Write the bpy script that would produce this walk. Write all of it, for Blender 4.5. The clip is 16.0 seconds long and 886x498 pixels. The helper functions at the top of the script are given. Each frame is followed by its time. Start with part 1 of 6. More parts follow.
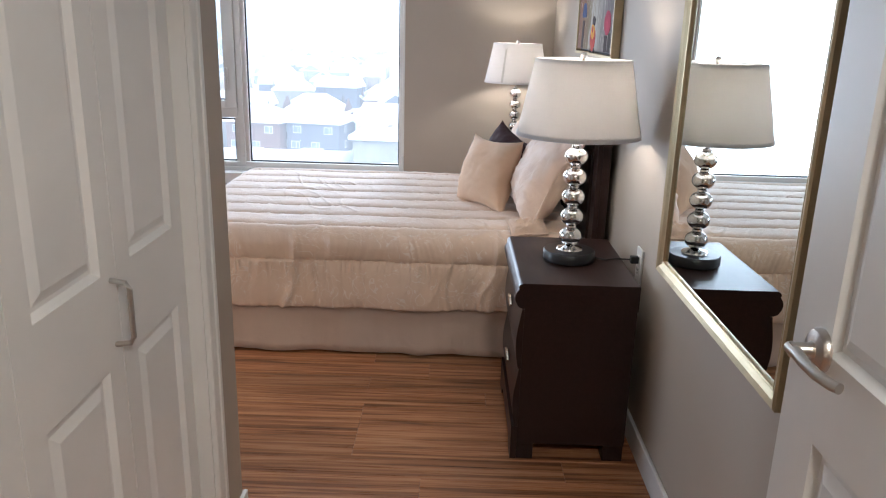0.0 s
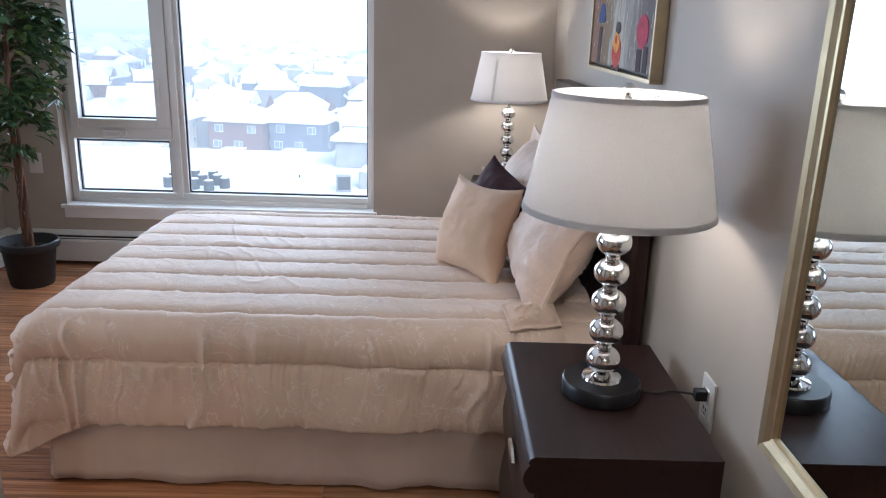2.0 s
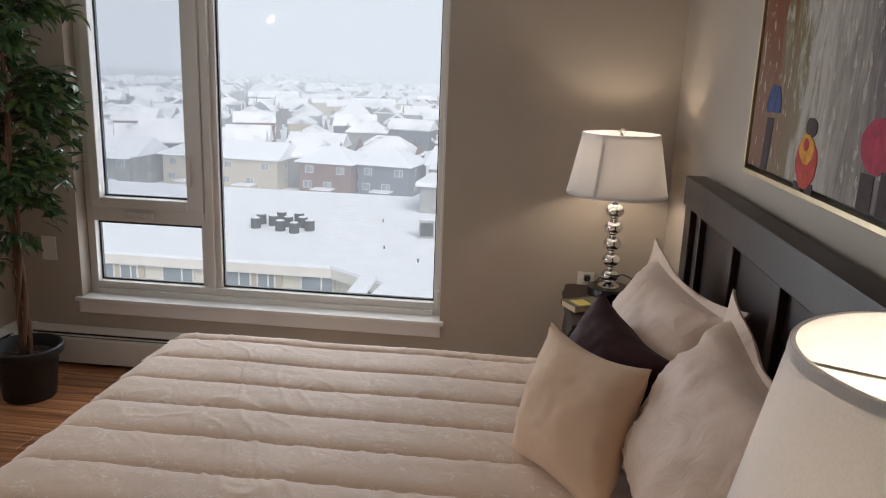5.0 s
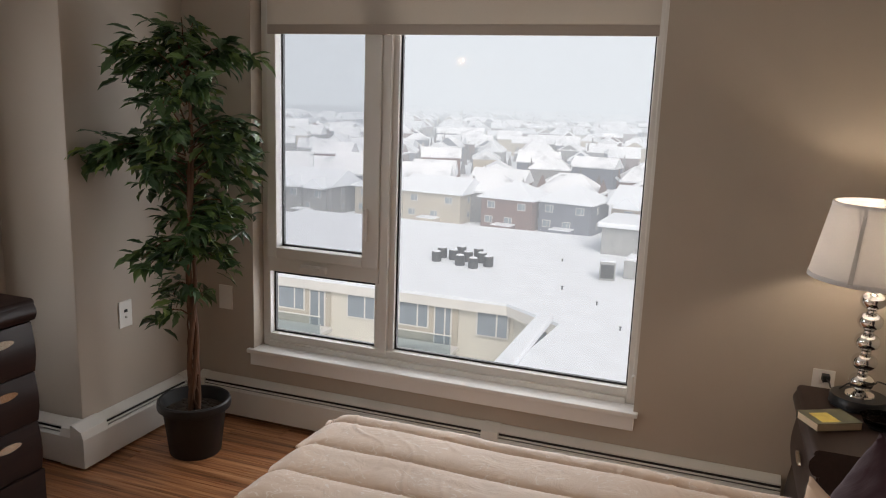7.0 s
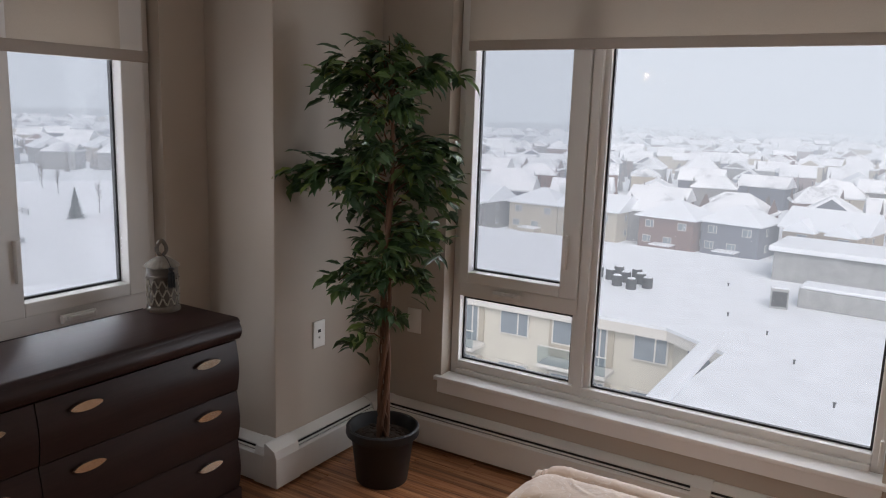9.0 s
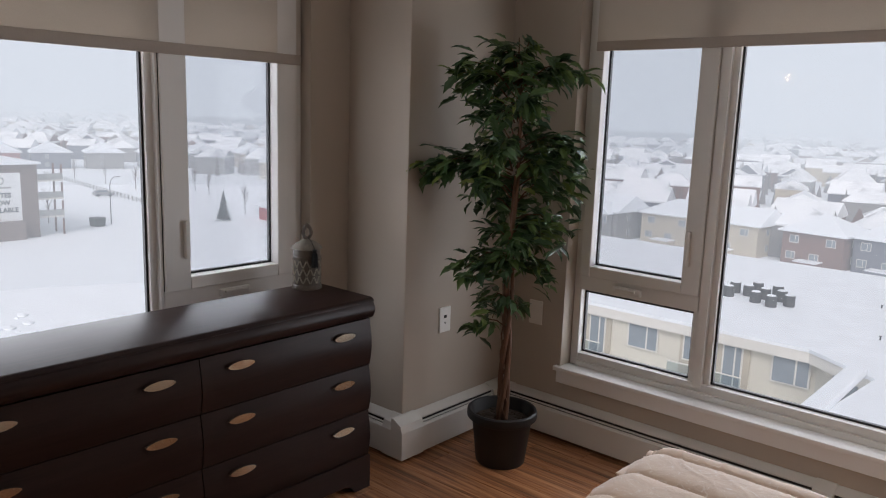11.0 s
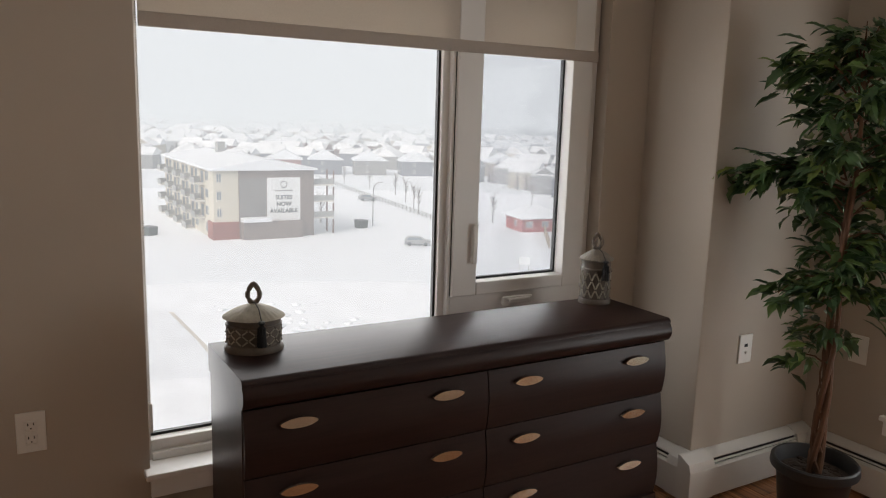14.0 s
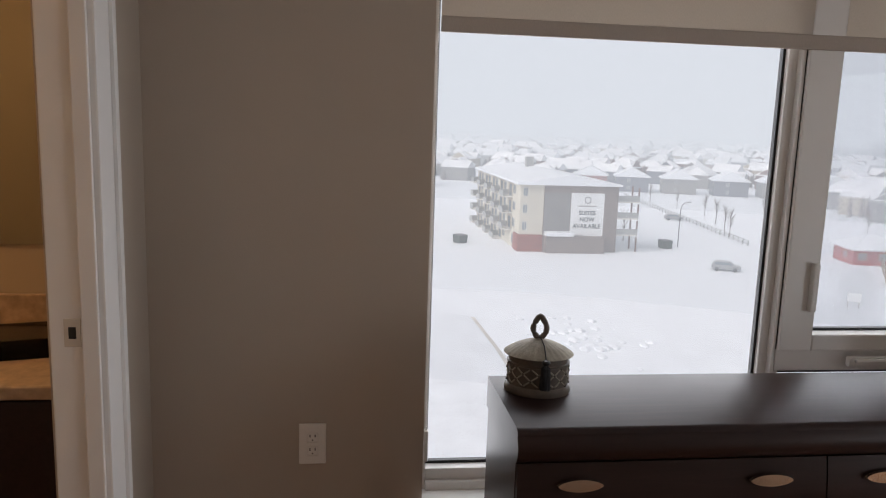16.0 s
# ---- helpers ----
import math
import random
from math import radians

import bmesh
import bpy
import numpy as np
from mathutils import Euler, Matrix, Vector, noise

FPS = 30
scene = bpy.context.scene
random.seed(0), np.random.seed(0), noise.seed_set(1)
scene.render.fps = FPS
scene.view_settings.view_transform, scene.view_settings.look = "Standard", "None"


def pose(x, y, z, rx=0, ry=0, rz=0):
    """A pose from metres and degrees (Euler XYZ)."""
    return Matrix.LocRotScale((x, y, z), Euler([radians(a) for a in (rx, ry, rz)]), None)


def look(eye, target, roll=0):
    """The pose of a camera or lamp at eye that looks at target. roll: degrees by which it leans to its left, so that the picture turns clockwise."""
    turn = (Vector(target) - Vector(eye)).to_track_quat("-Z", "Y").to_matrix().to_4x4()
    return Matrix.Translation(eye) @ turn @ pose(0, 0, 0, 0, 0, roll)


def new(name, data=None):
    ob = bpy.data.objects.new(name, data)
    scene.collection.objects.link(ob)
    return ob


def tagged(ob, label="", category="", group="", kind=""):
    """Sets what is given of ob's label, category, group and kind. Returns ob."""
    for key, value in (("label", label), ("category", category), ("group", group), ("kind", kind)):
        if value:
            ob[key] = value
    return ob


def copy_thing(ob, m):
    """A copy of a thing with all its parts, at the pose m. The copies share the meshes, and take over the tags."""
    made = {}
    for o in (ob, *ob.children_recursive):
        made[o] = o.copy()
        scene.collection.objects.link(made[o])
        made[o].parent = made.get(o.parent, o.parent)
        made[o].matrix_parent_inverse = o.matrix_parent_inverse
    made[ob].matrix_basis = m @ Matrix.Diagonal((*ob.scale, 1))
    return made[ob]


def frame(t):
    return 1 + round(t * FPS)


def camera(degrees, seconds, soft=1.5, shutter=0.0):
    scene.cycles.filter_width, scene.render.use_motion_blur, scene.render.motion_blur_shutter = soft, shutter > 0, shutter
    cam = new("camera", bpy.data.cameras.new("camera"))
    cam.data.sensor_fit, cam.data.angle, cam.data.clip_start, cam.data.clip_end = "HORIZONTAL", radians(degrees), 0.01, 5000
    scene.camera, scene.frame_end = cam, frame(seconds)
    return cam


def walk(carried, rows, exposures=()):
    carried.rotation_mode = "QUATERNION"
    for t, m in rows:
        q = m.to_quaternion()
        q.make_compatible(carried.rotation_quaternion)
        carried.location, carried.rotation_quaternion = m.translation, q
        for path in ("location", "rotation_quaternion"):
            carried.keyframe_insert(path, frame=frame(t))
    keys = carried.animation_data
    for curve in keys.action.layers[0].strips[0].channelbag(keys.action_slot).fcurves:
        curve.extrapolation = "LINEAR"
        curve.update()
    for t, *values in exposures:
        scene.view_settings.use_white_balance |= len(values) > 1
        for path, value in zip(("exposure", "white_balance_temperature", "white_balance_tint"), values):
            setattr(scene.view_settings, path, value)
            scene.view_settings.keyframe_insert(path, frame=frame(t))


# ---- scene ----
cam = camera(60.6, 16.0, 1.1)
PATH = [
    (0, (0.168, 0.861, 1.461), (0.148, 2.78, 0.899), 1.6),
    (0.5, (0.173, 1.094, 1.479), (0.171, 3.013, 0.915), 1.7),
    (1, (0.197, 1.349, 1.479), (0.206, 3.268, 0.915), 1.7),
    (1.5, (0.182, 1.608, 1.494), (0.197, 3.526, 0.93), 1.7),
    (2, (0.195, 1.865, 1.497), (0.213, 3.783, 0.933), 1.7),
    (2.5, (0.225, 2.092, 1.52), (0.248, 4.01, 0.952), 1.8),
    (3, (0.204, 2.27, 1.541), (0.219, 4.19, 0.98), 1.9),
    (5.5, (0.17, 2.987, 1.627), (-0.129, 4.915, 1.188), 2.1),
    (6, (0.102, 3.117, 1.646), (-0.305, 5.029, 1.223), 2.1),
    (6.5, (0.083, 3.245, 1.658), (-0.445, 5.13, 1.249), 2.0),
    (7, (0.043, 3.302, 1.657), (-0.621, 5.148, 1.27), 2.1),
    (7.5, (-0.013, 3.345, 1.664), (-0.815, 5.136, 1.281), 2.1),
    (8, (-0.099, 3.393, 1.68), (-1.016, 5.13, 1.301), 1.9),
    (8.5, (-0.199, 3.404, 1.672), (-1.174, 5.111, 1.304), 1.9),
    (9, (-0.248, 3.413, 1.663), (-1.274, 5.091, 1.302), 1.9),
    (11.5, (-0.1, 3.243, 1.594), (-1.469, 4.66, 1.248), 1.9),
    (12, (-0.093, 3.228, 1.573), (-1.53, 4.576, 1.23), 1.9),
    (12.5, (-0.125, 3.219, 1.568), (-1.635, 4.485, 1.222), 1.9),
    (13, (-0.22, 3.24, 1.563), (-1.811, 4.403, 1.22), 1.7),
    (13.5, (-0.327, 3.266, 1.566), (-1.985, 4.331, 1.221), 1.6),
    (14, (-0.433, 3.281, 1.566), (-2.135, 4.275, 1.224), 1.7),
    (14.5, (-0.543, 3.345, 1.575), (-2.315, 4.209, 1.236), 1.7),
    (15, (-0.634, 3.381, 1.569), (-2.493, 4.036, 1.233), 1.9),
    (15.5, (-0.687, 3.381, 1.562), (-2.612, 3.809, 1.231), 1.7),
    (16, (-0.733, 3.394, 1.552), (-2.689, 3.653, 1.227), 1.9),
]
EXPOSURES = [(0.0, 1.06, 5450, 8), (1.5, 0.90, 5250, 8), (3.0, 0.62, 5150, 9), (4.6, 0.10, 6200, 10), (5.5, 0.05, 6400, 12), (7.0, 0.09, 6700, 12), (9.0, -0.05, 6350, 14), (12.5, -0.06, 6400, 14), (13.5, 0.13, 6850, 12), (14.5, 0.12, 6900, 12), (16.0, -0.04, 6550, 14)]
walk(cam, [(t, look(eye, target, roll)) for t, eye, target, roll in PATH], EXPOSURES)

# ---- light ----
# glow strength of the sheets that imitate haze
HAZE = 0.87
world = bpy.data.worlds.new("overcast")
scene.world = world
world.use_nodes = True
wt = world.node_tree
wbg = wt.nodes["Background"]
wsky = wt.nodes.new("ShaderNodeTexSky")
wsky.sky_type, wsky.sun_disc = "NISHITA", False
wsky.sun_elevation, wsky.sun_rotation = radians(38), radians(150)
wsky.air_density, wsky.dust_density, wsky.ozone_density = 1.0, 6.0, 1.0
whs = wt.nodes.new("ShaderNodeHueSaturation")
whs.inputs["Saturation"].default_value = 0.30
wt.links.new(wsky.outputs[0], whs.inputs["Color"])
wt.links.new(whs.outputs[0], wbg.inputs["Color"])
wbg.inputs["Strength"].default_value = 0.12

sun = new("sun", bpy.data.lights.new("sun", "SUN"))
sun.data.energy, sun.data.angle, sun.data.color = 0.6, radians(25), (1.0, 0.97, 0.93)
sun.matrix_world = look((0, 0, 60), (-25, 45, 10))


def window_daylight(name, m, sx, sy, watts):
    """The sky's light, standing in a window's opening."""
    li = bpy.data.lights.new(name, "AREA")
    li.shape, li.size, li.size_y = "RECTANGLE", sx, sy
    li.energy, li.color = watts, (0.93, 0.965, 1.0)
    ob = new(name, li)
    ob.matrix_world = m
    return ob


def bulb_light(name, place, watts, colour, radius):
    li = bpy.data.lights.new(name, "POINT")
    li.energy, li.color, li.shadow_soft_size = watts, colour, radius
    ob = new(name, li)
    ob.location = place
    return ob


window_daylight("window_daylight_north", look((-1.15, 6.668, 1.24), (-1.15, 0, 1.24)), 1.86, 1.62, 27.5)
window_daylight("window_daylight_west", look((-3.092, 4.57, 1.22), (0, 4.57, 1.22)), 1.80, 1.50, 24.0)
WARM = (1.0, 0.88, 0.73)
bulb_light("bedside_bulb_near", (0.602, 3.533, 1.225), 2.5, WARM, 0.03)
bulb_light("bedside_bulb_far", (0.580, 6.17, 1.225), 3.4, WARM, 0.03)
bulb_light("vanity_bulb", (-2.75, 1.9, 2.1), 14.0, (1.0, 0.62, 0.30), 0.08)
# unseen fill in the hall, added to brighten the closet doors and entry floor
bulb_light("hall_fill_light", (0.55, 0.35, 2.3), 32.0, (1.0, 0.86, 0.68), 0.12)


# ---- materials ----
def nodes_of(name):
    m = bpy.data.materials.new(name)
    m.use_nodes = True
    return m, m.node_tree, m.node_tree.nodes["Principled BSDF"]


def mapped(nt, scale=(1, 1, 1), coord="Object"):
    tc = nt.nodes.new("ShaderNodeTexCoord")
    mp = nt.nodes.new("ShaderNodeMapping")
    mp.inputs["Scale"].default_value = scale
    nt.links.new(tc.outputs[coord], mp.inputs["Vector"])
    return mp.outputs[0]


def noise_tex(nt, vec, scale, detail=4.0, rough=0.55, distortion=0.0):
    n = nt.nodes.new("ShaderNodeTexNoise")
    n.inputs["Scale"].default_value, n.inputs["Detail"].default_value = scale, detail
    n.inputs["Roughness"].default_value, n.inputs["Distortion"].default_value = rough, distortion
    nt.links.new(vec, n.inputs["Vector"])
    return n.outputs["Fac"]


def ramp(nt, fac, stops):
    r = nt.nodes.new("ShaderNodeValToRGB")
    el = r.color_ramp.elements
    while len(el) < len(stops):
        el.new(0.5)
    for e, (p, c) in zip(el, stops):
        e.position, e.color = p, (*c, 1)
    nt.links.new(fac, r.inputs[0])
    return r.outputs[0]


def mathn(nt, op, a, b=None):
    n = nt.nodes.new("ShaderNodeMath")
    n.operation = op
    for k, v in enumerate((a, b)):
        if v is None:
            continue
        if isinstance(v, (int, float)):
            n.inputs[k].default_value = v
        else:
            nt.links.new(v, n.inputs[k])
    return n.outputs[0]


def mixc(nt, fac, a, b, mode="MIX"):
    n = nt.nodes.new("ShaderNodeMix")
    n.data_type, n.blend_type = "RGBA", mode
    for k, v in ((0, fac), (6, a), (7, b)):
        if isinstance(v, (int, float)):
            n.inputs[k].default_value = v
        elif isinstance(v, tuple):
            n.inputs[k].default_value = (*v, 1)
        else:
            nt.links.new(v, n.inputs[k])
    return n.outputs[2]


def bump(nt, bsdf, height, strength=0.2, distance=0.01):
    b = nt.nodes.new("ShaderNodeBump")
    b.inputs["Strength"].default_value, b.inputs["Distance"].default_value = strength, distance
    nt.links.new(height, b.inputs["Height"])
    nt.links.new(b.outputs[0], bsdf.inputs["Normal"])


def surface(name, colour, rough=0.5, metal=0.0, var=0.12, scale=6.0, grain=120.0, relief=0.15, stretch=(1, 1, 1), spec=None):
    """Colour with blotches at one scale, fine grain at another, and relief."""
    m, nt, b = nodes_of(name)
    vec = mapped(nt, stretch)
    big, fine = noise_tex(nt, vec, scale), noise_tex(nt, vec, grain, 3.0)
    lo, hi = tuple(c * (1 - var) for c in colour), tuple(min(1, c * (1 + var)) for c in colour)
    c1 = ramp(nt, big, [(0.3, lo), (0.7, hi)])
    c2 = mixc(nt, 0.35 * min(1, var * 4), c1, mixc(nt, fine, tuple(c * 0.8 for c in colour), tuple(min(1, c * 1.15) for c in colour)))
    nt.links.new(c2, b.inputs["Base Color"])
    b.inputs["Metallic"].default_value = metal
    r = nt.nodes.new("ShaderNodeMapRange")
    r.inputs["To Min"].default_value, r.inputs["To Max"].default_value = max(0.02, rough - 0.06), min(1, rough + 0.06)
    nt.links.new(big, r.inputs["Value"])
    nt.links.new(r.outputs[0], b.inputs["Roughness"])
    if spec is not None:
        b.inputs["Specular IOR Level"].default_value = spec
    if relief:
        bump(nt, b, fine, relief, 0.002)
    return m


def wall_paint(name, colour):
    m, nt, b = nodes_of(name)
    vec = mapped(nt)
    roll, cloud = noise_tex(nt, vec, 260.0, 2.0), noise_tex(nt, vec, 1.3, 3.0)
    nt.links.new(ramp(nt, cloud, [(0.3, tuple(c * 0.95 for c in colour)), (0.7, tuple(c * 1.04 for c in colour))]), b.inputs["Base Color"])
    b.inputs["Roughness"].default_value = 0.62
    bump(nt, b, roll, 0.18, 0.0015)
    return m


def dark_wood(name):
    m, nt, b = nodes_of(name)
    vec = mapped(nt, (3.0, 40.0, 40.0))
    g, cl = noise_tex(nt, vec, 1.5, 6.0, 0.6, 0.6), noise_tex(nt, mapped(nt), 2.2)
    c = ramp(nt, g, [(0.3, (0.0150, 0.0074, 0.0064)), (0.7, (0.034, 0.0160, 0.0130))])
    nt.links.new(mixc(nt, cl, c, (0.022, 0.0106, 0.0088)), b.inputs["Base Color"])
    nt.links.new(ramp(nt, cl, [(0.2, (0.30,) * 3), (0.8, (0.42,) * 3)]), b.inputs["Roughness"])
    b.inputs["Specular IOR Level"].default_value = 0.25
    bump(nt, b, g, 0.06, 0.002)
    return m


def plank_wood(name):
    """Tiger-striped laminate: streaks along x, each board of its own tone."""
    m, nt, b = nodes_of(name)
    info = nt.nodes.new("ShaderNodeObjectInfo")
    tc = nt.nodes.new("ShaderNodeTexCoord")
    add = nt.nodes.new("ShaderNodeVectorMath")
    add.operation = "MULTIPLY_ADD"
    comb = nt.nodes.new("ShaderNodeCombineXYZ")
    for k in range(3):
        nt.links.new(info.outputs["Random"], comb.inputs[k])
    nt.links.new(comb.outputs[0], add.inputs[0])
    add.inputs[1].default_value = (37.0, 53.0, 11.0)
    nt.links.new(tc.outputs["Object"], add.inputs[2])
    mp = nt.nodes.new("ShaderNodeMapping")
    mp.inputs["Scale"].default_value = (0.8, 26.0, 1.0)
    nt.links.new(add.outputs[0], mp.inputs["Vector"])
    streak = noise_tex(nt, mp.outputs[0], 1.6, 5.0, 0.6, 0.5)
    mp2 = nt.nodes.new("ShaderNodeMapping")
    mp2.inputs["Scale"].default_value = (2.5, 160.0, 1.0)
    nt.links.new(add.outputs[0], mp2.inputs["Vector"])
    fine = noise_tex(nt, mp2.outputs[0], 2.0, 3.0)
    c = ramp(nt, streak, [(0.32, (0.085, 0.028, 0.011)), (0.45, (0.31, 0.122, 0.048)), (0.54, (0.50, 0.226, 0.098)), (0.68, (0.68, 0.38, 0.20))])
    c = mixc(nt, 0.30, c, ramp(nt, fine, [(0.3, (0.10, 0.038, 0.017)), (0.7, (0.36, 0.17, 0.08))]))
    hs = nt.nodes.new("ShaderNodeHueSaturation")
    nt.links.new(c, hs.inputs["Color"])
    nt.links.new(mathn(nt, "ADD", mathn(nt, "MULTIPLY", info.outputs["Random"], 0.42), 0.82), hs.inputs["Value"])
    nt.links.new(hs.outputs[0], b.inputs["Base Color"])
    nt.links.new(ramp(nt, fine, [(0.2, (0.24,) * 3), (0.8, (0.36,) * 3)]), b.inputs["Roughness"])
    bump(nt, b, fine, 0.05, 0.001)
    return m


def cloth(name, colour, rough=0.85, squiggle=False, sheen=0.25, wrinkle=0.5):
    m, nt, b = nodes_of(name)
    vec = mapped(nt)
    weave, cloud, crease = noise_tex(nt, vec, 420.0, 2.0), noise_tex(nt, vec, 3.0), noise_tex(nt, vec, 9.0, 4.0, 0.5, 1.2)
    c = ramp(nt, cloud, [(0.3, tuple(x * 0.93 for x in colour)), (0.7, tuple(min(1, x * 1.05) for x in colour))])
    if squiggle:
        line = mathn(nt, "LESS_THAN", mathn(nt, "ABSOLUTE", mathn(nt, "SUBTRACT", noise_tex(nt, mapped(nt, (1.0, 1.6, 1.0)), 13.0, 1.5, 0.4, 1.6), 0.52)), 0.014)
        gate = mathn(nt, "GREATER_THAN", noise_tex(nt, vec, 6.0, 1.0), 0.44)
        c = mixc(nt, mathn(nt, "MULTIPLY", mathn(nt, "MULTIPLY", line, gate), 0.55), c, (0.86, 0.78, 0.72))
    nt.links.new(c, b.inputs["Base Color"])
    b.inputs["Roughness"].default_value = rough
    b.inputs["Sheen Weight"].default_value = sheen
    b.inputs["Specular IOR Level"].default_value = 0.25
    bump(nt, b, mathn(nt, "ADD", mathn(nt, "MULTIPLY", crease, wrinkle * 6), mathn(nt, "MULTIPLY", weave, 0.12)), 0.38, 0.006)
    return m


def see_through(name, tint=(1, 1, 1), gloss=0.06):
    m = bpy.data.materials.new(name)
    m.use_nodes = True
    nt = m.node_tree
    out = nt.nodes["Material Output"]
    nt.nodes.remove(nt.nodes["Principled BSDF"])
    tr, gl, mx, fr = (nt.nodes.new(k) for k in ("ShaderNodeBsdfTransparent", "ShaderNodeBsdfGlossy", "ShaderNodeMixShader", "ShaderNodeFresnel"))
    tr.inputs[0].default_value = (*tint, 1)
    gl.inputs["Roughness"].default_value = 0.02
    fr.inputs[0].default_value = 1.18
    nt.links.new(fr.outputs[0], mx.inputs[0])
    nt.links.new(tr.outputs[0], mx.inputs[1])
    nt.links.new(gl.outputs[0], mx.inputs[2])
    nt.links.new(mx.outputs[0], out.inputs[0])
    return m


def translucent(name, colour, share=0.5, rough=0.9, weave=900.0, glow=0.0):
    m, nt, b = nodes_of(name)
    out = nt.nodes["Material Output"]
    tl, mx = nt.nodes.new("ShaderNodeBsdfTranslucent"), nt.nodes.new("ShaderNodeMixShader")
    n = noise_tex(nt, mapped(nt, (1, 1, 0.2)), weave, 2.0)
    c = ramp(nt, n, [(0.25, tuple(x * 0.88 for x in colour)), (0.75, colour)])
    nt.links.new(c, b.inputs["Base Color"])
    nt.links.new(c, tl.inputs[0])
    b.inputs["Roughness"].default_value = rough
    b.inputs["Specular IOR Level"].default_value = 0.1
    bump(nt, b, n, 0.1, 0.001)
    mx.inputs[0].default_value = share
    nt.links.new(b.outputs[0], mx.inputs[1])
    nt.links.new(tl.outputs[0], mx.inputs[2])
    nt.links.new(mx.outputs[0], out.inputs[0])
    return m


def glowing(name, colour, strength):
    m, nt, b = nodes_of(name)
    b.inputs["Emission Color"].default_value, b.inputs["Emission Strength"].default_value = (*colour, 1), strength
    return m


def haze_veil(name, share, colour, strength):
    """A sheet that imitates haze: part lets light pass, part glows pale."""
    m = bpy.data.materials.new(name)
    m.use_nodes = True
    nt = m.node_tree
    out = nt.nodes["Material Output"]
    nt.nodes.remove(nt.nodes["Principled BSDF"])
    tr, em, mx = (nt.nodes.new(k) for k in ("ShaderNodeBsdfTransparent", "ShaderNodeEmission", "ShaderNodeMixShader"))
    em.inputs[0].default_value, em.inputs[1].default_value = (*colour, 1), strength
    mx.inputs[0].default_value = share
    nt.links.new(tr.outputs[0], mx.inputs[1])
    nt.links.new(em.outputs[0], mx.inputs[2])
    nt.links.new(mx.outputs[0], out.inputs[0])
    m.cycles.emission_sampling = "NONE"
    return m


def painted_canvas(name):
    """Street in the rain in brush strokes: rust and green sides, pale middle."""
    m, nt, b = nodes_of(name)
    tc = nt.nodes.new("ShaderNodeTexCoord")
    sep = nt.nodes.new("ShaderNodeSeparateXYZ")
    nt.links.new(tc.outputs["Object"], sep.inputs[0])
    stroke = noise_tex(nt, mapped(nt, (1, 9.0, 2.2)), 2.4, 6.0, 0.65, 0.8)
    dab = noise_tex(nt, mapped(nt, (1, 14.0, 6.0)), 3.0, 4.0)
    side = mathn(nt, "ADD", sep.outputs["Y"], mathn(nt, "MULTIPLY", mathn(nt, "SUBTRACT", stroke, 0.5), 0.8))
    c = ramp(nt, mathn(nt, "ADD", mathn(nt, "MULTIPLY", side, 0.84), 0.5),
             [(0.0, (0.07, 0.065, 0.08)), (0.22, (0.12, 0.10, 0.12)), (0.38, (0.34, 0.31, 0.28)), (0.52, (0.50, 0.47, 0.43)), (0.63, (0.20, 0.17, 0.09)), (0.78, (0.20, 0.065, 0.03)), (1.0, (0.22, 0.11, 0.055))])
    low = ramp(nt, mathn(nt, "ADD", sep.outputs["Z"], mathn(nt, "MULTIPLY", stroke, 0.35)), [(0.0, (1, 1, 1)), (0.25, (0, 0, 0))])
    c = mixc(nt, mathn(nt, "MULTIPLY", low, 0.25), c, (0.40, 0.36, 0.31))
    c = mixc(nt, mathn(nt, "MULTIPLY", mathn(nt, "GREATER_THAN", dab, 0.62), 0.5), c, (0.62, 0.58, 0.5))
    nt.links.new(c, b.inputs["Base Color"])
    b.inputs["Roughness"].default_value = 0.8
    b.inputs["Specular IOR Level"].default_value = 0.2
    bump(nt, b, stroke, 0.4, 0.004)
    return m


M_WALL = wall_paint("wall_taupe_paint", (0.44, 0.380, 0.315))
M_CEIL = wall_paint("ceiling_white_paint", (0.82, 0.81, 0.78))
M_WHITE = surface("white_semigloss_paint", (0.80, 0.79, 0.77), 0.36, var=0.04, scale=2.0, grain=60, relief=0.04)
M_VINYL = surface("window_vinyl", (0.72, 0.70, 0.67), 0.38, var=0.03, scale=3.0, grain=80, relief=0.03)
M_HEATER = surface("heater_enamel", (0.68, 0.66, 0.62), 0.42, var=0.05, scale=3.0, grain=90, relief=0.05)
M_SLOT = surface("heater_slot_dark", (0.02, 0.018, 0.016), 0.8, var=0.3)
M_GASKET = surface("black_rubber", (0.012, 0.012, 0.013), 0.55, var=0.2)
M_WOOD = dark_wood("espresso_veneer")
M_PLANK = plank_wood("tiger_laminate")
M_GAP = surface("plank_joint", (0.03, 0.014, 0.008), 0.7, var=0.2)
M_CHAMP = surface("champagne_metal", (0.70, 0.64, 0.54), 0.22, 1.0, var=0.08, scale=14, grain=300, relief=0.1)
M_NICKEL = surface("brushed_nickel", (0.60, 0.57, 0.53), 0.30, 1.0, var=0.06, scale=20, grain=400, relief=0.08)
M_CHROME = surface("chrome", (0.80, 0.80, 0.80), 0.05, 1.0, var=0.03, scale=10, grain=100, relief=0.0)
M_BLACK = surface("black_lacquer", (0.011, 0.011, 0.013), 0.32, var=0.2, scale=5, grain=60, relief=0.02)
M_MIRROR = surface("mirror_silver", (0.73, 0.77, 0.755), 0.02, 1.0, var=0.0, relief=0.0)
for _n in M_MIRROR.node_tree.nodes:
    if _n.type == "MAP_RANGE":
        _n.inputs["To Min"].default_value, _n.inputs["To Max"].default_value = 0.0, 0.004
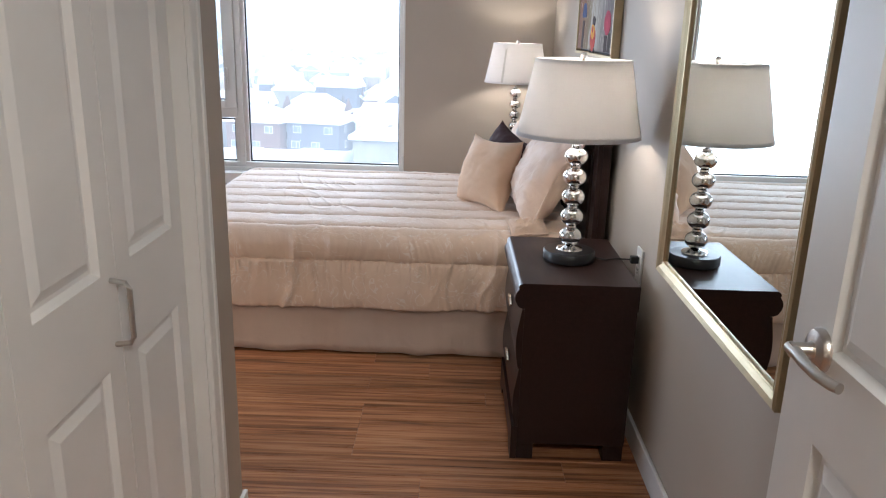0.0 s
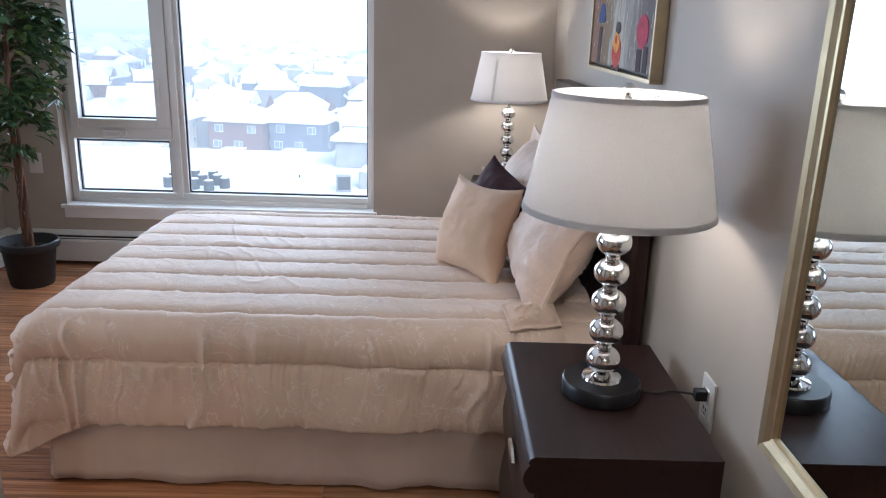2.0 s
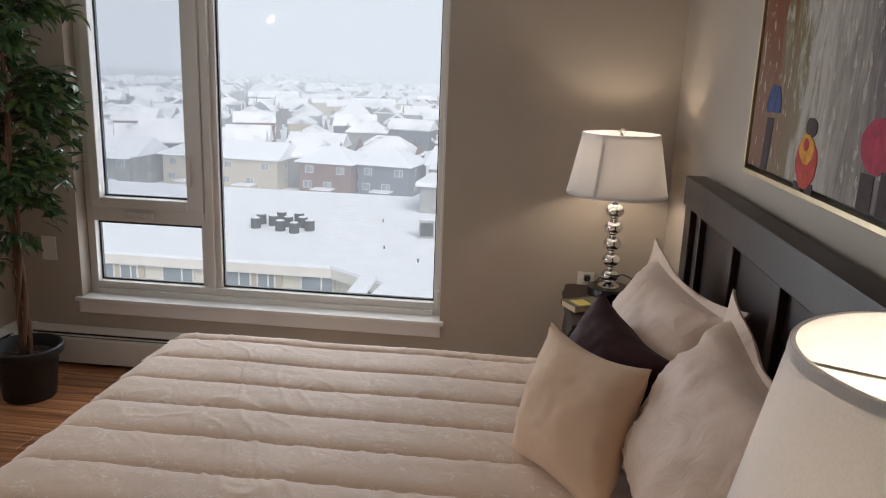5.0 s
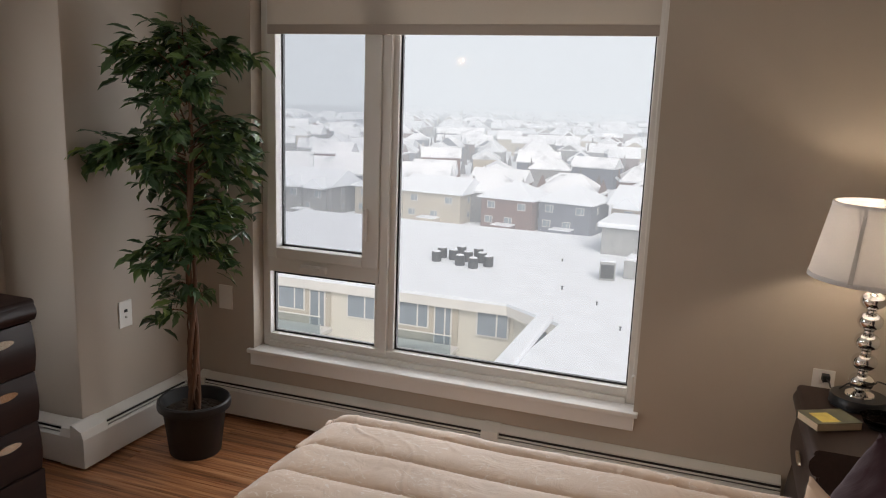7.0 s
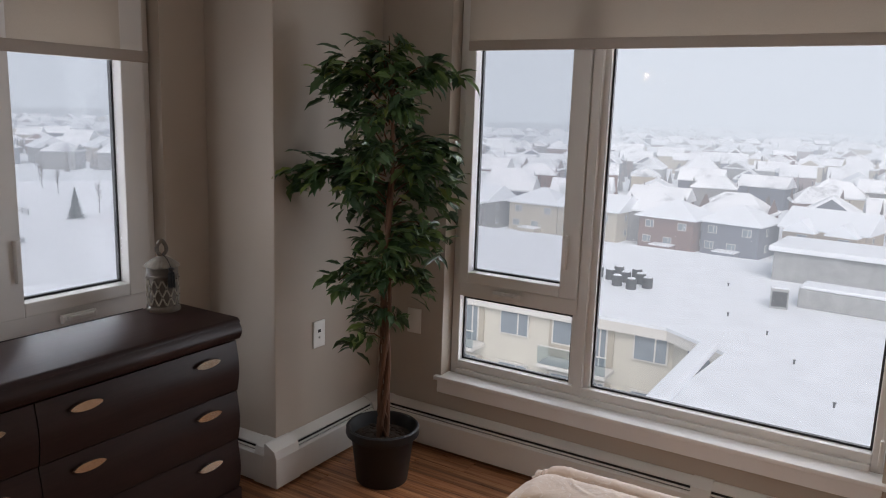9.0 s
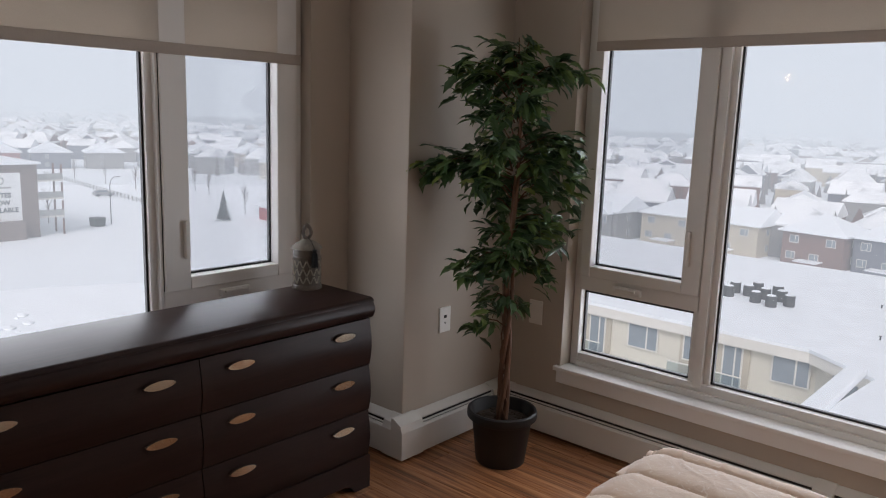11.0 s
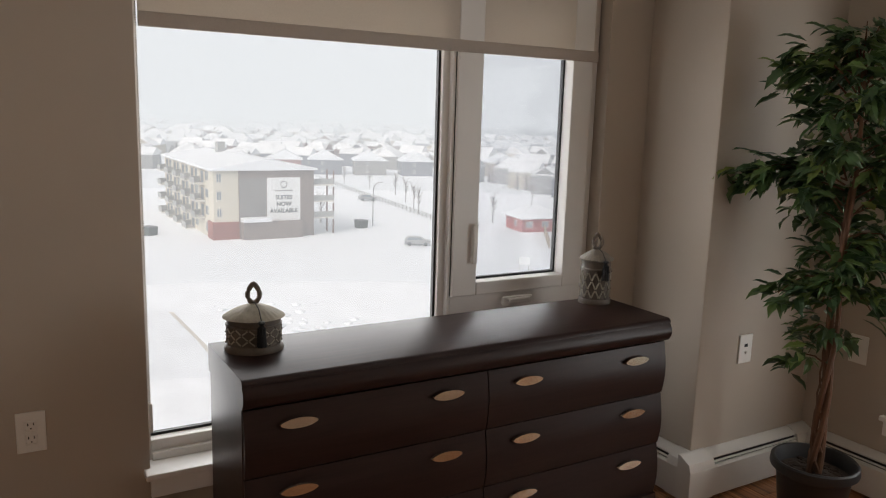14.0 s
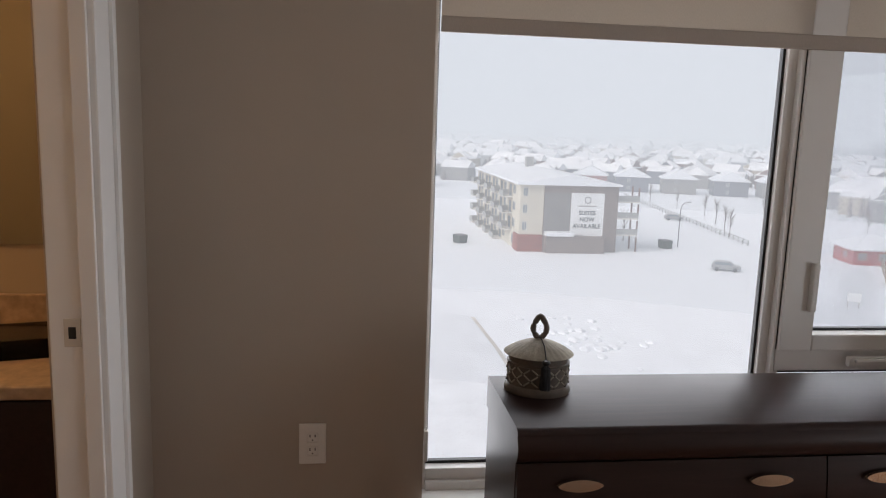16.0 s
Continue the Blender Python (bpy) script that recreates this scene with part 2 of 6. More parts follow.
M_SILVERGOLD = surface("silver_gilt_frame", (0.52, 0.43, 0.27), 0.34, 0.85, var=0.12, scale=18, grain=160, relief=0.15, stretch=(1, 1, 1))
M_GLASS = see_through("window_glass")
M_SCREEN = see_through("insect_screen_mesh", (0.915, 0.92, 0.93))
M_SHADE = translucent("lamp_linen", (0.80, 0.775, 0.760), 0.34)
M_SEAM = translucent("lamp_seam", (0.62, 0.60, 0.57), 0.10)
M_SHADETRIM = translucent("lamp_trim", (0.84, 0.83, 0.83), 0.55)
M_BLIND = translucent("blind_fabric", (0.66, 0.60, 0.53), 0.30, weave=700)
M_HEM = translucent("blind_hem", (0.50, 0.44, 0.385), 0.12, weave=700)
M_COMF = cloth("blush_comforter", (0.72, 0.555, 0.43), 0.58, True, 0.35, 0.42)
M_SKIRT = cloth("blush_bedskirt", (0.62, 0.50, 0.42), 0.8, False, 0.2, 0.35)
M_SHAM = cloth("blush_sham", (0.73, 0.55, 0.43), 0.55, False, 0.35, 0.9)
M_TAN = cloth("apricot_suede", (0.70, 0.50, 0.35), 0.85, False, 0.2, 0.12)
M_BROWN = cloth("plum_brown_satin", (0.042, 0.014, 0.019), 0.75, False, 0.05, 0.25)
M_SHEET = cloth("mattress_white", (0.74, 0.70, 0.66))
M_POT = surface("black_plastic_pot", (0.014, 0.014, 0.015), 0.5, var=0.25, scale=9, grain=90, relief=0.1)
M_SOIL = surface("bark_soil", (0.035, 0.022, 0.014), 0.95, var=0.5, scale=30, grain=120, relief=1.0)
M_TRUNK = surface("vine_trunk", (0.125, 0.058, 0.030), 0.8, var=0.35, scale=22, grain=120, relief=0.6, stretch=(1, 1, 0.25))
M_PLATE = surface("outlet_plastic", (0.74, 0.72, 0.68), 0.4, var=0.03, relief=0.0)
M_DARKHOLE = surface("socket_hole", (0.02, 0.018, 0.016), 0.7, var=0.1)
M_CORD = surface("black_cord", (0.012, 0.012, 0.012), 0.5, var=0.1)
M_JAR = surface("antiqued_resin", (0.30, 0.27, 0.215), 0.65, var=0.35, scale=35, grain=150, relief=0.5)
M_JARMID = surface("weathered_resin", (0.17, 0.145, 0.115), 0.6, var=0.35, scale=35, grain=150, relief=0.4)
M_JARDARK = surface("bronze_resin", (0.10, 0.078, 0.06), 0.5, var=0.35, scale=35, grain=150, relief=0.4)
M_TASSEL = surface("black_silk", (0.010, 0.010, 0.012), 0.55, var=0.3, scale=60, grain=300, relief=0.6, stretch=(1, 1, 0.1))
M_BOOK = surface("book_cover", (0.10, 0.10, 0.06), 0.4, var=0.5, scale=14)
M_YELLOW = surface("book_yellow", (0.62, 0.48, 0.10), 0.4, var=0.3, scale=25)
M_PAGES = surface("book_pages", (0.58, 0.46, 0.32), 0.9, var=0.1, stretch=(1, 1, 60))
M_SMOKE = see_through("smoked_glass", (0.45, 0.45, 0.46))
M_STONE = surface("speckled_laminate", (0.42, 0.30, 0.20), 0.35, var=0.35, scale=25, grain=140, relief=0.05)
M_BATHWALL = wall_paint("bath_wall_paint", (0.45, 0.36, 0.25))
M_CANVAS = painted_canvas("rainy_street_canvas")
M_PBLUE = surface("paint_blue", (0.05, 0.08, 0.20), 0.85, var=0.4, scale=30)
M_PRED = surface("paint_red", (0.50, 0.07, 0.05), 0.85, var=0.4, scale=30)
M_PYEL = surface("paint_yellow", (0.70, 0.32, 0.05), 0.85, var=0.4, scale=30)
M_PDARK = surface("paint_dark", (0.07, 0.05, 0.05), 0.85, var=0.4, scale=30)
M_PPINK = surface("paint_crimson", (0.42, 0.05, 0.09), 0.85, var=0.4, scale=30)


def leaf_green(name):
    m, nt, b = nodes_of(name)
    isl = nt.nodes.new("ShaderNodeNewGeometry")
    inf = nt.nodes.new("ShaderNodeObjectInfo")
    rnd = mathn(nt, "FRACT", mathn(nt, "ADD", isl.outputs["Random Per Island"], inf.outputs["Random"]))
    vein = noise_tex(nt, mapped(nt), 60.0)
    c = ramp(nt, rnd, [(0.0, (0.022, 0.052, 0.022)), (0.40, (0.045, 0.095, 0.030)), (0.72, (0.085, 0.150, 0.040)), (0.92, (0.13, 0.20, 0.05)), (1.0, (0.24, 0.30, 0.06))])
    nt.links.new(mixc(nt, 0.25, c, mixc(nt, vein, (0.02, 0.05, 0.02), (0.07, 0.13, 0.05))), b.inputs["Base Color"])
    b.inputs["Roughness"].default_value = 0.42
    return m


M_LEAF = leaf_green("silk_leaf")

# outdoors
M_SNOW = surface("snow", (0.79, 0.82, 0.86), 0.9, var=0.05, scale=0.35, grain=9.0, relief=0.25)
M_SNOWROOF = surface("roof_snow", (0.76, 0.79, 0.83), 0.9, var=0.06, scale=0.8, grain=7.0, relief=0.2)
M_CREAM = surface("cream_siding", (0.58, 0.55, 0.47), 0.8, var=0.06, scale=0.6, grain=20)
M_FASCIA = surface("pale_fascia", (0.62, 0.60, 0.56), 0.7, var=0.06, scale=0.6, grain=20)
M_TAUPE = surface("taupe_panel", (0.20, 0.165, 0.15), 0.8, var=0.1, scale=0.5, grain=12)
M_BRICK = surface("red_brown_cladding", (0.25, 0.07, 0.05), 0.8, var=0.15, scale=0.8, grain=14)
M_BARNRED = surface("barn_red_siding", (0.34, 0.05, 0.045), 0.8, var=0.12, scale=0.8, grain=14)
M_HBROWN = surface("house_brown_siding", (0.16, 0.085, 0.065), 0.8, var=0.12, scale=0.5, grain=10)
M_HBLUE = surface("house_slate_siding", (0.12, 0.13, 0.16), 0.8, var=0.12, scale=0.5, grain=10)
M_HTAN = surface("house_tan_siding", (0.34, 0.27, 0.19), 0.8, var=0.1, scale=0.5, grain=10)
M_HBEIGE = surface("house_beige_siding", (0.42, 0.37, 0.29), 0.8, var=0.1, scale=0.5, grain=10)
M_HGREY = surface("house_grey_siding", (0.20, 0.195, 0.19), 0.8, var=0.1, scale=0.5, grain=10)
M_WINDARK = surface("far_window_glass", (0.20, 0.235, 0.265), 0.12, var=0.2, scale=0.6)
M_RAIL = see_through("balcony_glass", (0.78, 0.84, 0.86))
M_UNIT = surface("rooftop_unit_grey", (0.33, 0.34, 0.34), 0.6, 0.0, var=0.2, scale=2.0)
M_UNITDK = surface("condenser_dark", (0.065, 0.07, 0.074), 0.6, var=0.25, scale=3.0)
M_SIGN = surface("banner_white", (0.74, 0.76, 0.77), 0.6, var=0.03, scale=0.4)
M_SIGNTXT = surface("banner_ink", (0.03, 0.045, 0.05), 0.6, var=0.05)
M_TWIG = surface("winter_twigs", (0.10, 0.075, 0.06), 0.9, var=0.2)
M_FIR = surface("spruce_needles", (0.025, 0.04, 0.03), 0.9, var=0.4, scale=3.0)
M_CAR = surface("car_silver", (0.30, 0.31, 0.32), 0.3, 0.3, var=0.05)


def thin_snow(name):
    """Roof snow worn thin: grey shingles show through in patches."""
    m, nt, b = nodes_of(name)
    n, fine = noise_tex(nt, mapped(nt), 0.16, 4.0), noise_tex(nt, mapped(nt), 1.1, 3.0)
    k = mathn(nt, "ADD", mathn(nt, "MULTIPLY", n, 0.7), mathn(nt, "MULTIPLY", fine, 0.3))
    nt.links.new(ramp(nt, k, [(0.34, (0.34, 0.355, 0.38)), (0.44, (0.70, 0.72, 0.75)), (0.55, (0.84, 0.855, 0.88))]), b.inputs["Base Color"])
    b.inputs["Roughness"].default_value = 0.9
    return m


M_THINSNOW = thin_snow("thin_roof_snow")


# ---- building helpers ----
def mesh_from(name, bm, smooth=False):
    me = bpy.data.meshes.new(name)
    bmesh.ops.recalc_face_normals(bm, faces=bm.faces[:])
    bm.to_mesh(me)
    bm.free()
    if smooth:
        me.polygons.foreach_set("use_smooth", [True] * len(me.polygons))
        me.set_sharp_from_angle(angle=radians(40))
    return me


def part(name, bm, material, parent=None, label="", smooth=False):
    me = bm if isinstance(bm, bpy.types.Mesh) else mesh_from(name, bm, smooth)
    if not me.materials:
        me.materials.append(material)
    ob = new(name, me)
    if parent is not None:
        ob.parent = parent
    if label:
        tagged(ob, label)
    return ob


def thing(name, label, category, at=(0, 0, 0), turn=0.0, group="", kind=""):
    ob = new(name)
    ob.empty_display_size = 0.1
    ob.matrix_world = pose(*at, 0, 0, turn)
    return tagged(ob, label, category, group, kind)


def box(x0, x1, y0, y1, z0, z1, bevel=0.0, seg=2, bm=None):
    own = bmesh.new()
    bmesh.ops.create_cube(own, size=1.0)
    for v in own.verts:
        v.co = Vector(((x0 + x1) / 2 + v.co.x * (x1 - x0), (y0 + y1) / 2 + v.co.y * (y1 - y0), (z0 + z1) / 2 + v.co.z * (z1 - z0)))
    if bevel:
        bmesh.ops.bevel(own, geom=own.edges[:], offset=bevel, segments=seg, affect="EDGES", profile=0.6)
    if bm is None:
        return own
    merge(bm, own)
    return bm


def merge(bm, other, m=None):
    tmp = bpy.data.meshes.new("tmp")
    other.to_mesh(tmp)
    other.free()
    if m is not None:
        tmp.transform(m)
    bm.from_mesh(tmp)
    bpy.data.meshes.remove(tmp)


def lathe(rows, seg=40, centre=(0, 0), sx=1.0, sy=1.0):
    """Turned body from (radius, z) rows."""
    bm = bmesh.new()
    rings = []
    for r, z in rows:
        if r < 1e-5:
            rings.append([bm.verts.new((centre[0], centre[1], z))])
        else:
            rings.append([bm.verts.new((centre[0] + sx * r * math.cos(2 * math.pi * k / seg), centre[1] + sy * r * math.sin(2 * math.pi * k / seg), z)) for k in range(seg)])
    for a, b in zip(rings, rings[1:]):
        for k in range(seg):
            j = (k + 1) % seg
            if len(a) == 1 and len(b) == 1:
                continue
            if len(a) == 1:
                bm.faces.new((a[0], b[k], b[j]))
            elif len(b) == 1:
                bm.faces.new((a[k], a[j], b[0]))
            else:
                bm.faces.new((a[k], a[j], b[j], b[k]))
    return bm


def tube(points, radius, seg=10, taper=1.0, closed=False):
    bm = bmesh.new()
    pts = [Vector(p) for p in points]
    rings = []
    n = len(pts)
    up = Vector((0, 0, 1))
    for i, p in enumerate(pts):
        if closed:
            d = (pts[(i + 1) % n] - pts[i - 1]).normalized()
        else:
            d = (pts[min(i + 1, n - 1)] - pts[max(i - 1, 0)]).normalized()
        a = d.cross(up if abs(d.z) < 0.95 else Vector((1, 0, 0))).normalized()
        b = d.cross(a)
        r = radius * (1 + (taper - 1) * i / max(1, n - 1))
        rings.append([bm.verts.new(p + r * (math.cos(2 * math.pi * k / seg) * a + math.sin(2 * math.pi * k / seg) * b)) for k in range(seg)])
    pairs = list(zip(rings, rings[1:])) + ([(rings[-1], rings[0])] if closed else [])
    for a, b in pairs:
        for k in range(seg):
            j = (k + 1) % seg
            bm.faces.new((a[k], a[j], b[j], b[k]))
    if not closed:
        bm.faces.new(rings[0][::-1])
        bm.faces.new(rings[-1])
    return bm


def prism(poly, h0, h1, axis="z"):
    """A polygon (a, b) pushed along an axis from h0 to h1."""
    bm = bmesh.new()
    put = {"z": lambda a, b, h: (a, b, h), "x": lambda a, b, h: (h, a, b), "y": lambda a, b, h: (a, h, b)}[axis]
    lo, hi = [bm.verts.new(put(a, b, h0)) for a, b in poly], [bm.verts.new(put(a, b, h1)) for a, b in poly]
    bm.faces.new(lo[::-1])
    bm.faces.new(hi)
    for k in range(len(poly)):
        j = (k + 1) % len(poly)
        bm.faces.new((lo[k], lo[j], hi[j], hi[k]))
    return bm


def structure(name, label, category="structure", at=(0, 0, 0)):
    return thing(name, label, category, at, kind="structure")


def solid(name, bm, mat, label, category, smooth=False, group=""):
    return tagged(part(name, bm, mat, None, "", smooth), label, category, group, "structure")


# ---- plan, metres ----
XE, XW, YN, YS, XC = 0.86, -2.90, 6.475, 2.848, -0.44
CEIL, HEAD = 2.62, 2.36
COLX, COLY = -2.498, 5.727
NX0, NX1, NSILL = -2.108, -0.202, 0.368
WY0, WY1, WSILL = 3.640, 5.497, 0.408

# ---- setting ----
floor = structure("floor", "tiger-striped brown laminate plank floor", "floor")
part("subfloor", box(-3.3, 1.3, -1.6, 6.62, -0.12, -0.006), M_GAP, floor)
ceiling = solid("ceiling", box(-3.4, 1.4, -1.7, 6.7, CEIL, CEIL + 0.12), M_CEIL, "plain white painted ceiling", "ceiling")


def wall_with_hole(name, label, axis, a0, a1, t0, t1, hole, mat=None, z1=CEIL):
    """A wall along an axis, with thickness t0..t1, and one opening (h0, h1, z0, z1) through it."""
    bm = bmesh.new()
    h0, h1, hz0, hz1 = hole

    def piece(p0, p1, z0, z1):
        if p1 - p0 < 1e-4 or z1 - z0 < 1e-4:
            return
        if axis == "x":
            box(p0, p1, t0, t1, z0, z1, bm=bm)
        else:
            box(t0, t1, p0, p1, z0, z1, bm=bm)
    piece(a0, h0, -0.005, z1)
    piece(h1, a1, -0.005, z1)
    piece(h0, h1, -0.005, hz0)
    piece(h0, h1, hz1, z1)
    bmesh.ops.remove_doubles(bm, verts=bm.verts[:], dist=0.0005)
    return solid(name, bm, mat or M_WALL, label, "wall")


wall_with_hole("wall_north", "taupe painted wall around a large window", "x", -3.14, XE + 0.15, YN, YN + 0.20, (NX0, NX1, NSILL - 0.02, HEAD))
wall_with_hole("wall_west", "taupe painted wall around a large window", "y", 2.72, YN, XW - 0.20, XW, (WY0, WY1, WSILL - 0.02, HEAD))
solid("wall_east", box(XE, XE + 0.15, 1.08, YN, -0.005, CEIL), M_WALL, "long taupe painted wall behind the bed", "wall")
solid("column_corner", box(XW, COLX, COLY, YN, -0.005, CEIL, 0.006), M_WALL, "boxed-in taupe corner column", "column")
wall_with_hole("wall_bath", "taupe painted wall with the bathroom doorway", "x", XW, XC - 0.12, YS - 0.105, YS, (-2.462, -1.66, -0.005, 2.06))
wall_with_hole("wall_closet", "taupe painted wall around the closet doors", "y", 1.20, YS, XC - 0.12, XC, (1.222, 2.61, -0.005, 2.06))
wall_with_hole("wall_entry", "taupe painted wall with the bedroom doorway", "x", XC - 0.12, XE, 1.08, 1.20, (-0.08, 0.74, -0.005, 2.06))
hallw = bmesh.new()
box(-1.15, -1.0, -1.5, 1.08, 0, CEIL, bm=hallw)
box(1.2, 1.35, -1.5, 1.08, 0, CEIL, bm=hallw)
box(-1.15, 1.35, -1.65, -1.5, 0, CEIL, bm=hallw)
box(-1.0, XC - 0.12, 1.08, 1.20, 0, CEIL, bm=hallw)
box(XE + 0.0, 1.2, 1.06, 1.08, 0, CEIL, bm=hallw)
solid("wall_hallway", hallw, M_WALL, "plain taupe walls of the hallway outside", "wall")
clos = bmesh.new()
box(-1.22, -1.12, 1.10, 2.72, 0, CEIL, bm=clos)
box(-1.12, XC - 0.12, 1.10, 1.20, 0, CEIL, bm=clos)
solid("wall_closet_inside", clos, M_WALL, "plain inner walls of the closet", "wall")
bath = bmesh.new()
box(-3.34, -3.22, 1.2, 2.72, 0, CEIL, bm=bath)
box(-3.34, -1.22, 1.08, 1.2, 0, CEIL, bm=bath)
box(-1.34, -1.22, 1.2, 2.72, 0, CEIL, bm=bath)
box(-3.22, XW - 0.2, 2.70, 2.72, 0, CEIL, bm=bath)
solid("wall_bathroom", bath, M_BATHWALL, "warm beige painted bathroom walls", "wall")


# ---- windows ----
def window_unit(name, along, depth, a0, a1, z0, z1, case0, case1, mull0, mull1, end, rail0, rail1, flip):
    """A white vinyl window: fixed light, casement over a small fixed light, mullion between.
    along: 'x' or 'y'; depth: plane of the glass; end: width of the fixed light's outer stile; flip: +1 where outdoors is the greater coordinate."""
    w = structure(name, "white vinyl window with casement and large fixed pane", "window")

    def slab(p0, p1, d0, d1, q0, q1, bev=0.004):
        d0, d1 = sorted((depth + flip * d0, depth + flip * d1))
        return box(p0, p1, d0, d1, q0, q1, bev) if along == "x" else box(d0, d1, p0, p1, q0, q1, bev)
    frame_in, frame_out = -0.045, 0.016
    fr = part("window_frame", bmesh.new(), M_VINYL, w)
    bm = bmesh.new()
    lo_a, hi_a = min(a0, a1), max(a0, a1)
    m0, m1 = min(mull0, mull1), max(mull0, mull1)
    c0, c1 = min(case0, case1), max(case0, case1)
    near = m1 < (lo_a + hi_a) / 2
    e0, e1 = (0.042, end) if near else (end, 0.042)
    for args in ((lo_a, lo_a + e0, z0, z1), (hi_a - e1, hi_a, z0, z1), (lo_a + e0, hi_a - e1, z0, z0 + 0.067), (lo_a + e0, hi_a - e1, z1 - 0.05, z1)):
        merge(bm, slab(args[0], args[1], frame_in, frame_out, args[2], args[3]))
    # stepped glazing bead along the lower rail
    merge(bm, slab(lo_a + e0, hi_a - e1, frame_in - 0.018, frame_in + 0.002, z0, z0 + 0.030))
    bm.to_mesh(fr.data)
    bm.free()
    bm = slab(m0 + 0.03, m1 - 0.03, frame_in - 0.004, frame_out, z0 + 0.045, z1 - 0.045)
    merge(bm, slab(m0, m1, -0.025, frame_out - 0.004, z0 + 0.048, z1 - 0.048))
    part("mullion", bm, M_VINYL, w)
    part("transom", slab(*((lo_a + 0.038, m0 + 0.028) if m1 < (lo_a + hi_a) / 2 else (m1 - 0.028, hi_a - 0.038)), frame_in - 0.002, frame_out - 0.002, rail0 + 0.01, rail1 - 0.05), M_VINYL, w)
    # casement sash
    s0, s1 = (lo_a + 0.036, m0 + 0.028) if near else (m1 - 0.028, hi_a - 0.036)
    sash = part("sash", bmesh.new(), M_VINYL, w)
    bm = bmesh.new()
    for q in ((s0, c0, rail1 - 0.055, z1 - 0.052), (c1, s1, rail1 - 0.055, z1 - 0.052), (c0 - 0.001, c1 + 0.001, rail1 - 0.055, rail1), (c0 - 0.001, c1 + 0.001, z1 - 0.11, z1 - 0.052)):
        merge(bm, slab(q[0], q[1], -0.062, 0.02, q[2], q[3], 0.006))
    bm.to_mesh(sash.data)
    bm.free()
    part("hinge_line", slab(s0 - 0.003, s0 + 0.001, -0.05, -0.03, rail1 - 0.05, z1 - 0.06, 0), M_GASKET, w)
    # black gaskets and panes
    f0, f1 = (m1, hi_a - e1) if near else (lo_a + e0, m0)
    l0, l1 = (lo_a + 0.042, m0) if near else (m1, hi_a - 0.042)
    panes = (("pane", f0, f1, z0 + 0.067, z1 - 0.05, 0.0), ("pane", c0, c1, rail1, z1 - 0.11, 0.0), ("pane", l0, l1, z0 + 0.067, rail0, 0.0))
    for nm, p0, p1, q0, q1, d in panes:
        g = bmesh.new()
        t = 0.009
        for a in ((p0 - 0.002, p0 + t, q0 - 0.002, q1 + 0.002), (p1 - t, p1 + 0.002, q0 - 0.002, q1 + 0.002), (p0 + t, p1 - t, q0 - 0.002, q0 + t), (p0 + t, p1 - t, q1 - t, q1 + 0.002)):
            merge(g, slab(a[0], a[1], d - 0.006, d + 0.012, a[2], a[3], 0))
        part("gasket", g, M_GASKET, w, "thin black rubber gasket")
        pn = part(nm, slab(p0 + 0.003, p1 - 0.003, d + 0.0, d + 0.005, q0 + 0.003, q1 - 0.003, 0), M_GLASS, w)
        pn.visible_shadow = False
    # insect screen inside the casement
    scr = part("insect_screen", slab(c0 + 0.002, c1 - 0.002, -0.020, -0.019, rail1 + 0.002, z1 - 0.112, 0), M_SCREEN, w, "fine grey insect screen")
    scr.visible_shadow = False
    # crank and latch
    cm = (c0 + c1) / 2 - 0.02
    crank = part("crank", slab(cm - 0.075, cm + 0.075, -0.085, -0.06, rail1 - 0.105, rail1 - 0.07, 0.010), M_VINYL, w)
    part("crank_handle", slab(cm - 0.06, cm + 0.05, -0.10, -0.085, rail1 - 0.088, rail1 - 0.074, 0.006), M_VINYL, crank)
    lk = c1 + 0.022 if m1 < (lo_a + hi_a) / 2 else c0 - 0.022
    part("latch", slab(lk - 0.010, lk + 0.010, -0.085, -0.06, rail1 + 0.08, rail1 + 0.24, 0.006), M_VINYL, w)
    return w


window_unit("window_1", "x", 6.607, NX0 + 0.002, NX1 - 0.002, NSILL, HEAD - 0.002, -2.017, -1.541, -1.483, -1.380, 0.042, 0.757, 0.894, 1)
window_unit("window_2", "y", -3.015, WY0 + 0.002, WY1 - 0.002, WSILL, HEAD - 0.002, 4.912, 5.353, 4.752, 4.826, 0.014, 0.777, 0.913, -1)


def window_sill(name, along, w0, w1, nose, back, top):
    s = structure(name, "white painted window sill with apron below", "window sill")
    if along == "x":
        board, apron = box(w0, w1, nose, back, top - 0.022, top, 0.005), box(w0 + 0.015, w1 - 0.015, nose + 0.012, nose + 0.030, top - 0.085, top - 0.020, 0.004)
    else:
        board, apron = box(back, nose, w0, w1, top - 0.022, top, 0.005), box(nose - 0.030, nose - 0.012, w0 + 0.015, w1 - 0.015, top - 0.085, top - 0.020, 0.004)
    part("board", board, M_WHITE, s)
    part("apron", apron, M_WHITE, s)
    return s


window_sill("sill_north", "x", NX0 - 0.03, NX1 + 0.02, YN - 0.026, 6.558, NSILL + 0.002)
window_sill("sill_west", "y", WY0 - 0.02, WY1 + 0.02, XW + 0.055, -2.966, WSILL + 0.002)


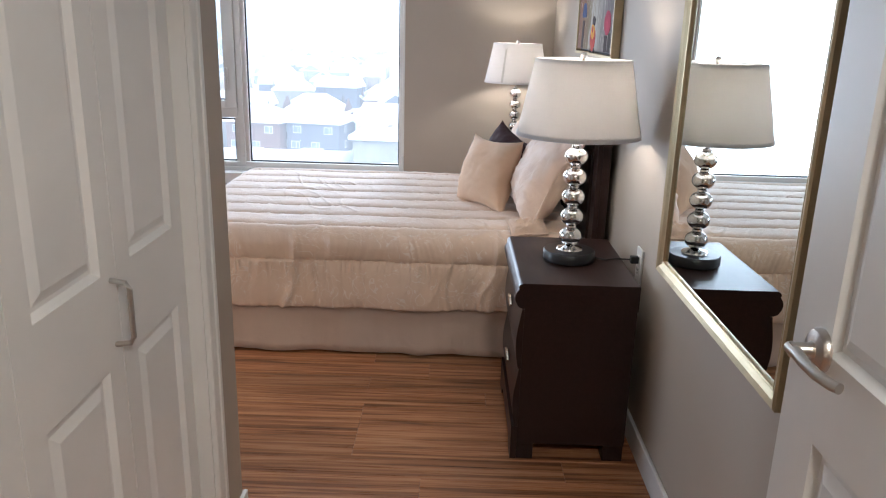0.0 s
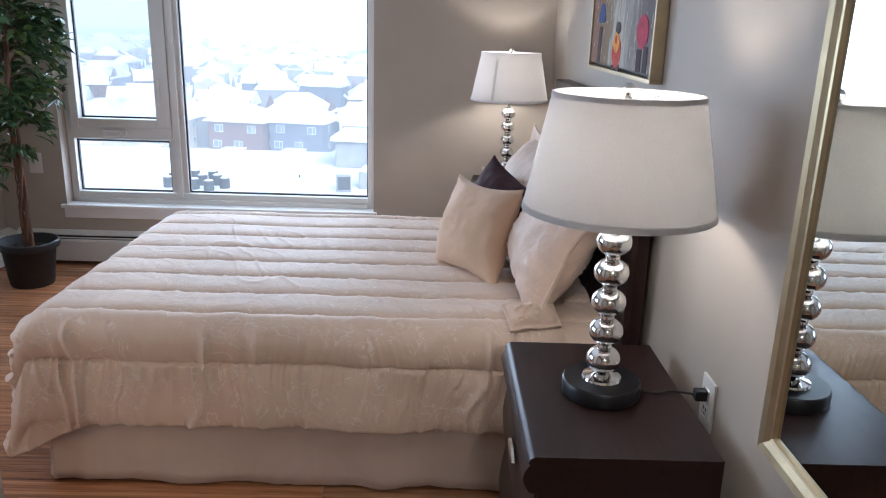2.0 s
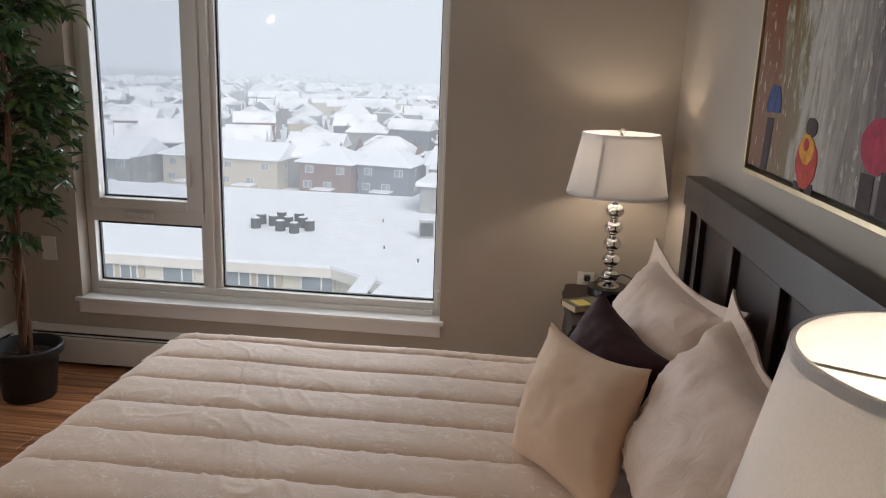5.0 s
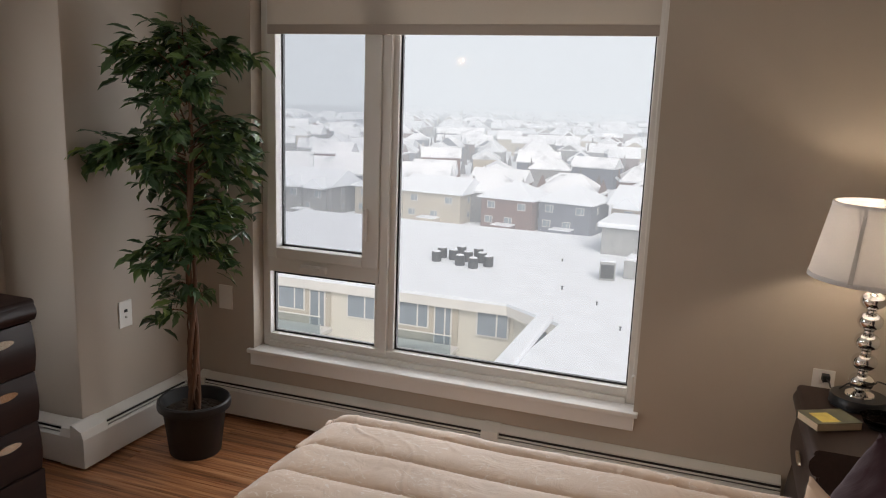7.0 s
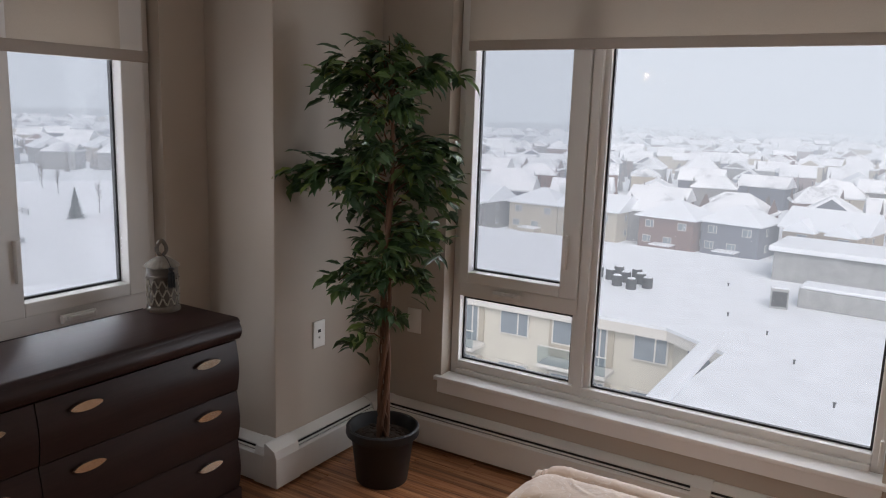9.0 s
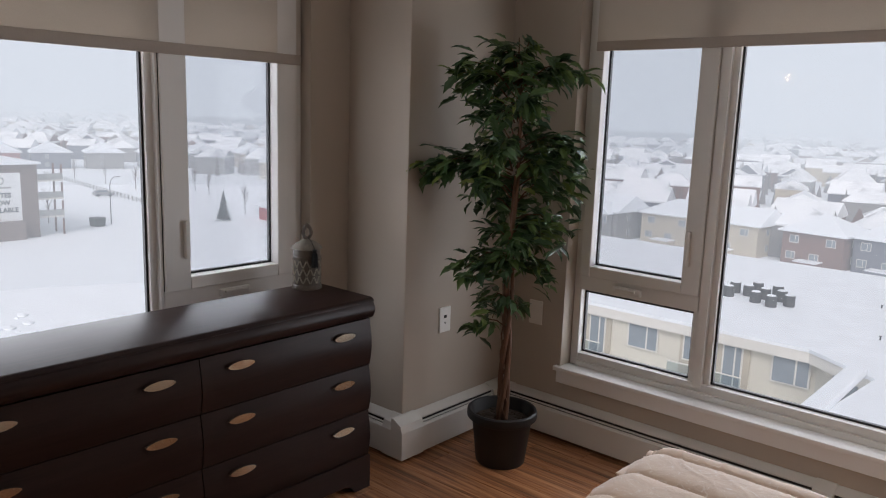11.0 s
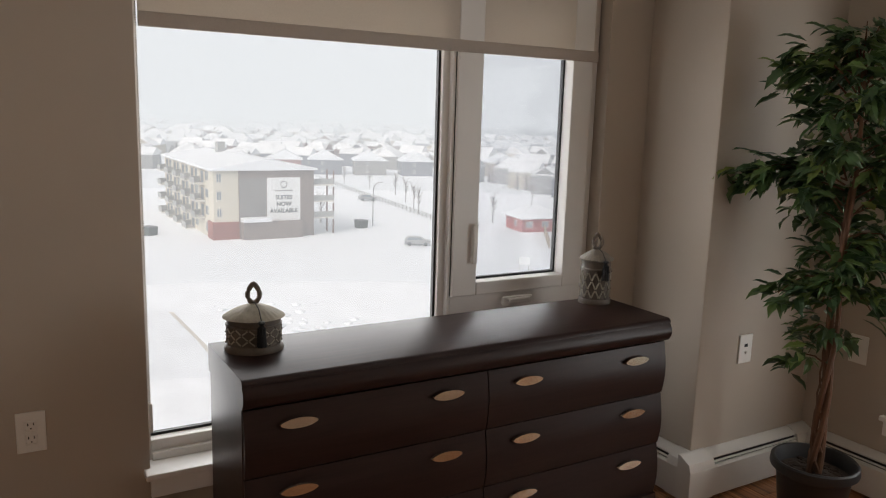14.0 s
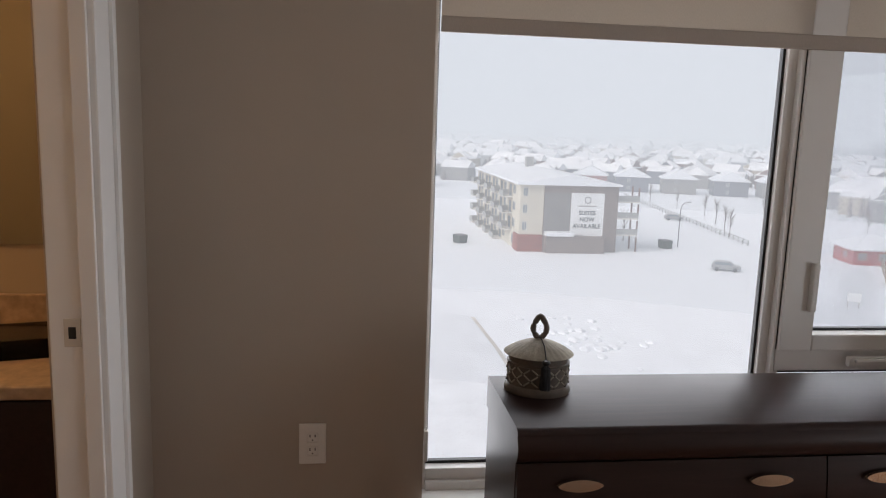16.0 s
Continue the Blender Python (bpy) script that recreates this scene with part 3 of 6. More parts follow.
def roller_blind(name, along, plane, b0, b1, bottom, chain_at, chain_low):
    t = thing(name, "beige woven roller blind drawn a third down", "blind", group="roller blinds")

    def slab(p0, p1, d0, d1, q0, q1, bev=0.0):
        return box(p0, p1, plane + d0, plane + d1, q0, q1, bev) if along == "x" else box(plane + d0, plane + d1, p0, p1, q0, q1, bev)
    part("fabric", slab(b0, b1, -0.0008, 0.0008, bottom + 0.02, HEAD - 0.03), M_BLIND, t)
    part("hem_bar", slab(b0, b1, -0.006, 0.006, bottom - 0.012, bottom + 0.033, 0.004), M_HEM, t)
    ax = lathe([(0, 0), (0.024, 0), (0.024, b1 - b0), (0, b1 - b0)], 20)
    m = Matrix.Translation((b0, plane, HEAD - 0.03)) @ Matrix.Rotation(radians(90), 4, "Y") if along == "x" else Matrix.Translation((plane, b0, HEAD - 0.03)) @ Matrix.Rotation(radians(-90), 4, "X")
    r = bmesh.new()
    merge(r, ax, m)
    part("roller", r, M_BLIND, t)
    if chain_low:
        ch = bmesh.new()
        off = 0.022 if along == "x" else 0.022
        z = HEAD - 0.05
        while z > chain_low:
            s = bmesh.new()
            bmesh.ops.create_icosphere(s, subdivisions=1, radius=0.0034)
            merge(ch, s, Matrix.Translation((chain_at, plane - 0.02, z)) if along == "x" else Matrix.Translation((plane + off, chain_at, z)))
            z -= 0.0075
        part("bead_chain", ch, M_PLATE, t)
        wt_ = slab(chain_at - 0.006, chain_at + 0.006, -0.03 if along == "x" else 0.012, -0.01 if along == "x" else 0.032, chain_low - 0.10, chain_low, 0.003)
        part("chain_tensioner", wt_, M_PLATE, t)
    return t


roller_blind("roller_blind", "x", 6.525, -2.045, -0.235, 1.945, -0.218, 0.52)
roller_blind("roller_blind", "y", -2.955, 3.662, 5.482, 1.824, 3.652, 0.62)


# ---- trim ----
def baseboard(name, x0, y0, x1, y1, nx, ny, h=0.095, t=0.014):
    xs, ys = sorted((x0, x1)), sorted((y0, y1))
    if nx:
        b = box(min(x0, x0 + nx * t), max(x0, x0 + nx * t), ys[0], ys[1], 0.0, h, 0.004)
    else:
        b = box(xs[0], xs[1], min(y0, y0 + ny * t), max(y0, y0 + ny * t), 0.0, h, 0.004)
    return solid(name, b, M_WHITE, "white painted baseboard", "baseboard")


baseboard("baseboard", XE, 2.0, XE, 6.38, -1, 0)
baseboard("baseboard", XC, 2.664, XC, YS + 0.014, 1, 0)
baseboard("baseboard", -1.533, YS, XC - 0.002, YS, 0, 1)
baseboard("baseboard", XW + 0.02, YS, -2.608, YS, 0, 1)
baseboard("baseboard", XW, 2.86, XW, 3.60, 1, 0)


def casing(name, pieces):
    t = structure(name, "white painted door casing with rounded edges", "trim")
    for nm, b in pieces:
        part(nm, b, M_WHITE, t)
    return t


casing("trim_closet", [("casing", box(XC, XC + 0.018, 2.602, 2.662, 0, 2.12, 0.006)), ("casing_bead", box(XC, XC + 0.023, 2.640, 2.660, 0, 2.118, 0.005)), ("casing", box(XC, XC + 0.018, 1.15, 1.212, 0, 2.12, 0.006)),
                       ("casing", box(XC, XC + 0.018, 1.213, 2.601, 2.055, 2.12, 0.006)), ("jamb", box(XC - 0.12, XC + 0.004, 2.598, 2.612, 0, 2.06, 0.003))])
casing("trim_bath", [("casing", box(-2.598, -2.462, YS, YS + 0.016, 0, 2.15, 0.005)), ("casing_bead", box(-2.606, -2.575, YS, YS + 0.026, 0, 2.15, 0.007)), ("casing_bead", box(-2.472, -2.458, YS, YS + 0.022, 0, 2.06, 0.004)),
                     ("casing", box(-1.66, -1.535, YS, YS + 0.020, 0, 2.15, 0.007)),
                     ("casing", box(-2.457, -1.661, YS, YS + 0.020, 2.055, 2.15, 0.007)), ("jamb", box(-2.476, -2.457, YS - 0.100, YS + 0.004, 0, 2.06, 0.003)),
                     ("door_stop", box(-2.458, -2.446, YS - 0.029, YS + 0.008, 0, 2.055, 0.003)), ("jamb", box(-1.675, -1.645, YS - 0.108, YS + 0.004, 0, 2.06, 0.003))])
sp = thing("strike_plate", "brushed nickel strike plate on the door jamb", "strike plate")
part("plate", box(-2.4585, -2.4555, YS - 0.069, YS - 0.033, 1.034, 1.099, 0.001), M_NICKEL, sp)
part("latch_hole", box(-2.4565, -2.4545, YS - 0.059, YS - 0.043, 1.053, 1.080, 0.0), M_DARKHOLE, sp)


# ---- baseboard heaters ----
def heater_run(ob, along, base, out, r0, r1, covers=()):
    """Slotted hydronic heater on a wall: back plate, sloped hood, slot, front panel, and solid covers."""
    def sweep(poly, a0, a1):
        pts = [(base + out * d, z) for d, z in poly]
        return prism(pts, a0, a1, "x") if along == "x" else prism([(p, q) for p, q in pts], a0, a1, "y")
    part("hood", sweep([(0.001, 0.205), (0.012, 0.205), (0.054, 0.188), (0.054, 0.182), (0.010, 0.197), (0.001, 0.197)], r0, r1), M_HEATER, ob)
    part("fin_slot", sweep([(0.002, 0.02), (0.050, 0.02), (0.050, 0.152), (0.046, 0.178), (0.002, 0.194)], r0, r1), M_SLOT, ob, "dark slot over the fins")
    part("front_panel", sweep([(0.060, 0.020), (0.070, 0.020), (0.070, 0.148), (0.062, 0.157), (0.053, 0.157), (0.053, 0.152), (0.058, 0.148)], r0, r1), M_HEATER, ob)
    part("louvre", sweep([(0.052, 0.1665), (0.060, 0.1635), (0.060, 0.1670), (0.052, 0.1700)], r0, r1), M_HEATER, ob, "thin damper blade in the slot")
    for c0, c1 in covers:
        part("cover", sweep([(0.001, 0.018), (0.0735, 0.018), (0.0735, 0.150), (0.062, 0.184), (0.014, 0.209), (0.001, 0.209)], c0, c1), M_HEATER, ob)


# the prism's axis names give (a, b) = (y, z) for x and (x, z) for y
hn = structure("heater_north", "white enamel baseboard heater along the window wall", "heater")
heater_run(hn, "x", YN, -1, COLX + 0.075, 0.40, [(COLX + 0.075, COLX + 0.12), (-0.86, -0.78)])
hc = structure("heater_column", "white enamel baseboard heater round the column", "heater")
heater_run(hc, "y", COLX, 1, COLY + 0.06, YN - 0.075, [(COLY - 0.0735, COLY + 0.075), (YN - 0.12, YN - 0.004)])
heater_run(hc, "x", COLY, -1, XW + 0.075, COLX, [(COLX - 0.06, COLX + 0.0005)])
hw = structure("heater_west", "white enamel baseboard heater under the window", "heater")
heater_run(hw, "y", XW, 1, 3.75, COLY - 0.075, [(COLY - 0.075, COLY - 0.002), (3.70, 3.75)])


# ---- wall plates ----
def wall_plate(name, label, at, turn, slots, w=0.080, h=0.126):
    p = thing(name, label, "outlet", at, turn, "wall plates")
    part("plate", box(-w / 2, w / 2, -0.007, 0, -h / 2, h / 2, 0.003), M_PLATE, p)
    if slots == "duplex":
        for s in (-0.021, 0.021):
            soc = part("socket", box(-0.017, 0.017, -0.0085, -0.006, s - 0.015, s + 0.015, 0.004), M_PLATE, p)
            hb = bmesh.new()
            for x0, x1, z0, z1 in ((-0.009, -0.006, 0.001, 0.009), (0.006, 0.009, 0.001, 0.009), (-0.002, 0.002, -0.010, -0.006)):
                box(x0, x1, -0.0092, -0.008, s + z0, s + z1, bm=hb)
            part("slots", hb, M_DARKHOLE, soc)
    elif slots == "jack":
        part("phone_jack", box(-0.010, 0.010, -0.0085, -0.006, 0.008, 0.022, 0.001), M_DARKHOLE, p)
        part("coax_jack", box(-0.005, 0.005, -0.013, -0.006, -0.020, -0.010, 0.002), M_NICKEL, p)
    return p


wall_plate("outlet", "white duplex power outlet on the taupe wall", (XW, 3.308, 0.600), 90, "duplex")
wall_plate("wall_jack", "white phone and cable wall jack plate", (COLX, 6.008, 0.622), 90, "jack")
wall_plate("blank_plate", "white blank wall plate behind the tree", (-2.272, YN, 0.622), 0, "none")
wall_plate("outlet", "white duplex outlet above the far nightstand", (0.505, YN, 0.612), 0, "duplex")
wall_plate("outlet", "white duplex outlet beside the nightstand", (XE, 3.507, 0.648), -90, "duplex")


# ---- doors ----
def door_leaf(name, label, w, h, m, panels, thick=0.035):
    """A leaf whose frame is built of stiles and rails, with recessed panels between them."""
    d = new(name)
    d.matrix_world = m
    tagged(d, label, "door", kind="structure")
    f = thick / 2
    xs = sorted({0.0, w, *[p[0] for p in panels], *[p[1] for p in panels]})
    frame_bm = bmesh.new()
    x0, x1 = panels[0][0], panels[0][1]
    box(0, x0, -f, f, 0, h, bm=frame_bm)
    box(x1, w, -f, f, 0, h, bm=frame_bm)
    zs = [0.0]
    for p in panels:
        zs += [p[2], p[3]]
    zs.append(h)
    for a, b in zip(zs[0::2], zs[1::2]):
        box(x0, x1, -f, f, a, b, bm=frame_bm)
    part("leaf", frame_bm, M_WHITE, d)
    for p in panels:
        bm = bmesh.new()
        g, r = 0.011, 0.040
        for s in (-1, 1):
            lo = []
            for inset, depth in ((0.0, 0.0), (0.012, g), (0.020, g), (r, 0.003), (r + 0.004, 0.003)):
                y = s * (f - depth)
                lo.append([bm.verts.new(q) for q in ((p[0] + inset, y, p[2] + inset), (p[1] - inset, y, p[2] + inset), (p[1] - inset, y, p[3] - inset), (p[0] + inset, y, p[3] - inset))])
            for a, b in zip(lo, lo[1:]):
                for k in range(4):
                    j = (k + 1) % 4
                    bm.faces.new((a[k], a[j], b[j], b[k]))
            bm.faces.new(lo[-1])
        part("panel", bm, M_WHITE, d)
    return d


BIF = [(0.065, 0.300, 0.12, 0.80), (0.065, 0.300, 0.99, 1.92)]
for k, (y, wide) in enumerate(((1.226, 0.280), (1.510, 0.360), (1.874, 0.360), (2.237, 0.360))):
    leaf = door_leaf(f"door_{k + 1}", "white moulded bifold closet door leaf, closed", wide, 2.03, Matrix.Translation((XC - 0.050, y, 0.012)) @ Matrix.Rotation(radians(90), 4, "Z"), [(p[0], wide - 0.062, p[2], p[3]) for p in BIF], 0.032)
    if k in (0, 2):
        hx = wide - 0.026
        pts = [(hx, -0.016, 0.842), (hx, -0.045, 0.846), (hx, -0.052, 0.858), (hx, -0.052, 0.956), (hx, -0.045, 0.968), (hx, -0.016, 0.972)]
        part("handle", tube(pts, 0.0055, 10), M_NICKEL, leaf, "brushed nickel wire pull handle", True)
# bedroom door, folded back along the east wall
bd = door_leaf("door_5", "white moulded bedroom door standing wide open", 0.76, 2.03, Matrix.Translation((0.722, 1.203, 0.012)) @ Matrix.Rotation(radians(90), 4, "Z"), [(0.110, 0.650, 0.20, 0.88), (0.110, 0.650, 1.02, 1.90)])


def lever(parent, x, z, s=1):
    """Lever set: rose, spindle neck and a lever that returns towards the hinge."""
    bm = bmesh.new()
    merge(bm, lathe([(0, 0), (0.033, 0), (0.033, 0.006), (0.029, 0.011), (0.014, 0.014), (0.011, 0.018), (0.011, 0.045), (0, 0.045)], 28), Matrix.Translation((x, 0.0175 * s, z)) @ Matrix.Rotation(radians(-90 * s), 4, "X"))
    rose = part("door_handle", bm, M_NICKEL, parent, "brushed nickel lever handle", True)
    y = s * 0.058
    part("lever", tube([(x + 0.010, y, z), (x - 0.012, y, z), (x - 0.04, y * 1.03, z - 0.002), (x - 0.075, y * 1.0, z - 0.004), (x - 0.105, y * 0.9, z - 0.004), (x - 0.118, y * 0.82, z - 0.003)], 0.0095, 12, 0.8), M_NICKEL, rose, "", True)


lever(bd, 0.672, 1.018)
bathdoor = door_leaf("door_6", "white bathroom door standing open", 0.74, 2.03, Matrix.Translation((-1.70, 2.70, 0.012)) @ Matrix.Rotation(radians(-92), 4, "Z"), [(0.11, 0.63, 0.20, 0.88), (0.11, 0.63, 1.02, 1.90)])
kb = bmesh.new()
merge(kb, lathe([(0, 0), (0.028, 0), (0.028, 0.006), (0.012, 0.010), (0.011, 0.03), (0.024, 0.036), (0.029, 0.05), (0.022, 0.064), (0, 0.068)], 24), Matrix.Translation((0.68, -0.0175, 0.98)) @ Matrix.Rotation(radians(90), 4, "X"))
part("door_knob", kb, M_NICKEL, bathdoor, "round brushed nickel knob", True)


# ---- bedroom furniture ----
def wave_front(w, h, bulge, z0, y0, thick=0.022):
    """A drawer front that swells and tucks in like a wave; faces -y."""
    bm = bmesh.new()
    n = 12
    rows = []
    for i in range(n + 1):
        f = i / n
        d = bulge * (math.sin(math.pi * (0.10 + 0.86 * f)) ** 1.2) * (0.75 + 0.35 * (1 - f))
        rows.append((y0 - d, z0 + h * f))
    pts = rows + [(y0 + thick, z0 + h), (y0 + thick, z0)]
    merge(bm, prism(pts, -w / 2, w / 2, "x"))
    return bm


def oval_pull(x, y, z, w=0.118, h=0.034):
    bm = bmesh.new()
    n = 28
    front, back = [], []
    for k in range(n):
        a = 2 * math.pi * k / n
        cx, cz = math.cos(a), math.sin(a)
        px, pz = w / 2 * cx, h / 2 * math.copysign(abs(cz) ** 1.25, cz)
        front.append(bm.verts.new((x + px * 0.95, y - 0.006, z + pz * 0.92)))
        back.append(bm.verts.new((x + px, y + 0.001, z + pz)))
    bm.faces.new(front)
    bm.faces.new(back[::-1])
    for k in range(n):
        j = (k + 1) % n
        bm.faces.new((front[k], front[j], back[j], back[k]))
    box(x - 0.008, x + 0.008, y, y + 0.012, z - 0.005, z + 0.005, bm=bm)
    return bm


def chest(name, label, category, w, depth, h, drawer_rows, columns, pulls, at, turn, group=""):
    """Espresso chest with bullnose top, wave drawer fronts, oval pulls and bracket feet. Front faces -y."""
    c = thing(name, label, category, at, turn, group)
    f = -depth
    # top with a heavy rounded front nosing
    nose = [(0, h), (f + 0.006, h), (f - 0.004, h - 0.005), (f - 0.009, h - 0.016)]
    nose += [(f - 0.004 - 0.014 * math.sin(math.pi * k / 8), h - 0.018 - 0.065 * k / 8) for k in range(9)]
    nose += [(f + 0.010, h - 0.088), (0, h - 0.088)]
    part("top", prism(nose, -w / 2 - 0.004, w / 2 + 0.004, "x"), M_WOOD, c, "", True)
    part("side_panel", box(-w / 2, -w / 2 + 0.018, f + 0.016, -0.002, 0.06, h - 0.086, 0.002), M_WOOD, c)
    part("side_panel", box(w / 2 - 0.018, w / 2, f + 0.016, -0.002, 0.06, h - 0.086, 0.002), M_WOOD, c)
    part("back_panel", box(-w / 2 + 0.018, w / 2 - 0.018, -0.012, -0.004, 0.08, h - 0.088), M_WOOD, c)
    base_h = 0.148 if columns == 2 else 0.125
    # apron with cut-outs between the bracket feet
    ap = [(-w / 2, 0.0), (-w / 2 + 0.085, 0.0), (-w / 2 + 0.105, 0.028), (-w / 2 + 0.14, 0.042), (w / 2 - 0.14, 0.042), (w / 2 - 0.105, 0.028), (w / 2 - 0.085, 0.0), (w / 2, 0.0), (w / 2, base_h), (-w / 2, base_h)]
    part("apron", prism(ap, f - 0.006, f + 0.016, "y"), M_WOOD, c)
    for sx in (-1, 1):
        x0, x1 = sorted((sx * w / 2, sx * (w / 2 - 0.06)))
        part("foot", box(x0 + 0.001, x1 - 0.001, f + 0.017, f + 0.075, 0.0, 0.06, 0.003), M_WOOD, c)
        part("foot", box(x0 + 0.001, x1 - 0.001, -0.075, -0.004, 0.0, 0.06, 0.003), M_WOOD, c)
    dh = (h - 0.090 - base_h) / drawer_rows
    cw = w / columns
    for r in range(drawer_rows):
        for k in range(columns):
            xc = -w / 2 + cw * (k + 0.5)
            bm = bmesh.new()
            merge(bm, wave_front(cw - 0.004, dh - 0.005, 0.017, base_h + r * dh + 0.002, f + 0.010), Matrix.Translation((xc, 0, 0)))
            d = part("drawer", bm, M_WOOD, c, "", True)
            for px in pulls:
                part("pull", oval_pull(xc + px, f - 0.008, base_h + r * dh + dh * (0.74 if columns == 2 else 0.66)), M_CHAMP, d, "champagne oval pull")
    return c


chest("dresser", "dark espresso six-drawer dresser with oval champagne pulls", "dresser", 1.604, 0.378, 0.850, 3, 2, (-0.245, 0.245), (-2.765, 4.610, 0), 90)
chest("nightstand", "dark espresso two-drawer nightstand beside the bed", "nightstand", 0.585, 0.395, 0.655, 2, 1, (0.0,), (0.800, 3.531, 0), -90, "nightstands")
chest("nightstand", "dark espresso nightstand in the corner, a book on it", "nightstand", 0.585, 0.395, 0.655, 2, 1, (0.0,), (0.800, 6.010, 0), -90, "nightstands")


# bed
BY0, BY1, BX0, BX1 = 4.072, 5.525, -1.115, 0.765
bed = thing("bed", "bed on a skirted base, dark headboard at the wall", "bed", ((BX0 + BX1) / 2, (BY0 + BY1) / 2, 0))
cx, cy = (BX0 + BX1) / 2, (BY0 + BY1) / 2
bb = box(BX0 + 0.06 - cx, BX1 - cx, BY0 + 0.05 - cy, BY1 - 0.05 - cy, 0.10, 0.30, 0.02)
part("box_spring", bb, M_SHEET, bed)
part("mattress", box(BX0 + 0.06 - cx, BX1 - cx, BY0 + 0.055 - cy, BY1 - 0.055 - cy, 0.302, 0.545, 0.05, 4), M_SHEET, bed, "white mattress", True)
for sx in (BX0 + 0.12, BX1 - 0.12):
    for sy in (BY0 + 0.15, BY1 - 0.15):
        part("leg", lathe([(0, 0), (0.025, 0), (0.03, 0.10), (0, 0.10)], 16, (sx - cx, sy - cy)), M_BLACK, bed)


def skirt_strip(pts, name="bed_skirt"):
    """A hanging valance with soft pleats along a line in the plan."""
    bm = bmesh.new()
    rows = 8
    cols = []
    s = 0.0
    for i, (x, y, nx, ny) in enumerate(pts):
        if i:
            s += math.hypot(x - pts[i - 1][0], y - pts[i - 1][1])
        col = []
        for r in range(rows + 1):
            f = r / rows
            off = f * (0.017 * noise.noise((s * 8.0, 3.1, f * 0.8)) + 0.008 * noise.noise((s * 21.0, 1.1, f)) + 0.018 * max(0, math.sin(s * 9.2 + 1.3)) ** 6) + 0.010 * f
            z = 0.30 - (0.288 + 0.005 * noise.noise((s * 4, 0, 9))) * f
            col.append(bm.verts.new((x + nx * off - cx, y + ny * off - cy, z)))
        cols.append(col)
    for a, b in zip(cols, cols[1:]):
        for r in range(rows):
            bm.faces.new((a[r], b[r], b[r + 1], a[r + 1]))
    ob = part(name, bm, M_SKIRT, bed, "gathered blush bed skirt", True)
    so = ob.modifiers.new("thick", "SOLIDIFY")
    so.thickness = 0.003
    return ob


def run(a, b, n, nx, ny):
    return [(a[0] + (b[0] - a[0]) * k / n, a[1] + (b[1] - a[1]) * k / n, nx, ny) for k in range(n + 1)]


skirt_strip(run((BX1 - 0.02, BY0 + 0.018), (BX0 + 0.06, BY0 + 0.018), 120, 0, -1) + run((BX0 + 0.045, BY0 + 0.035), (BX0 + 0.045, BY1 - 0.035), 90, -1, 0) + run((BX0 + 0.06, BY1 - 0.018), (BX1 - 0.02, BY1 - 0.018), 60, 0, 1))


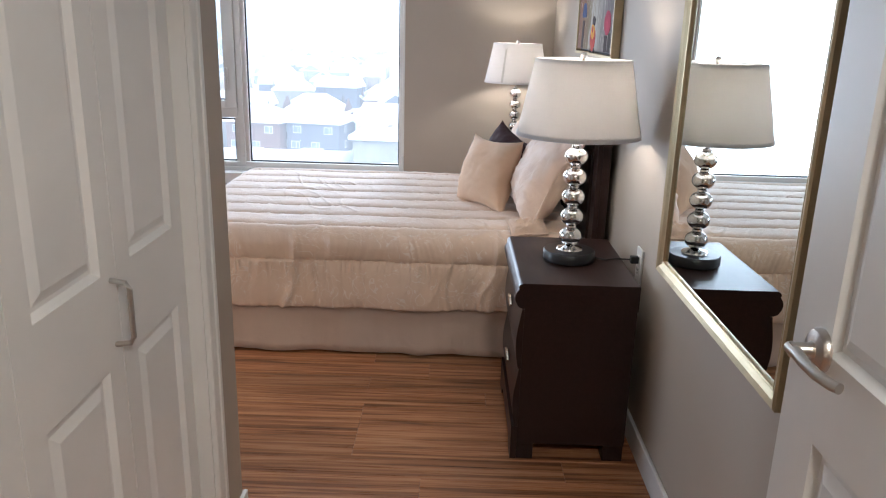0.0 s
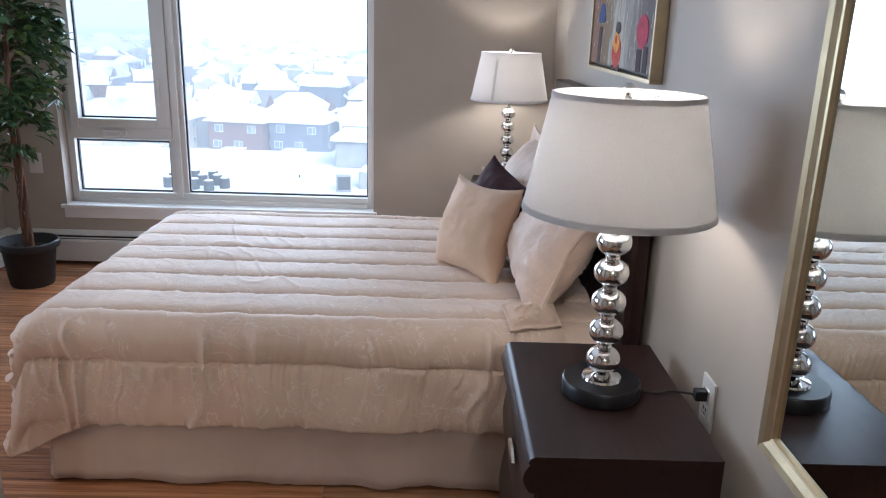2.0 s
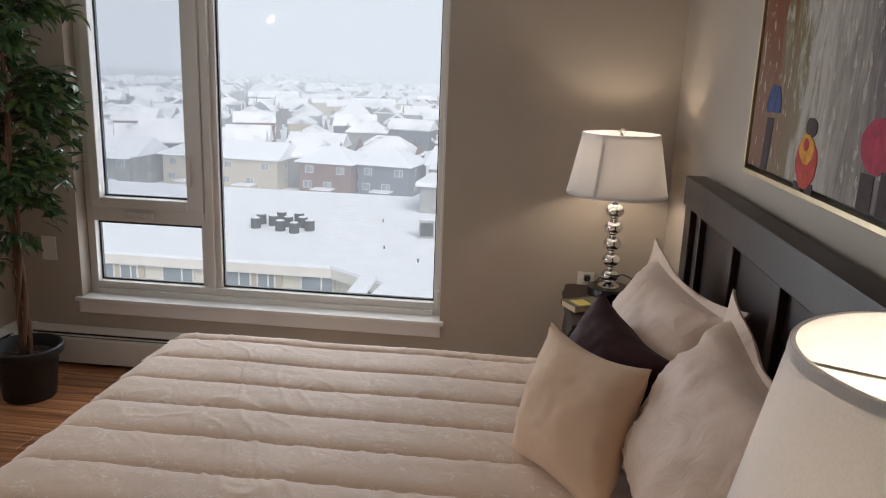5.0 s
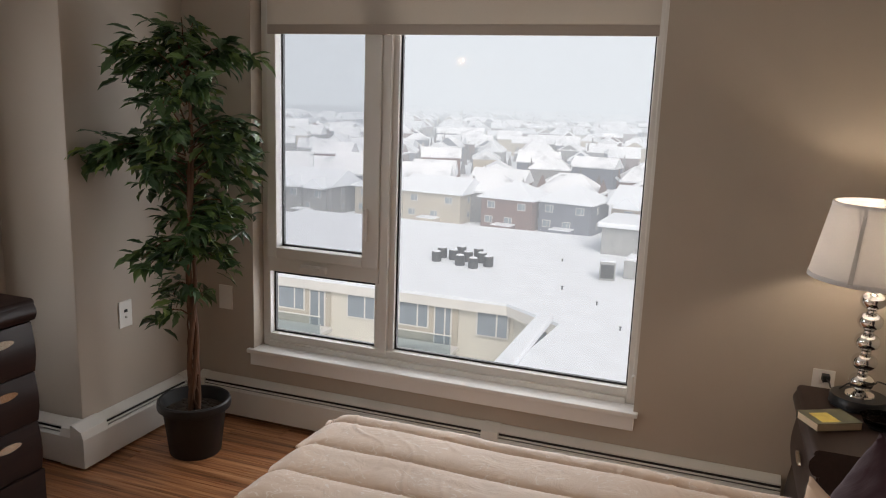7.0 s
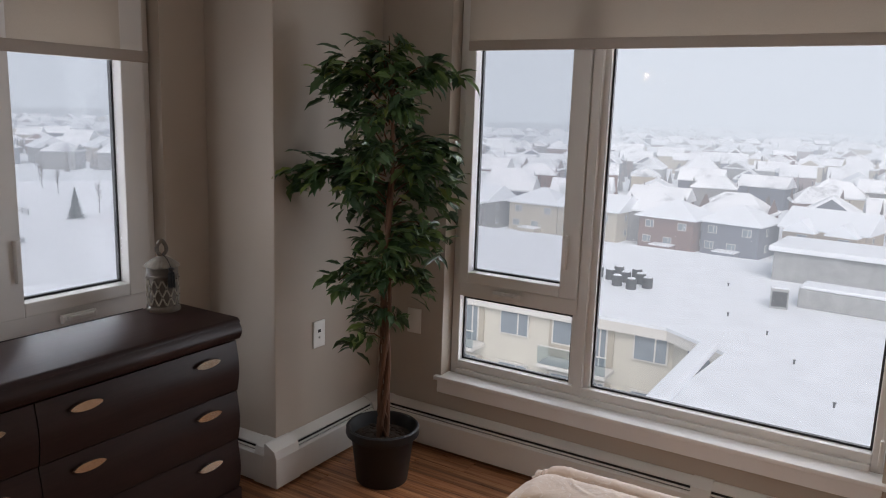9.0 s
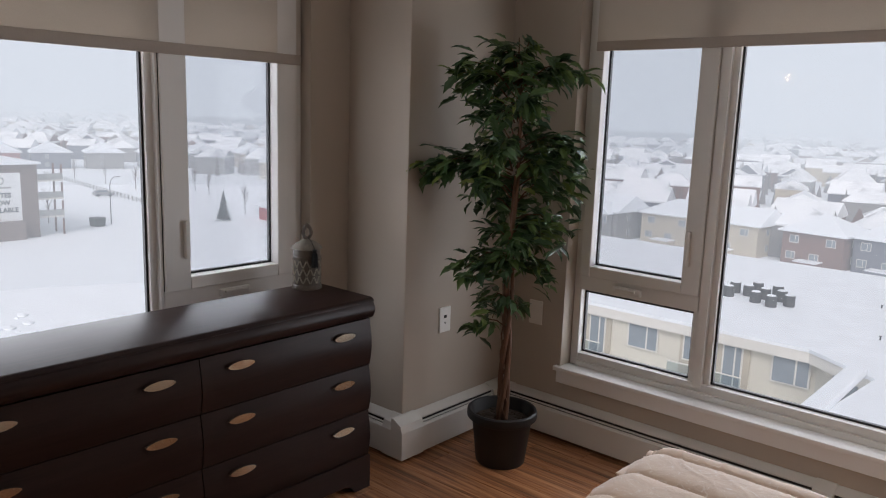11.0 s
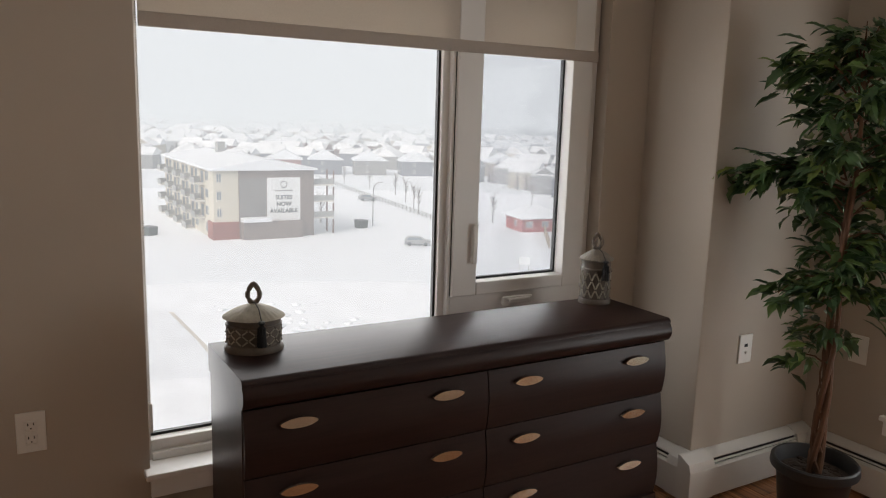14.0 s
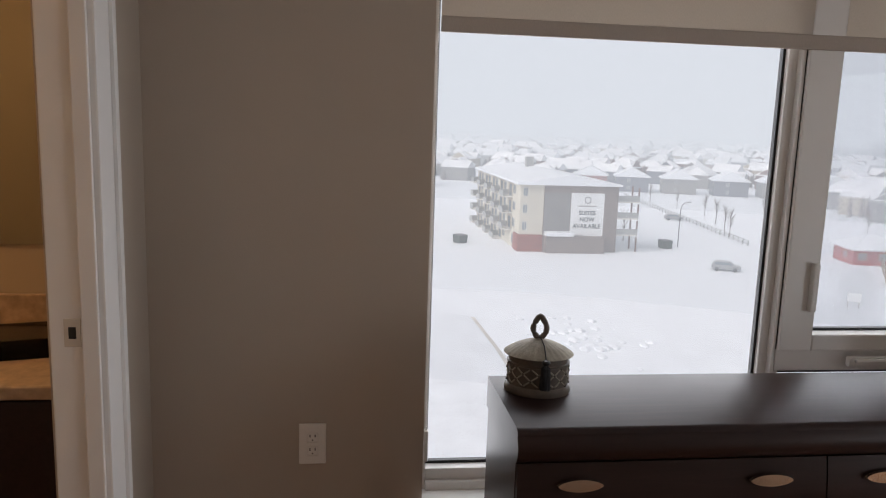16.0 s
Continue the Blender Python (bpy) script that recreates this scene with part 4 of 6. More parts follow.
def quilt(bm_name="comforter"):
    """Channel-quilted comforter: a rounded box surface, puffed between seams that run along the bed."""
    top, low, r = 0.590, 0.240, 0.080
    x0, x1, y0, y1 = BX0 - 0.005, BX1 - 0.03, BY0 - 0.010, BY1 + 0.005
    ch = 0.182
    bm = bmesh.new()
    nu = 380
    NS, NV = 56, 300
    side = [low + (top - low) * k / NS for k in range(NS + 1)]
    line = [(y0, z) for z in side] + [(y0 + (y1 - y0) * k / NV, top) for k in range(1, NV)] + [(y1, z) for z in side[::-1]]
    grid = []

    def shape(x, y, z):
        # the corners at the foot hang lower than the hem and splay outwards
        hung = max(0.0, top - z) / (top - low)
        drop_at = min(math.hypot(x - x0, y - y0), math.hypot(x - x0, y - y1))
        z -= 0.135 * hung * math.exp(-(drop_at / 0.13) ** 2)
        splay = 0.075 * hung * math.exp(-((x - x0) / 0.10) ** 2)
        q = Vector((max(x, x0 + r), min(max(y, y0 + r), y1 - r), min(z, top - r)))
        p = Vector((x, y, z))
        d = p - q
        if d.length > r and (x <= x0 + 1e-6 or y <= y0 + 1e-6 or y >= y1 - 1e-6 or z >= top - 1e-6):
            p = q + d.normalized() * r
        n = (p - q)
        n = n.normalized() if n.length > 1e-5 else Vector((0, 0, 1))
        # place across the seams
        drop = top - p.z
        if n.x < -0.7:
            s = p.y - y0
        elif p.y < (y0 + y1) / 2:
            s = (p.y - y0) - drop * abs(n.y)
        else:
            s = (p.y - y0) + drop * abs(n.y)
        s += 0.0016 * noise.noise((p.x * 2.3, 5.0, s * 2))
        # the two hanging channels are wider than those on top
        if s > 0.093:
            ph, wide = ((s - 0.093) / ch) % 1.0, ch
        elif s > -0.132:
            ph, wide = (s + 0.132) / 0.225, 0.225
        else:
            ph, wide = min(1.0, max(0.0, (s + 0.352) / 0.220)), 0.220
        gap = min(ph, 1 - ph) * wide
        puff = 0.0120 * (1 - abs(2 * ph - 1) ** 4) - 0.0050 * max(0.0, 1 - gap / 0.008)
        ease = min(1.0, max(0.0, (0.85 - n.z) / 0.6))
        along = p.x if abs(n.x) < 0.7 else p.z
        lean = along + 0.05 * noise.noise((along * 4.0, s * 6.0, 0.3))
        wr = 0.0045 * noise.noise((p.x * 3.1, p.y * 3.0, p.z * 3.0))
        # puckers pulled square to the stitched seams, dying out between them
        below = (1 - ph) * wide if p.y < (y0 + y1) / 2 else ph * wide
        near = math.exp(-below / (0.035 + 0.050 * ease)) + 0.55 * math.exp(-gap / 0.022)
        for freq, amp, z in ((8.5, 0.0075, 1.1), (18.0, 0.0036, 6.3), (37.0, 0.0016, 9.9)):
            f = noise.noise((lean * freq, s * (5.0 - 2.8 * ease), z))
            wr += amp * (0.55 + 2.7 * ease) * near * (max(0.0, 1 - abs(f) * 4.5) - 0.25)
        # slack, slanting creases over the whole cloth
        f = noise.noise((p.x * 6.0 + p.y * 5.0, p.y * 2.5 - p.x * 4.0 + p.z * 3.0, 7.1))
        wr += 0.0048 * max(0.0, 1 - abs(f) * 9.0) * max(0.0, noise.noise((p.x * 2.6, p.y * 2.6, 3.4)) + 0.25)
        f = noise.noise((lean * 5.5, s * 0.7, 4.4))
        wr += ease * (0.014 * max(0.0, 1 - abs(f) * 6.0) + 0.007 * noise.noise((lean * 8.0, s * 1.0, 7.7)))
        puff *= 1 + 0.25 * ease
        if p.z < low + 0.03:
            p.z += 0.008 * noise.noise((p.x * 5, p.y * 5, 2))
        return p + n * (puff + wr) - Vector((splay, 0.02 * hung if p.y < y0 + 0.1 else 0.0, 0))
    for i in range(nu + 1):
        x = x1 + (x0 - x1) * i / nu
        grid.append([bm.verts.new(shape(x, y, z) - Vector((cx, cy, 0))) for y, z in line])
    # the foot end, hanging down
    for a, b in zip(grid, grid[1:]):
        for k in range(len(line) - 1):
            bm.faces.new((a[k], a[k + 1], b[k + 1], b[k]))
    foot = grid[-1][NS:NS + NV + 1]
    ys = [line[k][0] for k in range(NS, NS + NV + 1)]
    prev = foot
    for m in range(1, NS + 1):
        z = top - (top - low) * m / NS
        nxt = []
        for k, y in enumerate(ys):
            if k == 0:
                nxt.append(grid[-1][NS - m])
            elif k == len(ys) - 1:
                nxt.append(grid[-1][NS + NV + m])
            else:
                nxt.append(bm.verts.new(shape(x0, y, z) - Vector((cx, cy, 0))))
        for k in range(len(ys) - 1):
            try:
                bm.faces.new((prev[k], prev[k + 1], nxt[k + 1], nxt[k]))
            except ValueError:
                pass
        prev = nxt
    return bm


comf = tagged(part(
    "comforter", quilt(), M_COMF, None, "", True), "blush channel-quilted comforter spread over the bed", "comforter")
comf.location = (cx, cy, 0)
_so = comf.modifiers.new("thick", "SOLIDIFY")
_so.thickness = 0.012

# headboard of the bed
HY0, HY1, HF, HB, HT = 4.03, 5.69, 0.775, 0.832, 1.262
hb = part("headboard", box(HF + 0.020 - cx, HB - cx, HY0 + 0.01 - cy, HY1 - 0.01 - cy, 0.10, HT - 0.02), M_WOOD, bed)
part("top_rail", box(HF - 0.008 - cx, HB + 0.006 - cx, HY0 - 0.006 - cy, HY1 + 0.006 - cy, HT - 0.105, HT, 0.004), M_WOOD, hb)
for yc, half in ((HY0 + 0.050, 0.048), (4.205, 0.026), (4.620, 0.026), (5.040, 0.026), (5.460, 0.026), (HY1 - 0.050, 0.048)):
    part("stile", box(HF - cx, HF + 0.022 - cx, yc - half - cy, yc + half - cy, 0.02, HT - 0.107, 0.004), M_WOOD, hb)
part("bottom_rail", box(HF + 0.001 - cx, HF + 0.021 - cx, HY0 + 0.095 - cy, HY1 - 0.095 - cy, 0.35, 0.47, 0.004), M_WOOD, hb)


# pillows
def pillow_mesh(w, h, t, flange=0.0, seed=0, pinch=0.10, n=34, sag=0.0):
    """A stuffed cushion in local x (width), z (height), y (thickness), ears at the corners, optional flat flange."""
    bm = bmesh.new()
    sheets = []
    for s in (-1, 1):
        rows = []
        for j in range(n + 1):
            row = []
            for i in range(n + 1):
                u, v = 2 * i / n - 1, 2 * j / n - 1
                ew, eh = w / 2, h / 2
                fu = 1 - pinch * (1 - abs(u) ** 2) * abs(v) ** 3 * 0.0 - pinch * (1 - v * v) * abs(u) ** 4
                fv = 1 - pinch * (1 - u * u) * abs(v) ** 4
                x, z = ew * u * fu, eh * v * fv
                iu, iv = abs(u) * (w / 2) / (w / 2 - flange), abs(v) * (h / 2) / (h / 2 - flange)
                if iu >= 1 or iv >= 1:
                    th = 0.004
                else:
                    th = 0.004 + t / 2 * ((1 - iu ** 2.4) * (1 - iv ** 2.4)) ** 0.56
                edge = max(abs(u), abs(v))
                wr = 0.010 * noise.noise((u * 2.2 + seed, v * 2.2, s * 3.0 + seed)) * min(1, th / 0.03) + 0.004 * noise.noise((u * 7 + seed, v * 7, 5.0 + s))
                if flange:
                    f = noise.noise((u * 2.6 - v * 1.3 + seed, v * 1.9 + u, 2.5 + s))
                    wr = wr * 1.5 + 0.010 * max(0.0, 1 - abs(f) * 5.0) * min(1, th / 0.03)
                fl = flange * 0.6 * noise.noise((u * 1.7, v * 1.7, 9.0 + seed)) * max(0, edge - 0.75) * 4 if flange else 0.0
                y = s * (th + (wr if th > 0.006 else 0)) + fl
                z += -sag * (1 - (v + 1) / 2) * 0.0
                row.append(bm.verts.new((x, y, z)))
            rows.append(row)
        sheets.append(rows)
    for rows in sheets:
        for j in range(n):
            for i in range(n):
                bm.faces.new((rows[j][i], rows[j][i + 1], rows[j + 1][i + 1], rows[j + 1][i]))
    a, b = sheets
    rim = [(0, i) for i in range(n)] + [(j, n) for j in range(n)] + [(n, n - i) for i in range(n)] + [(n - j, 0) for j in range(n)]
    for k in range(len(rim)):
        p, q = rim[k], rim[(k + 1) % len(rim)]
        bm.faces.new((a[p[0]][p[1]], a[q[0]][q[1]], b[q[0]][q[1]], b[p[0]][p[1]]))
    return bm


def pillow(name, label, mat, w, h, t, centre, right, up, flange=0.0, seed=0, pinch=0.10, square=True):
    """Placed by its centre and two directions: right along its width, up along its height (squashed askew unless square)."""
    p = thing(name, label, "pillow", centre, group="pillows on the bed")
    r, u = Vector(right).normalized(), Vector(up).normalized()
    if square:
        u = (u - r * u.dot(r)).normalized()
    f = u.cross(r).normalized()
    me = mesh_from("cover", pillow_mesh(w, h, t, flange, seed, pinch), True)
    me.transform(Matrix((r, f, u)).transposed().to_4x4())
    part("cover", me, mat, p)
    return p
# each leans back on what stands behind it
pillow("bed_pillow", "blush flanged pillow sham leaning on the headboard", M_SHAM, 0.77, 0.54, 0.22, (0.598, 5.110, 0.805), (0.11, -0.77, -0.02), (0.40, 0.0, 0.92), 0.055, 3, 0.20)
sham = pillow("bed_pillow", "blush flanged pillow sham with crumpled corner", M_SHAM, 0.75, 0.55, 0.21, (0.604, 4.420, 0.820), (0.0, -0.72, -0.05), (0.48, 0.03, 0.86), 0.055, 8, 0.20)
_fl = mesh_from("flange_corner", pillow_mesh(0.17, 0.11, 0.055, 0.010, 21, 0.02, 20), True)
_r, _u = Vector((1, 0.22, 0.03)).normalized(), Vector((-0.15, 0.82, 0.46)).normalized()
_u = (_u - _r * _u.dot(_r)).normalized()
_fl.transform(Matrix.Translation((-0.100, -0.300, -0.198)) @ Matrix((_r, _u.cross(_r), _u)).transposed().to_4x4())
part("flange_corner", _fl, M_SHAM, sham, "crumpled flange corner lying on the comforter")
pillow("cushion", "plain apricot suede throw cushion leaning on a sham", M_TAN, 0.41, 0.385, 0.17, (0.348, 4.704, 0.748), (0.222, -0.336, 0.013), (0.093, 0.130, 0.323), 0.0, 5, 0.15, False)
pillow("cushion", "plum-brown satin throw cushion between the shams", M_BROWN, 0.38, 0.37, 0.17, (0.440, 4.950, 0.758), (0.44, -0.866, -0.24), (0.36, 0.06, 0.90), 0.0, 11, 0.15)



# lamps
def table_lamp(name, label, at, turn):
    t = thing(name, label, "lamp", at, turn, "bedside lamps")
    base = part("base", lathe([(0, 0), (0.090, 0), (0.094, 0.004), (0.094, 0.034), (0.090, 0.039), (0, 0.040)], 48), M_BLACK, t, "round black lacquered base", True)
    part("base_cap", lathe([(0, 0.0405), (0.048, 0.0405), (0.046, 0.046), (0.030, 0.050), (0.016, 0.056), (0, 0.056)], 36), M_CHROME, t, "", True)
    rb, hb2 = 0.0405, 0.0335
    for k in range(5):
        zc = 0.0890 + 0.0728 * k
        rows = [(0, zc - hb2)] + [(rb * math.sin(math.pi * i / 20), zc - hb2 * math.cos(math.pi * i / 20)) for i in range(1, 20)] + [(0, zc + hb2)]
        part("ball", lathe(rows, 36), M_CHROME, t, "mirror-polished chrome ball", True)
        part("neck", lathe([(0.011, zc + hb2 - 0.003), (0.017, zc + hb2 - 0.001), (0.017, zc + hb2 + 0.006), (0.011, zc + hb2 + 0.008)], 20), M_CHROME, t, "", True)
    part("stem", lathe([(0.007, 0.42), (0.007, 0.50), (0.014, 0.505), (0.014, 0.545), (0, 0.545)], 16), M_CHROME, t, "", True)
    # bulb and harp
    part("bulb", lathe([(0, 0.545), (0.013, 0.547), (0.014, 0.565), (0.026, 0.59), (0.029, 0.61), (0.024, 0.632), (0.010, 0.645), (0, 0.647)], 20), M_BULB, t, "glowing bulb", True).visible_shadow = False
    harp = [(0.052 * math.sin(math.pi * k / 14) * 1.0, 0, 0.505 + 0.200 * k / 14) for k in range(15)]
    hb_ = tube(harp, 0.0016, 6)
    merge(hb_, tube([(-x, y, z) for x, y, z in harp], 0.0016, 6))
    part("harp", hb_, M_NICKEL, t)
    z0, z1, r0, r1 = 0.454, 0.713, 0.2150, 0.163
    sh = lathe([(r0, z0), (r1, z1), (r1 - 0.0025, z1), (r0 - 0.0025, z0), (r0, z0)], 72)
    shade = part("shade", sh, M_SHADE, t, "white linen empire shade", True)
    part("lower_trim", lathe([(r0 + 0.0015, z0 - 0.001), (r0 - 0.0008, z0 + 0.013), (r0 - 0.0062, z0 + 0.013), (r0 - 0.0045, z0 - 0.001), (r0 + 0.0015, z0 - 0.001)], 72), M_SHADETRIM, shade, "", True)
    part("upper_trim", lathe([(r1 + 0.003, z1 - 0.010), (r1 + 0.0012, z1 + 0.001), (r1 - 0.0045, z1 + 0.001), (r1 - 0.0020, z1 - 0.010), (r1 + 0.003, z1 - 0.010)], 72), M_SHADETRIM, shade, "", True)
    sm = bmesh.new()
    a0, da = radians(205), 0.036
    vs = []
    for a in (a0 - da, a0 + da):
        for r, z in ((r0 + 0.0012, z0 + 0.01), (r1 + 0.0012, z1 - 0.008)):
            vs.append(sm.verts.new((r * math.cos(a), r * math.sin(a), z)))
    sm.faces.new((vs[0], vs[1], vs[3], vs[2]))
    part("seam", sm, M_SEAM, shade)
    sp_ = bmesh.new()
    for a in (20, 140, 260):
        merge(sp_, tube([(0, 0, 0.704), (0.08 * math.cos(radians(a)), 0.08 * math.sin(radians(a)), 0.692), ((r1 - 0.003) * math.cos(radians(a)), (r1 - 0.003) * math.sin(radians(a)), 0.700)], 0.0016, 6))
    part("spider", sp_, M_NICKEL, shade)
    part("finial", lathe([(0, 0.700), (0.010, 0.703), (0.006, 0.709), (0.012, 0.717), (0.0135, 0.726), (0.008, 0.735), (0, 0.737)], 18), M_CHROME, t, "", True)
    return t


M_BULB = glowing("warm_bulb", (1.0, 0.75, 0.45), 14.0)
LAMP1, LAMP2 = (0.602, 3.533, 0.655), (0.580, 6.170, 0.655)
table_lamp("table_lamp", "table lamp with stacked chrome balls, lit white shade", LAMP1, 150)
table_lamp("table_lamp", "lit chrome-ball table lamp in the corner by the window", LAMP2, 35)


def cord(name, label, pts, plug_at=None, plug_box=None):
    cu = bpy.data.curves.new(name, "CURVE")
    cu.dimensions, cu.bevel_depth, cu.bevel_resolution = "3D", 0.0028, 2
    sp = cu.splines.new("NURBS")
    sp.points.add(len(pts) - 1)
    for p, q in zip(sp.points, pts):
        p.co = (*q, 1)
    sp.use_endpoint_u, sp.order_u = True, 3
    cu.materials.append(M_CORD)
    ob = new(name, cu)
    tagged(ob, label, "cord", "lamp cords")
    if plug_box:
        part("plug", box(*plug_box, 0.004), M_CORD, ob)
    return ob


cord("lamp_cord", "thin black lamp cord lying across the nightstand", [(0.695, 3.545, 0.662), (0.73, 3.52, 0.659), (0.775, 3.545, 0.659), (0.80, 3.53, 0.662), (0.825, 3.508, 0.668)], None, (0.822, 0.851, 3.495, 3.521, 0.655, 0.681))
cord("lamp_cord", "black lamp cord looped round the lamp stem", [(0.510, 6.435, 0.650), (0.512, 6.36, 0.662), (0.505, 6.28, 0.664), (0.52, 6.21, 0.690), (0.545, 6.16, 0.742), (0.585, 6.120, 0.748), (0.628, 6.16, 0.744), (0.60, 6.215, 0.746), (0.545, 6.19, 0.752), (0.56, 6.13, 0.756), (0.62, 6.13, 0.752), (0.63, 6.19, 0.748), (0.68, 6.20, 0.730), (0.715, 6.16, 0.700), (0.725, 6.10, 0.662)], None, (0.496, 0.524, 6.430, 6.466, 0.637, 0.663))

bk = thing("book", "paperback book with a yellow and dark cover", "book", (0.462, 5.945, 0.6555), -62)
part("pages", box(-0.052, 0.054, -0.078, 0.078, 0.0015, 0.0245), M_PAGES, bk)
cv = box(-0.056, 0.056, -0.08, 0.08, 0.025, 0.0265)
box(-0.056, 0.056, -0.08, 0.08, 0, 0.0012, bm=cv)
box(-0.0575, -0.0545, -0.08, 0.08, 0, 0.0265, bm=cv)
part("cover", cv, M_BOOK, bk)
part("cover_picture", box(-0.03, 0.045, -0.055, 0.01, 0.0266, 0.0270), M_YELLOW, bk)
dish = thing("glass_dish", "small smoked glass dish on the nightstand", "dish", (0.625, 5.985, 0.6555), 20)
part("bowl", lathe([(0, 0.002), (0.045, 0.002), (0.062, 0.018), (0.070, 0.036), (0.067, 0.036), (0.058, 0.019), (0.042, 0.006), (0, 0.006)], 10), M_SMOKE, dish)
part("base", lathe([(0, 0), (0.046, 0), (0.046, 0.002), (0, 0.002)], 10), M_BLACK, dish)

# mirror on the east wall
mir = thing("wall_mirror", "large wall mirror in a slim silver-gilt frame", "mirror", (XE - 0.018, 2.68, 1.36))
MY, MZ0, MZ1, FW = 0.462, -0.612, 0.66, 0.040


def frame_bar(p0, p1, inward, width, profile):
    """A mitred bar between two outer corners in the y-z plane; profile rows are (across, out)."""
    bm = bmesh.new()
    a, b, n = Vector(p0), Vector(p1), Vector(inward)
    d = (b - a).normalized()
    rows = []
    for s, o in profile:
        rows.append((bm.verts.new(Vector((-o, 0, 0)) + a + n * s * width + d * s * width), bm.verts.new(Vector((-o, 0, 0)) + b + n * s * width - d * s * width)))
    for q, r in zip(rows, rows[1:]):
        bm.faces.new((q[0], q[1], r[1], r[0]))
    bm.faces.new((rows[-1][0], rows[-1][1], rows[0][1], rows[0][0]))
    return bm


PROF = [(0, 0.002), (0, 0.026), (0.12, 0.030), (0.45, 0.026), (0.72, 0.018), (0.80, 0.021), (0.92, 0.019), (1.0, 0.010)]
cs = [(0, -MY, MZ0), (0, MY, MZ0), (0, MY, MZ1), (0, -MY, MZ1)]
ins = [(0, 0, 1), (0, -1, 0), (0, 0, -1), (0, 1, 0)]
for k in range(4):
    part("frame_bar", frame_bar(cs[k], cs[(k + 1) % 4], ins[k], FW, PROF), M_SILVERGOLD, mir)
part("backing", box(-0.008, 0.0175, -MY + 0.004, MY - 0.004, MZ0 + 0.004, MZ1 - 0.004), M_BLACK, mir)
part("outer_edge", box(-0.013, -0.004, MY - 0.0005, MY + 0.004, MZ0 - 0.002, MZ1), M_BLACK, mir, "dark outer edge of the frame")
part("mirror_glass", box(-0.0115, -0.0085, -MY + 0.034, MY - 0.034, MZ0 + 0.034, MZ1 - 0.034), M_MIRROR, mir, "silvered glass")

# painting above the bed
PY0, PY1, PZ0, PZ1 = 4.188, 5.182, 1.346, 2.14
pyc, pzc = (PY0 + PY1) / 2, (PZ0 + PZ1) / 2
pic = thing("painting", "painting of a rainy street in a thin gilt floater frame", "painting", (XE, pyc, pzc))
hw_, hh_ = (PY1 - PY0) / 2, (PZ1 - PZ0) / 2
for k, (y0, y1, z0, z1) in enumerate(((-hw_, hw_, -hh_, -hh_ + 0.014), (-hw_, hw_, hh_ - 0.014, hh_), (-hw_, -hw_ + 0.014, -hh_ + 0.014, hh_ - 0.014), (hw_ - 0.014, hw_, -hh_ + 0.014, hh_ - 0.014))):
    part("frame_bar", box(-0.040, -0.002, y0, y1, z0, z1, 0.002), M_SILVERGOLD, pic)
part("tray", box(-0.012, -0.003, -hw_ + 0.014, hw_ - 0.014, -hh_ + 0.014, hh_ - 0.014), M_BLACK, pic, "black recess round the canvas")
part("canvas", box(-0.034, -0.0125, -hw_ + 0.026, hw_ - 0.026, -hh_ + 0.026, hh_ - 0.026, 0.002), M_CANVAS, pic)


def daub(name, mat, y, z, w, h, cut=0.0, lift=0.0358):
    """A flat paint shape on the canvas: an oval, or a dome when cut from below."""
    bm = bmesh.new()
    pts = []
    for k in range(24):
        a = 2 * math.pi * k / 24
        j = 1 + 0.16 * noise.noise((math.cos(a) * 1.7 + y * 9, math.sin(a) * 1.7, z * 5))
        pts.append((y + 0.42 * w * j * math.cos(a), z + max(0.44 * h * j * math.sin(a), -0.44 * h * (1 - 2 * cut))))
    merge(bm, prism(pts, -lift, -0.033, "x"))
    part(name, bm, mat, pic)


def strip_daub(mat, y, z0, z1, w, lean=0.0):
    bm = bmesh.new()
    merge(bm, prism([(y - w / 2, z0), (y + w / 2, z0), (y + w / 2 + lean, z1), (y - w / 2 + lean, z1)], -0.0354, -0.033, "x"))
    part("brush_stroke", bm, mat, pic)


daub("umbrella_shape", M_PBLUE, 0.295, -0.195, 0.135, 0.12, 0.30)
strip_daub(M_PDARK, 0.32, -0.370, -0.230, 0.055, -0.012)
daub("umbrella_shape", M_PRED, 0.010, -0.315, 0.165, 0.14)
daub("umbrella_shape", M_PYEL, 0.012, -0.285, 0.115, 0.08, 0.0, 0.0366)
daub("umbrella_shape", M_PRED, 0.015, -0.275, 0.04, 0.035, 0.0, 0.0374)
daub("hat_shape", M_PDARK, 0.0, -0.235, 0.085, 0.05, 0.0, 0.0362)
strip_daub(M_PDARK, 0.045, -0.385, -0.365, 0.05)
strip_daub(M_PDARK, -0.03, -0.385, -0.360, 0.045)
daub("umbrella_shape", M_PPINK, -0.345, -0.245, 0.17, 0.12)
strip_daub(M_PDARK, -0.32, -0.37, -0.30, 0.06)
strip_daub(M_PDARK, -0.40, -0.37, -0.29, 0.05)


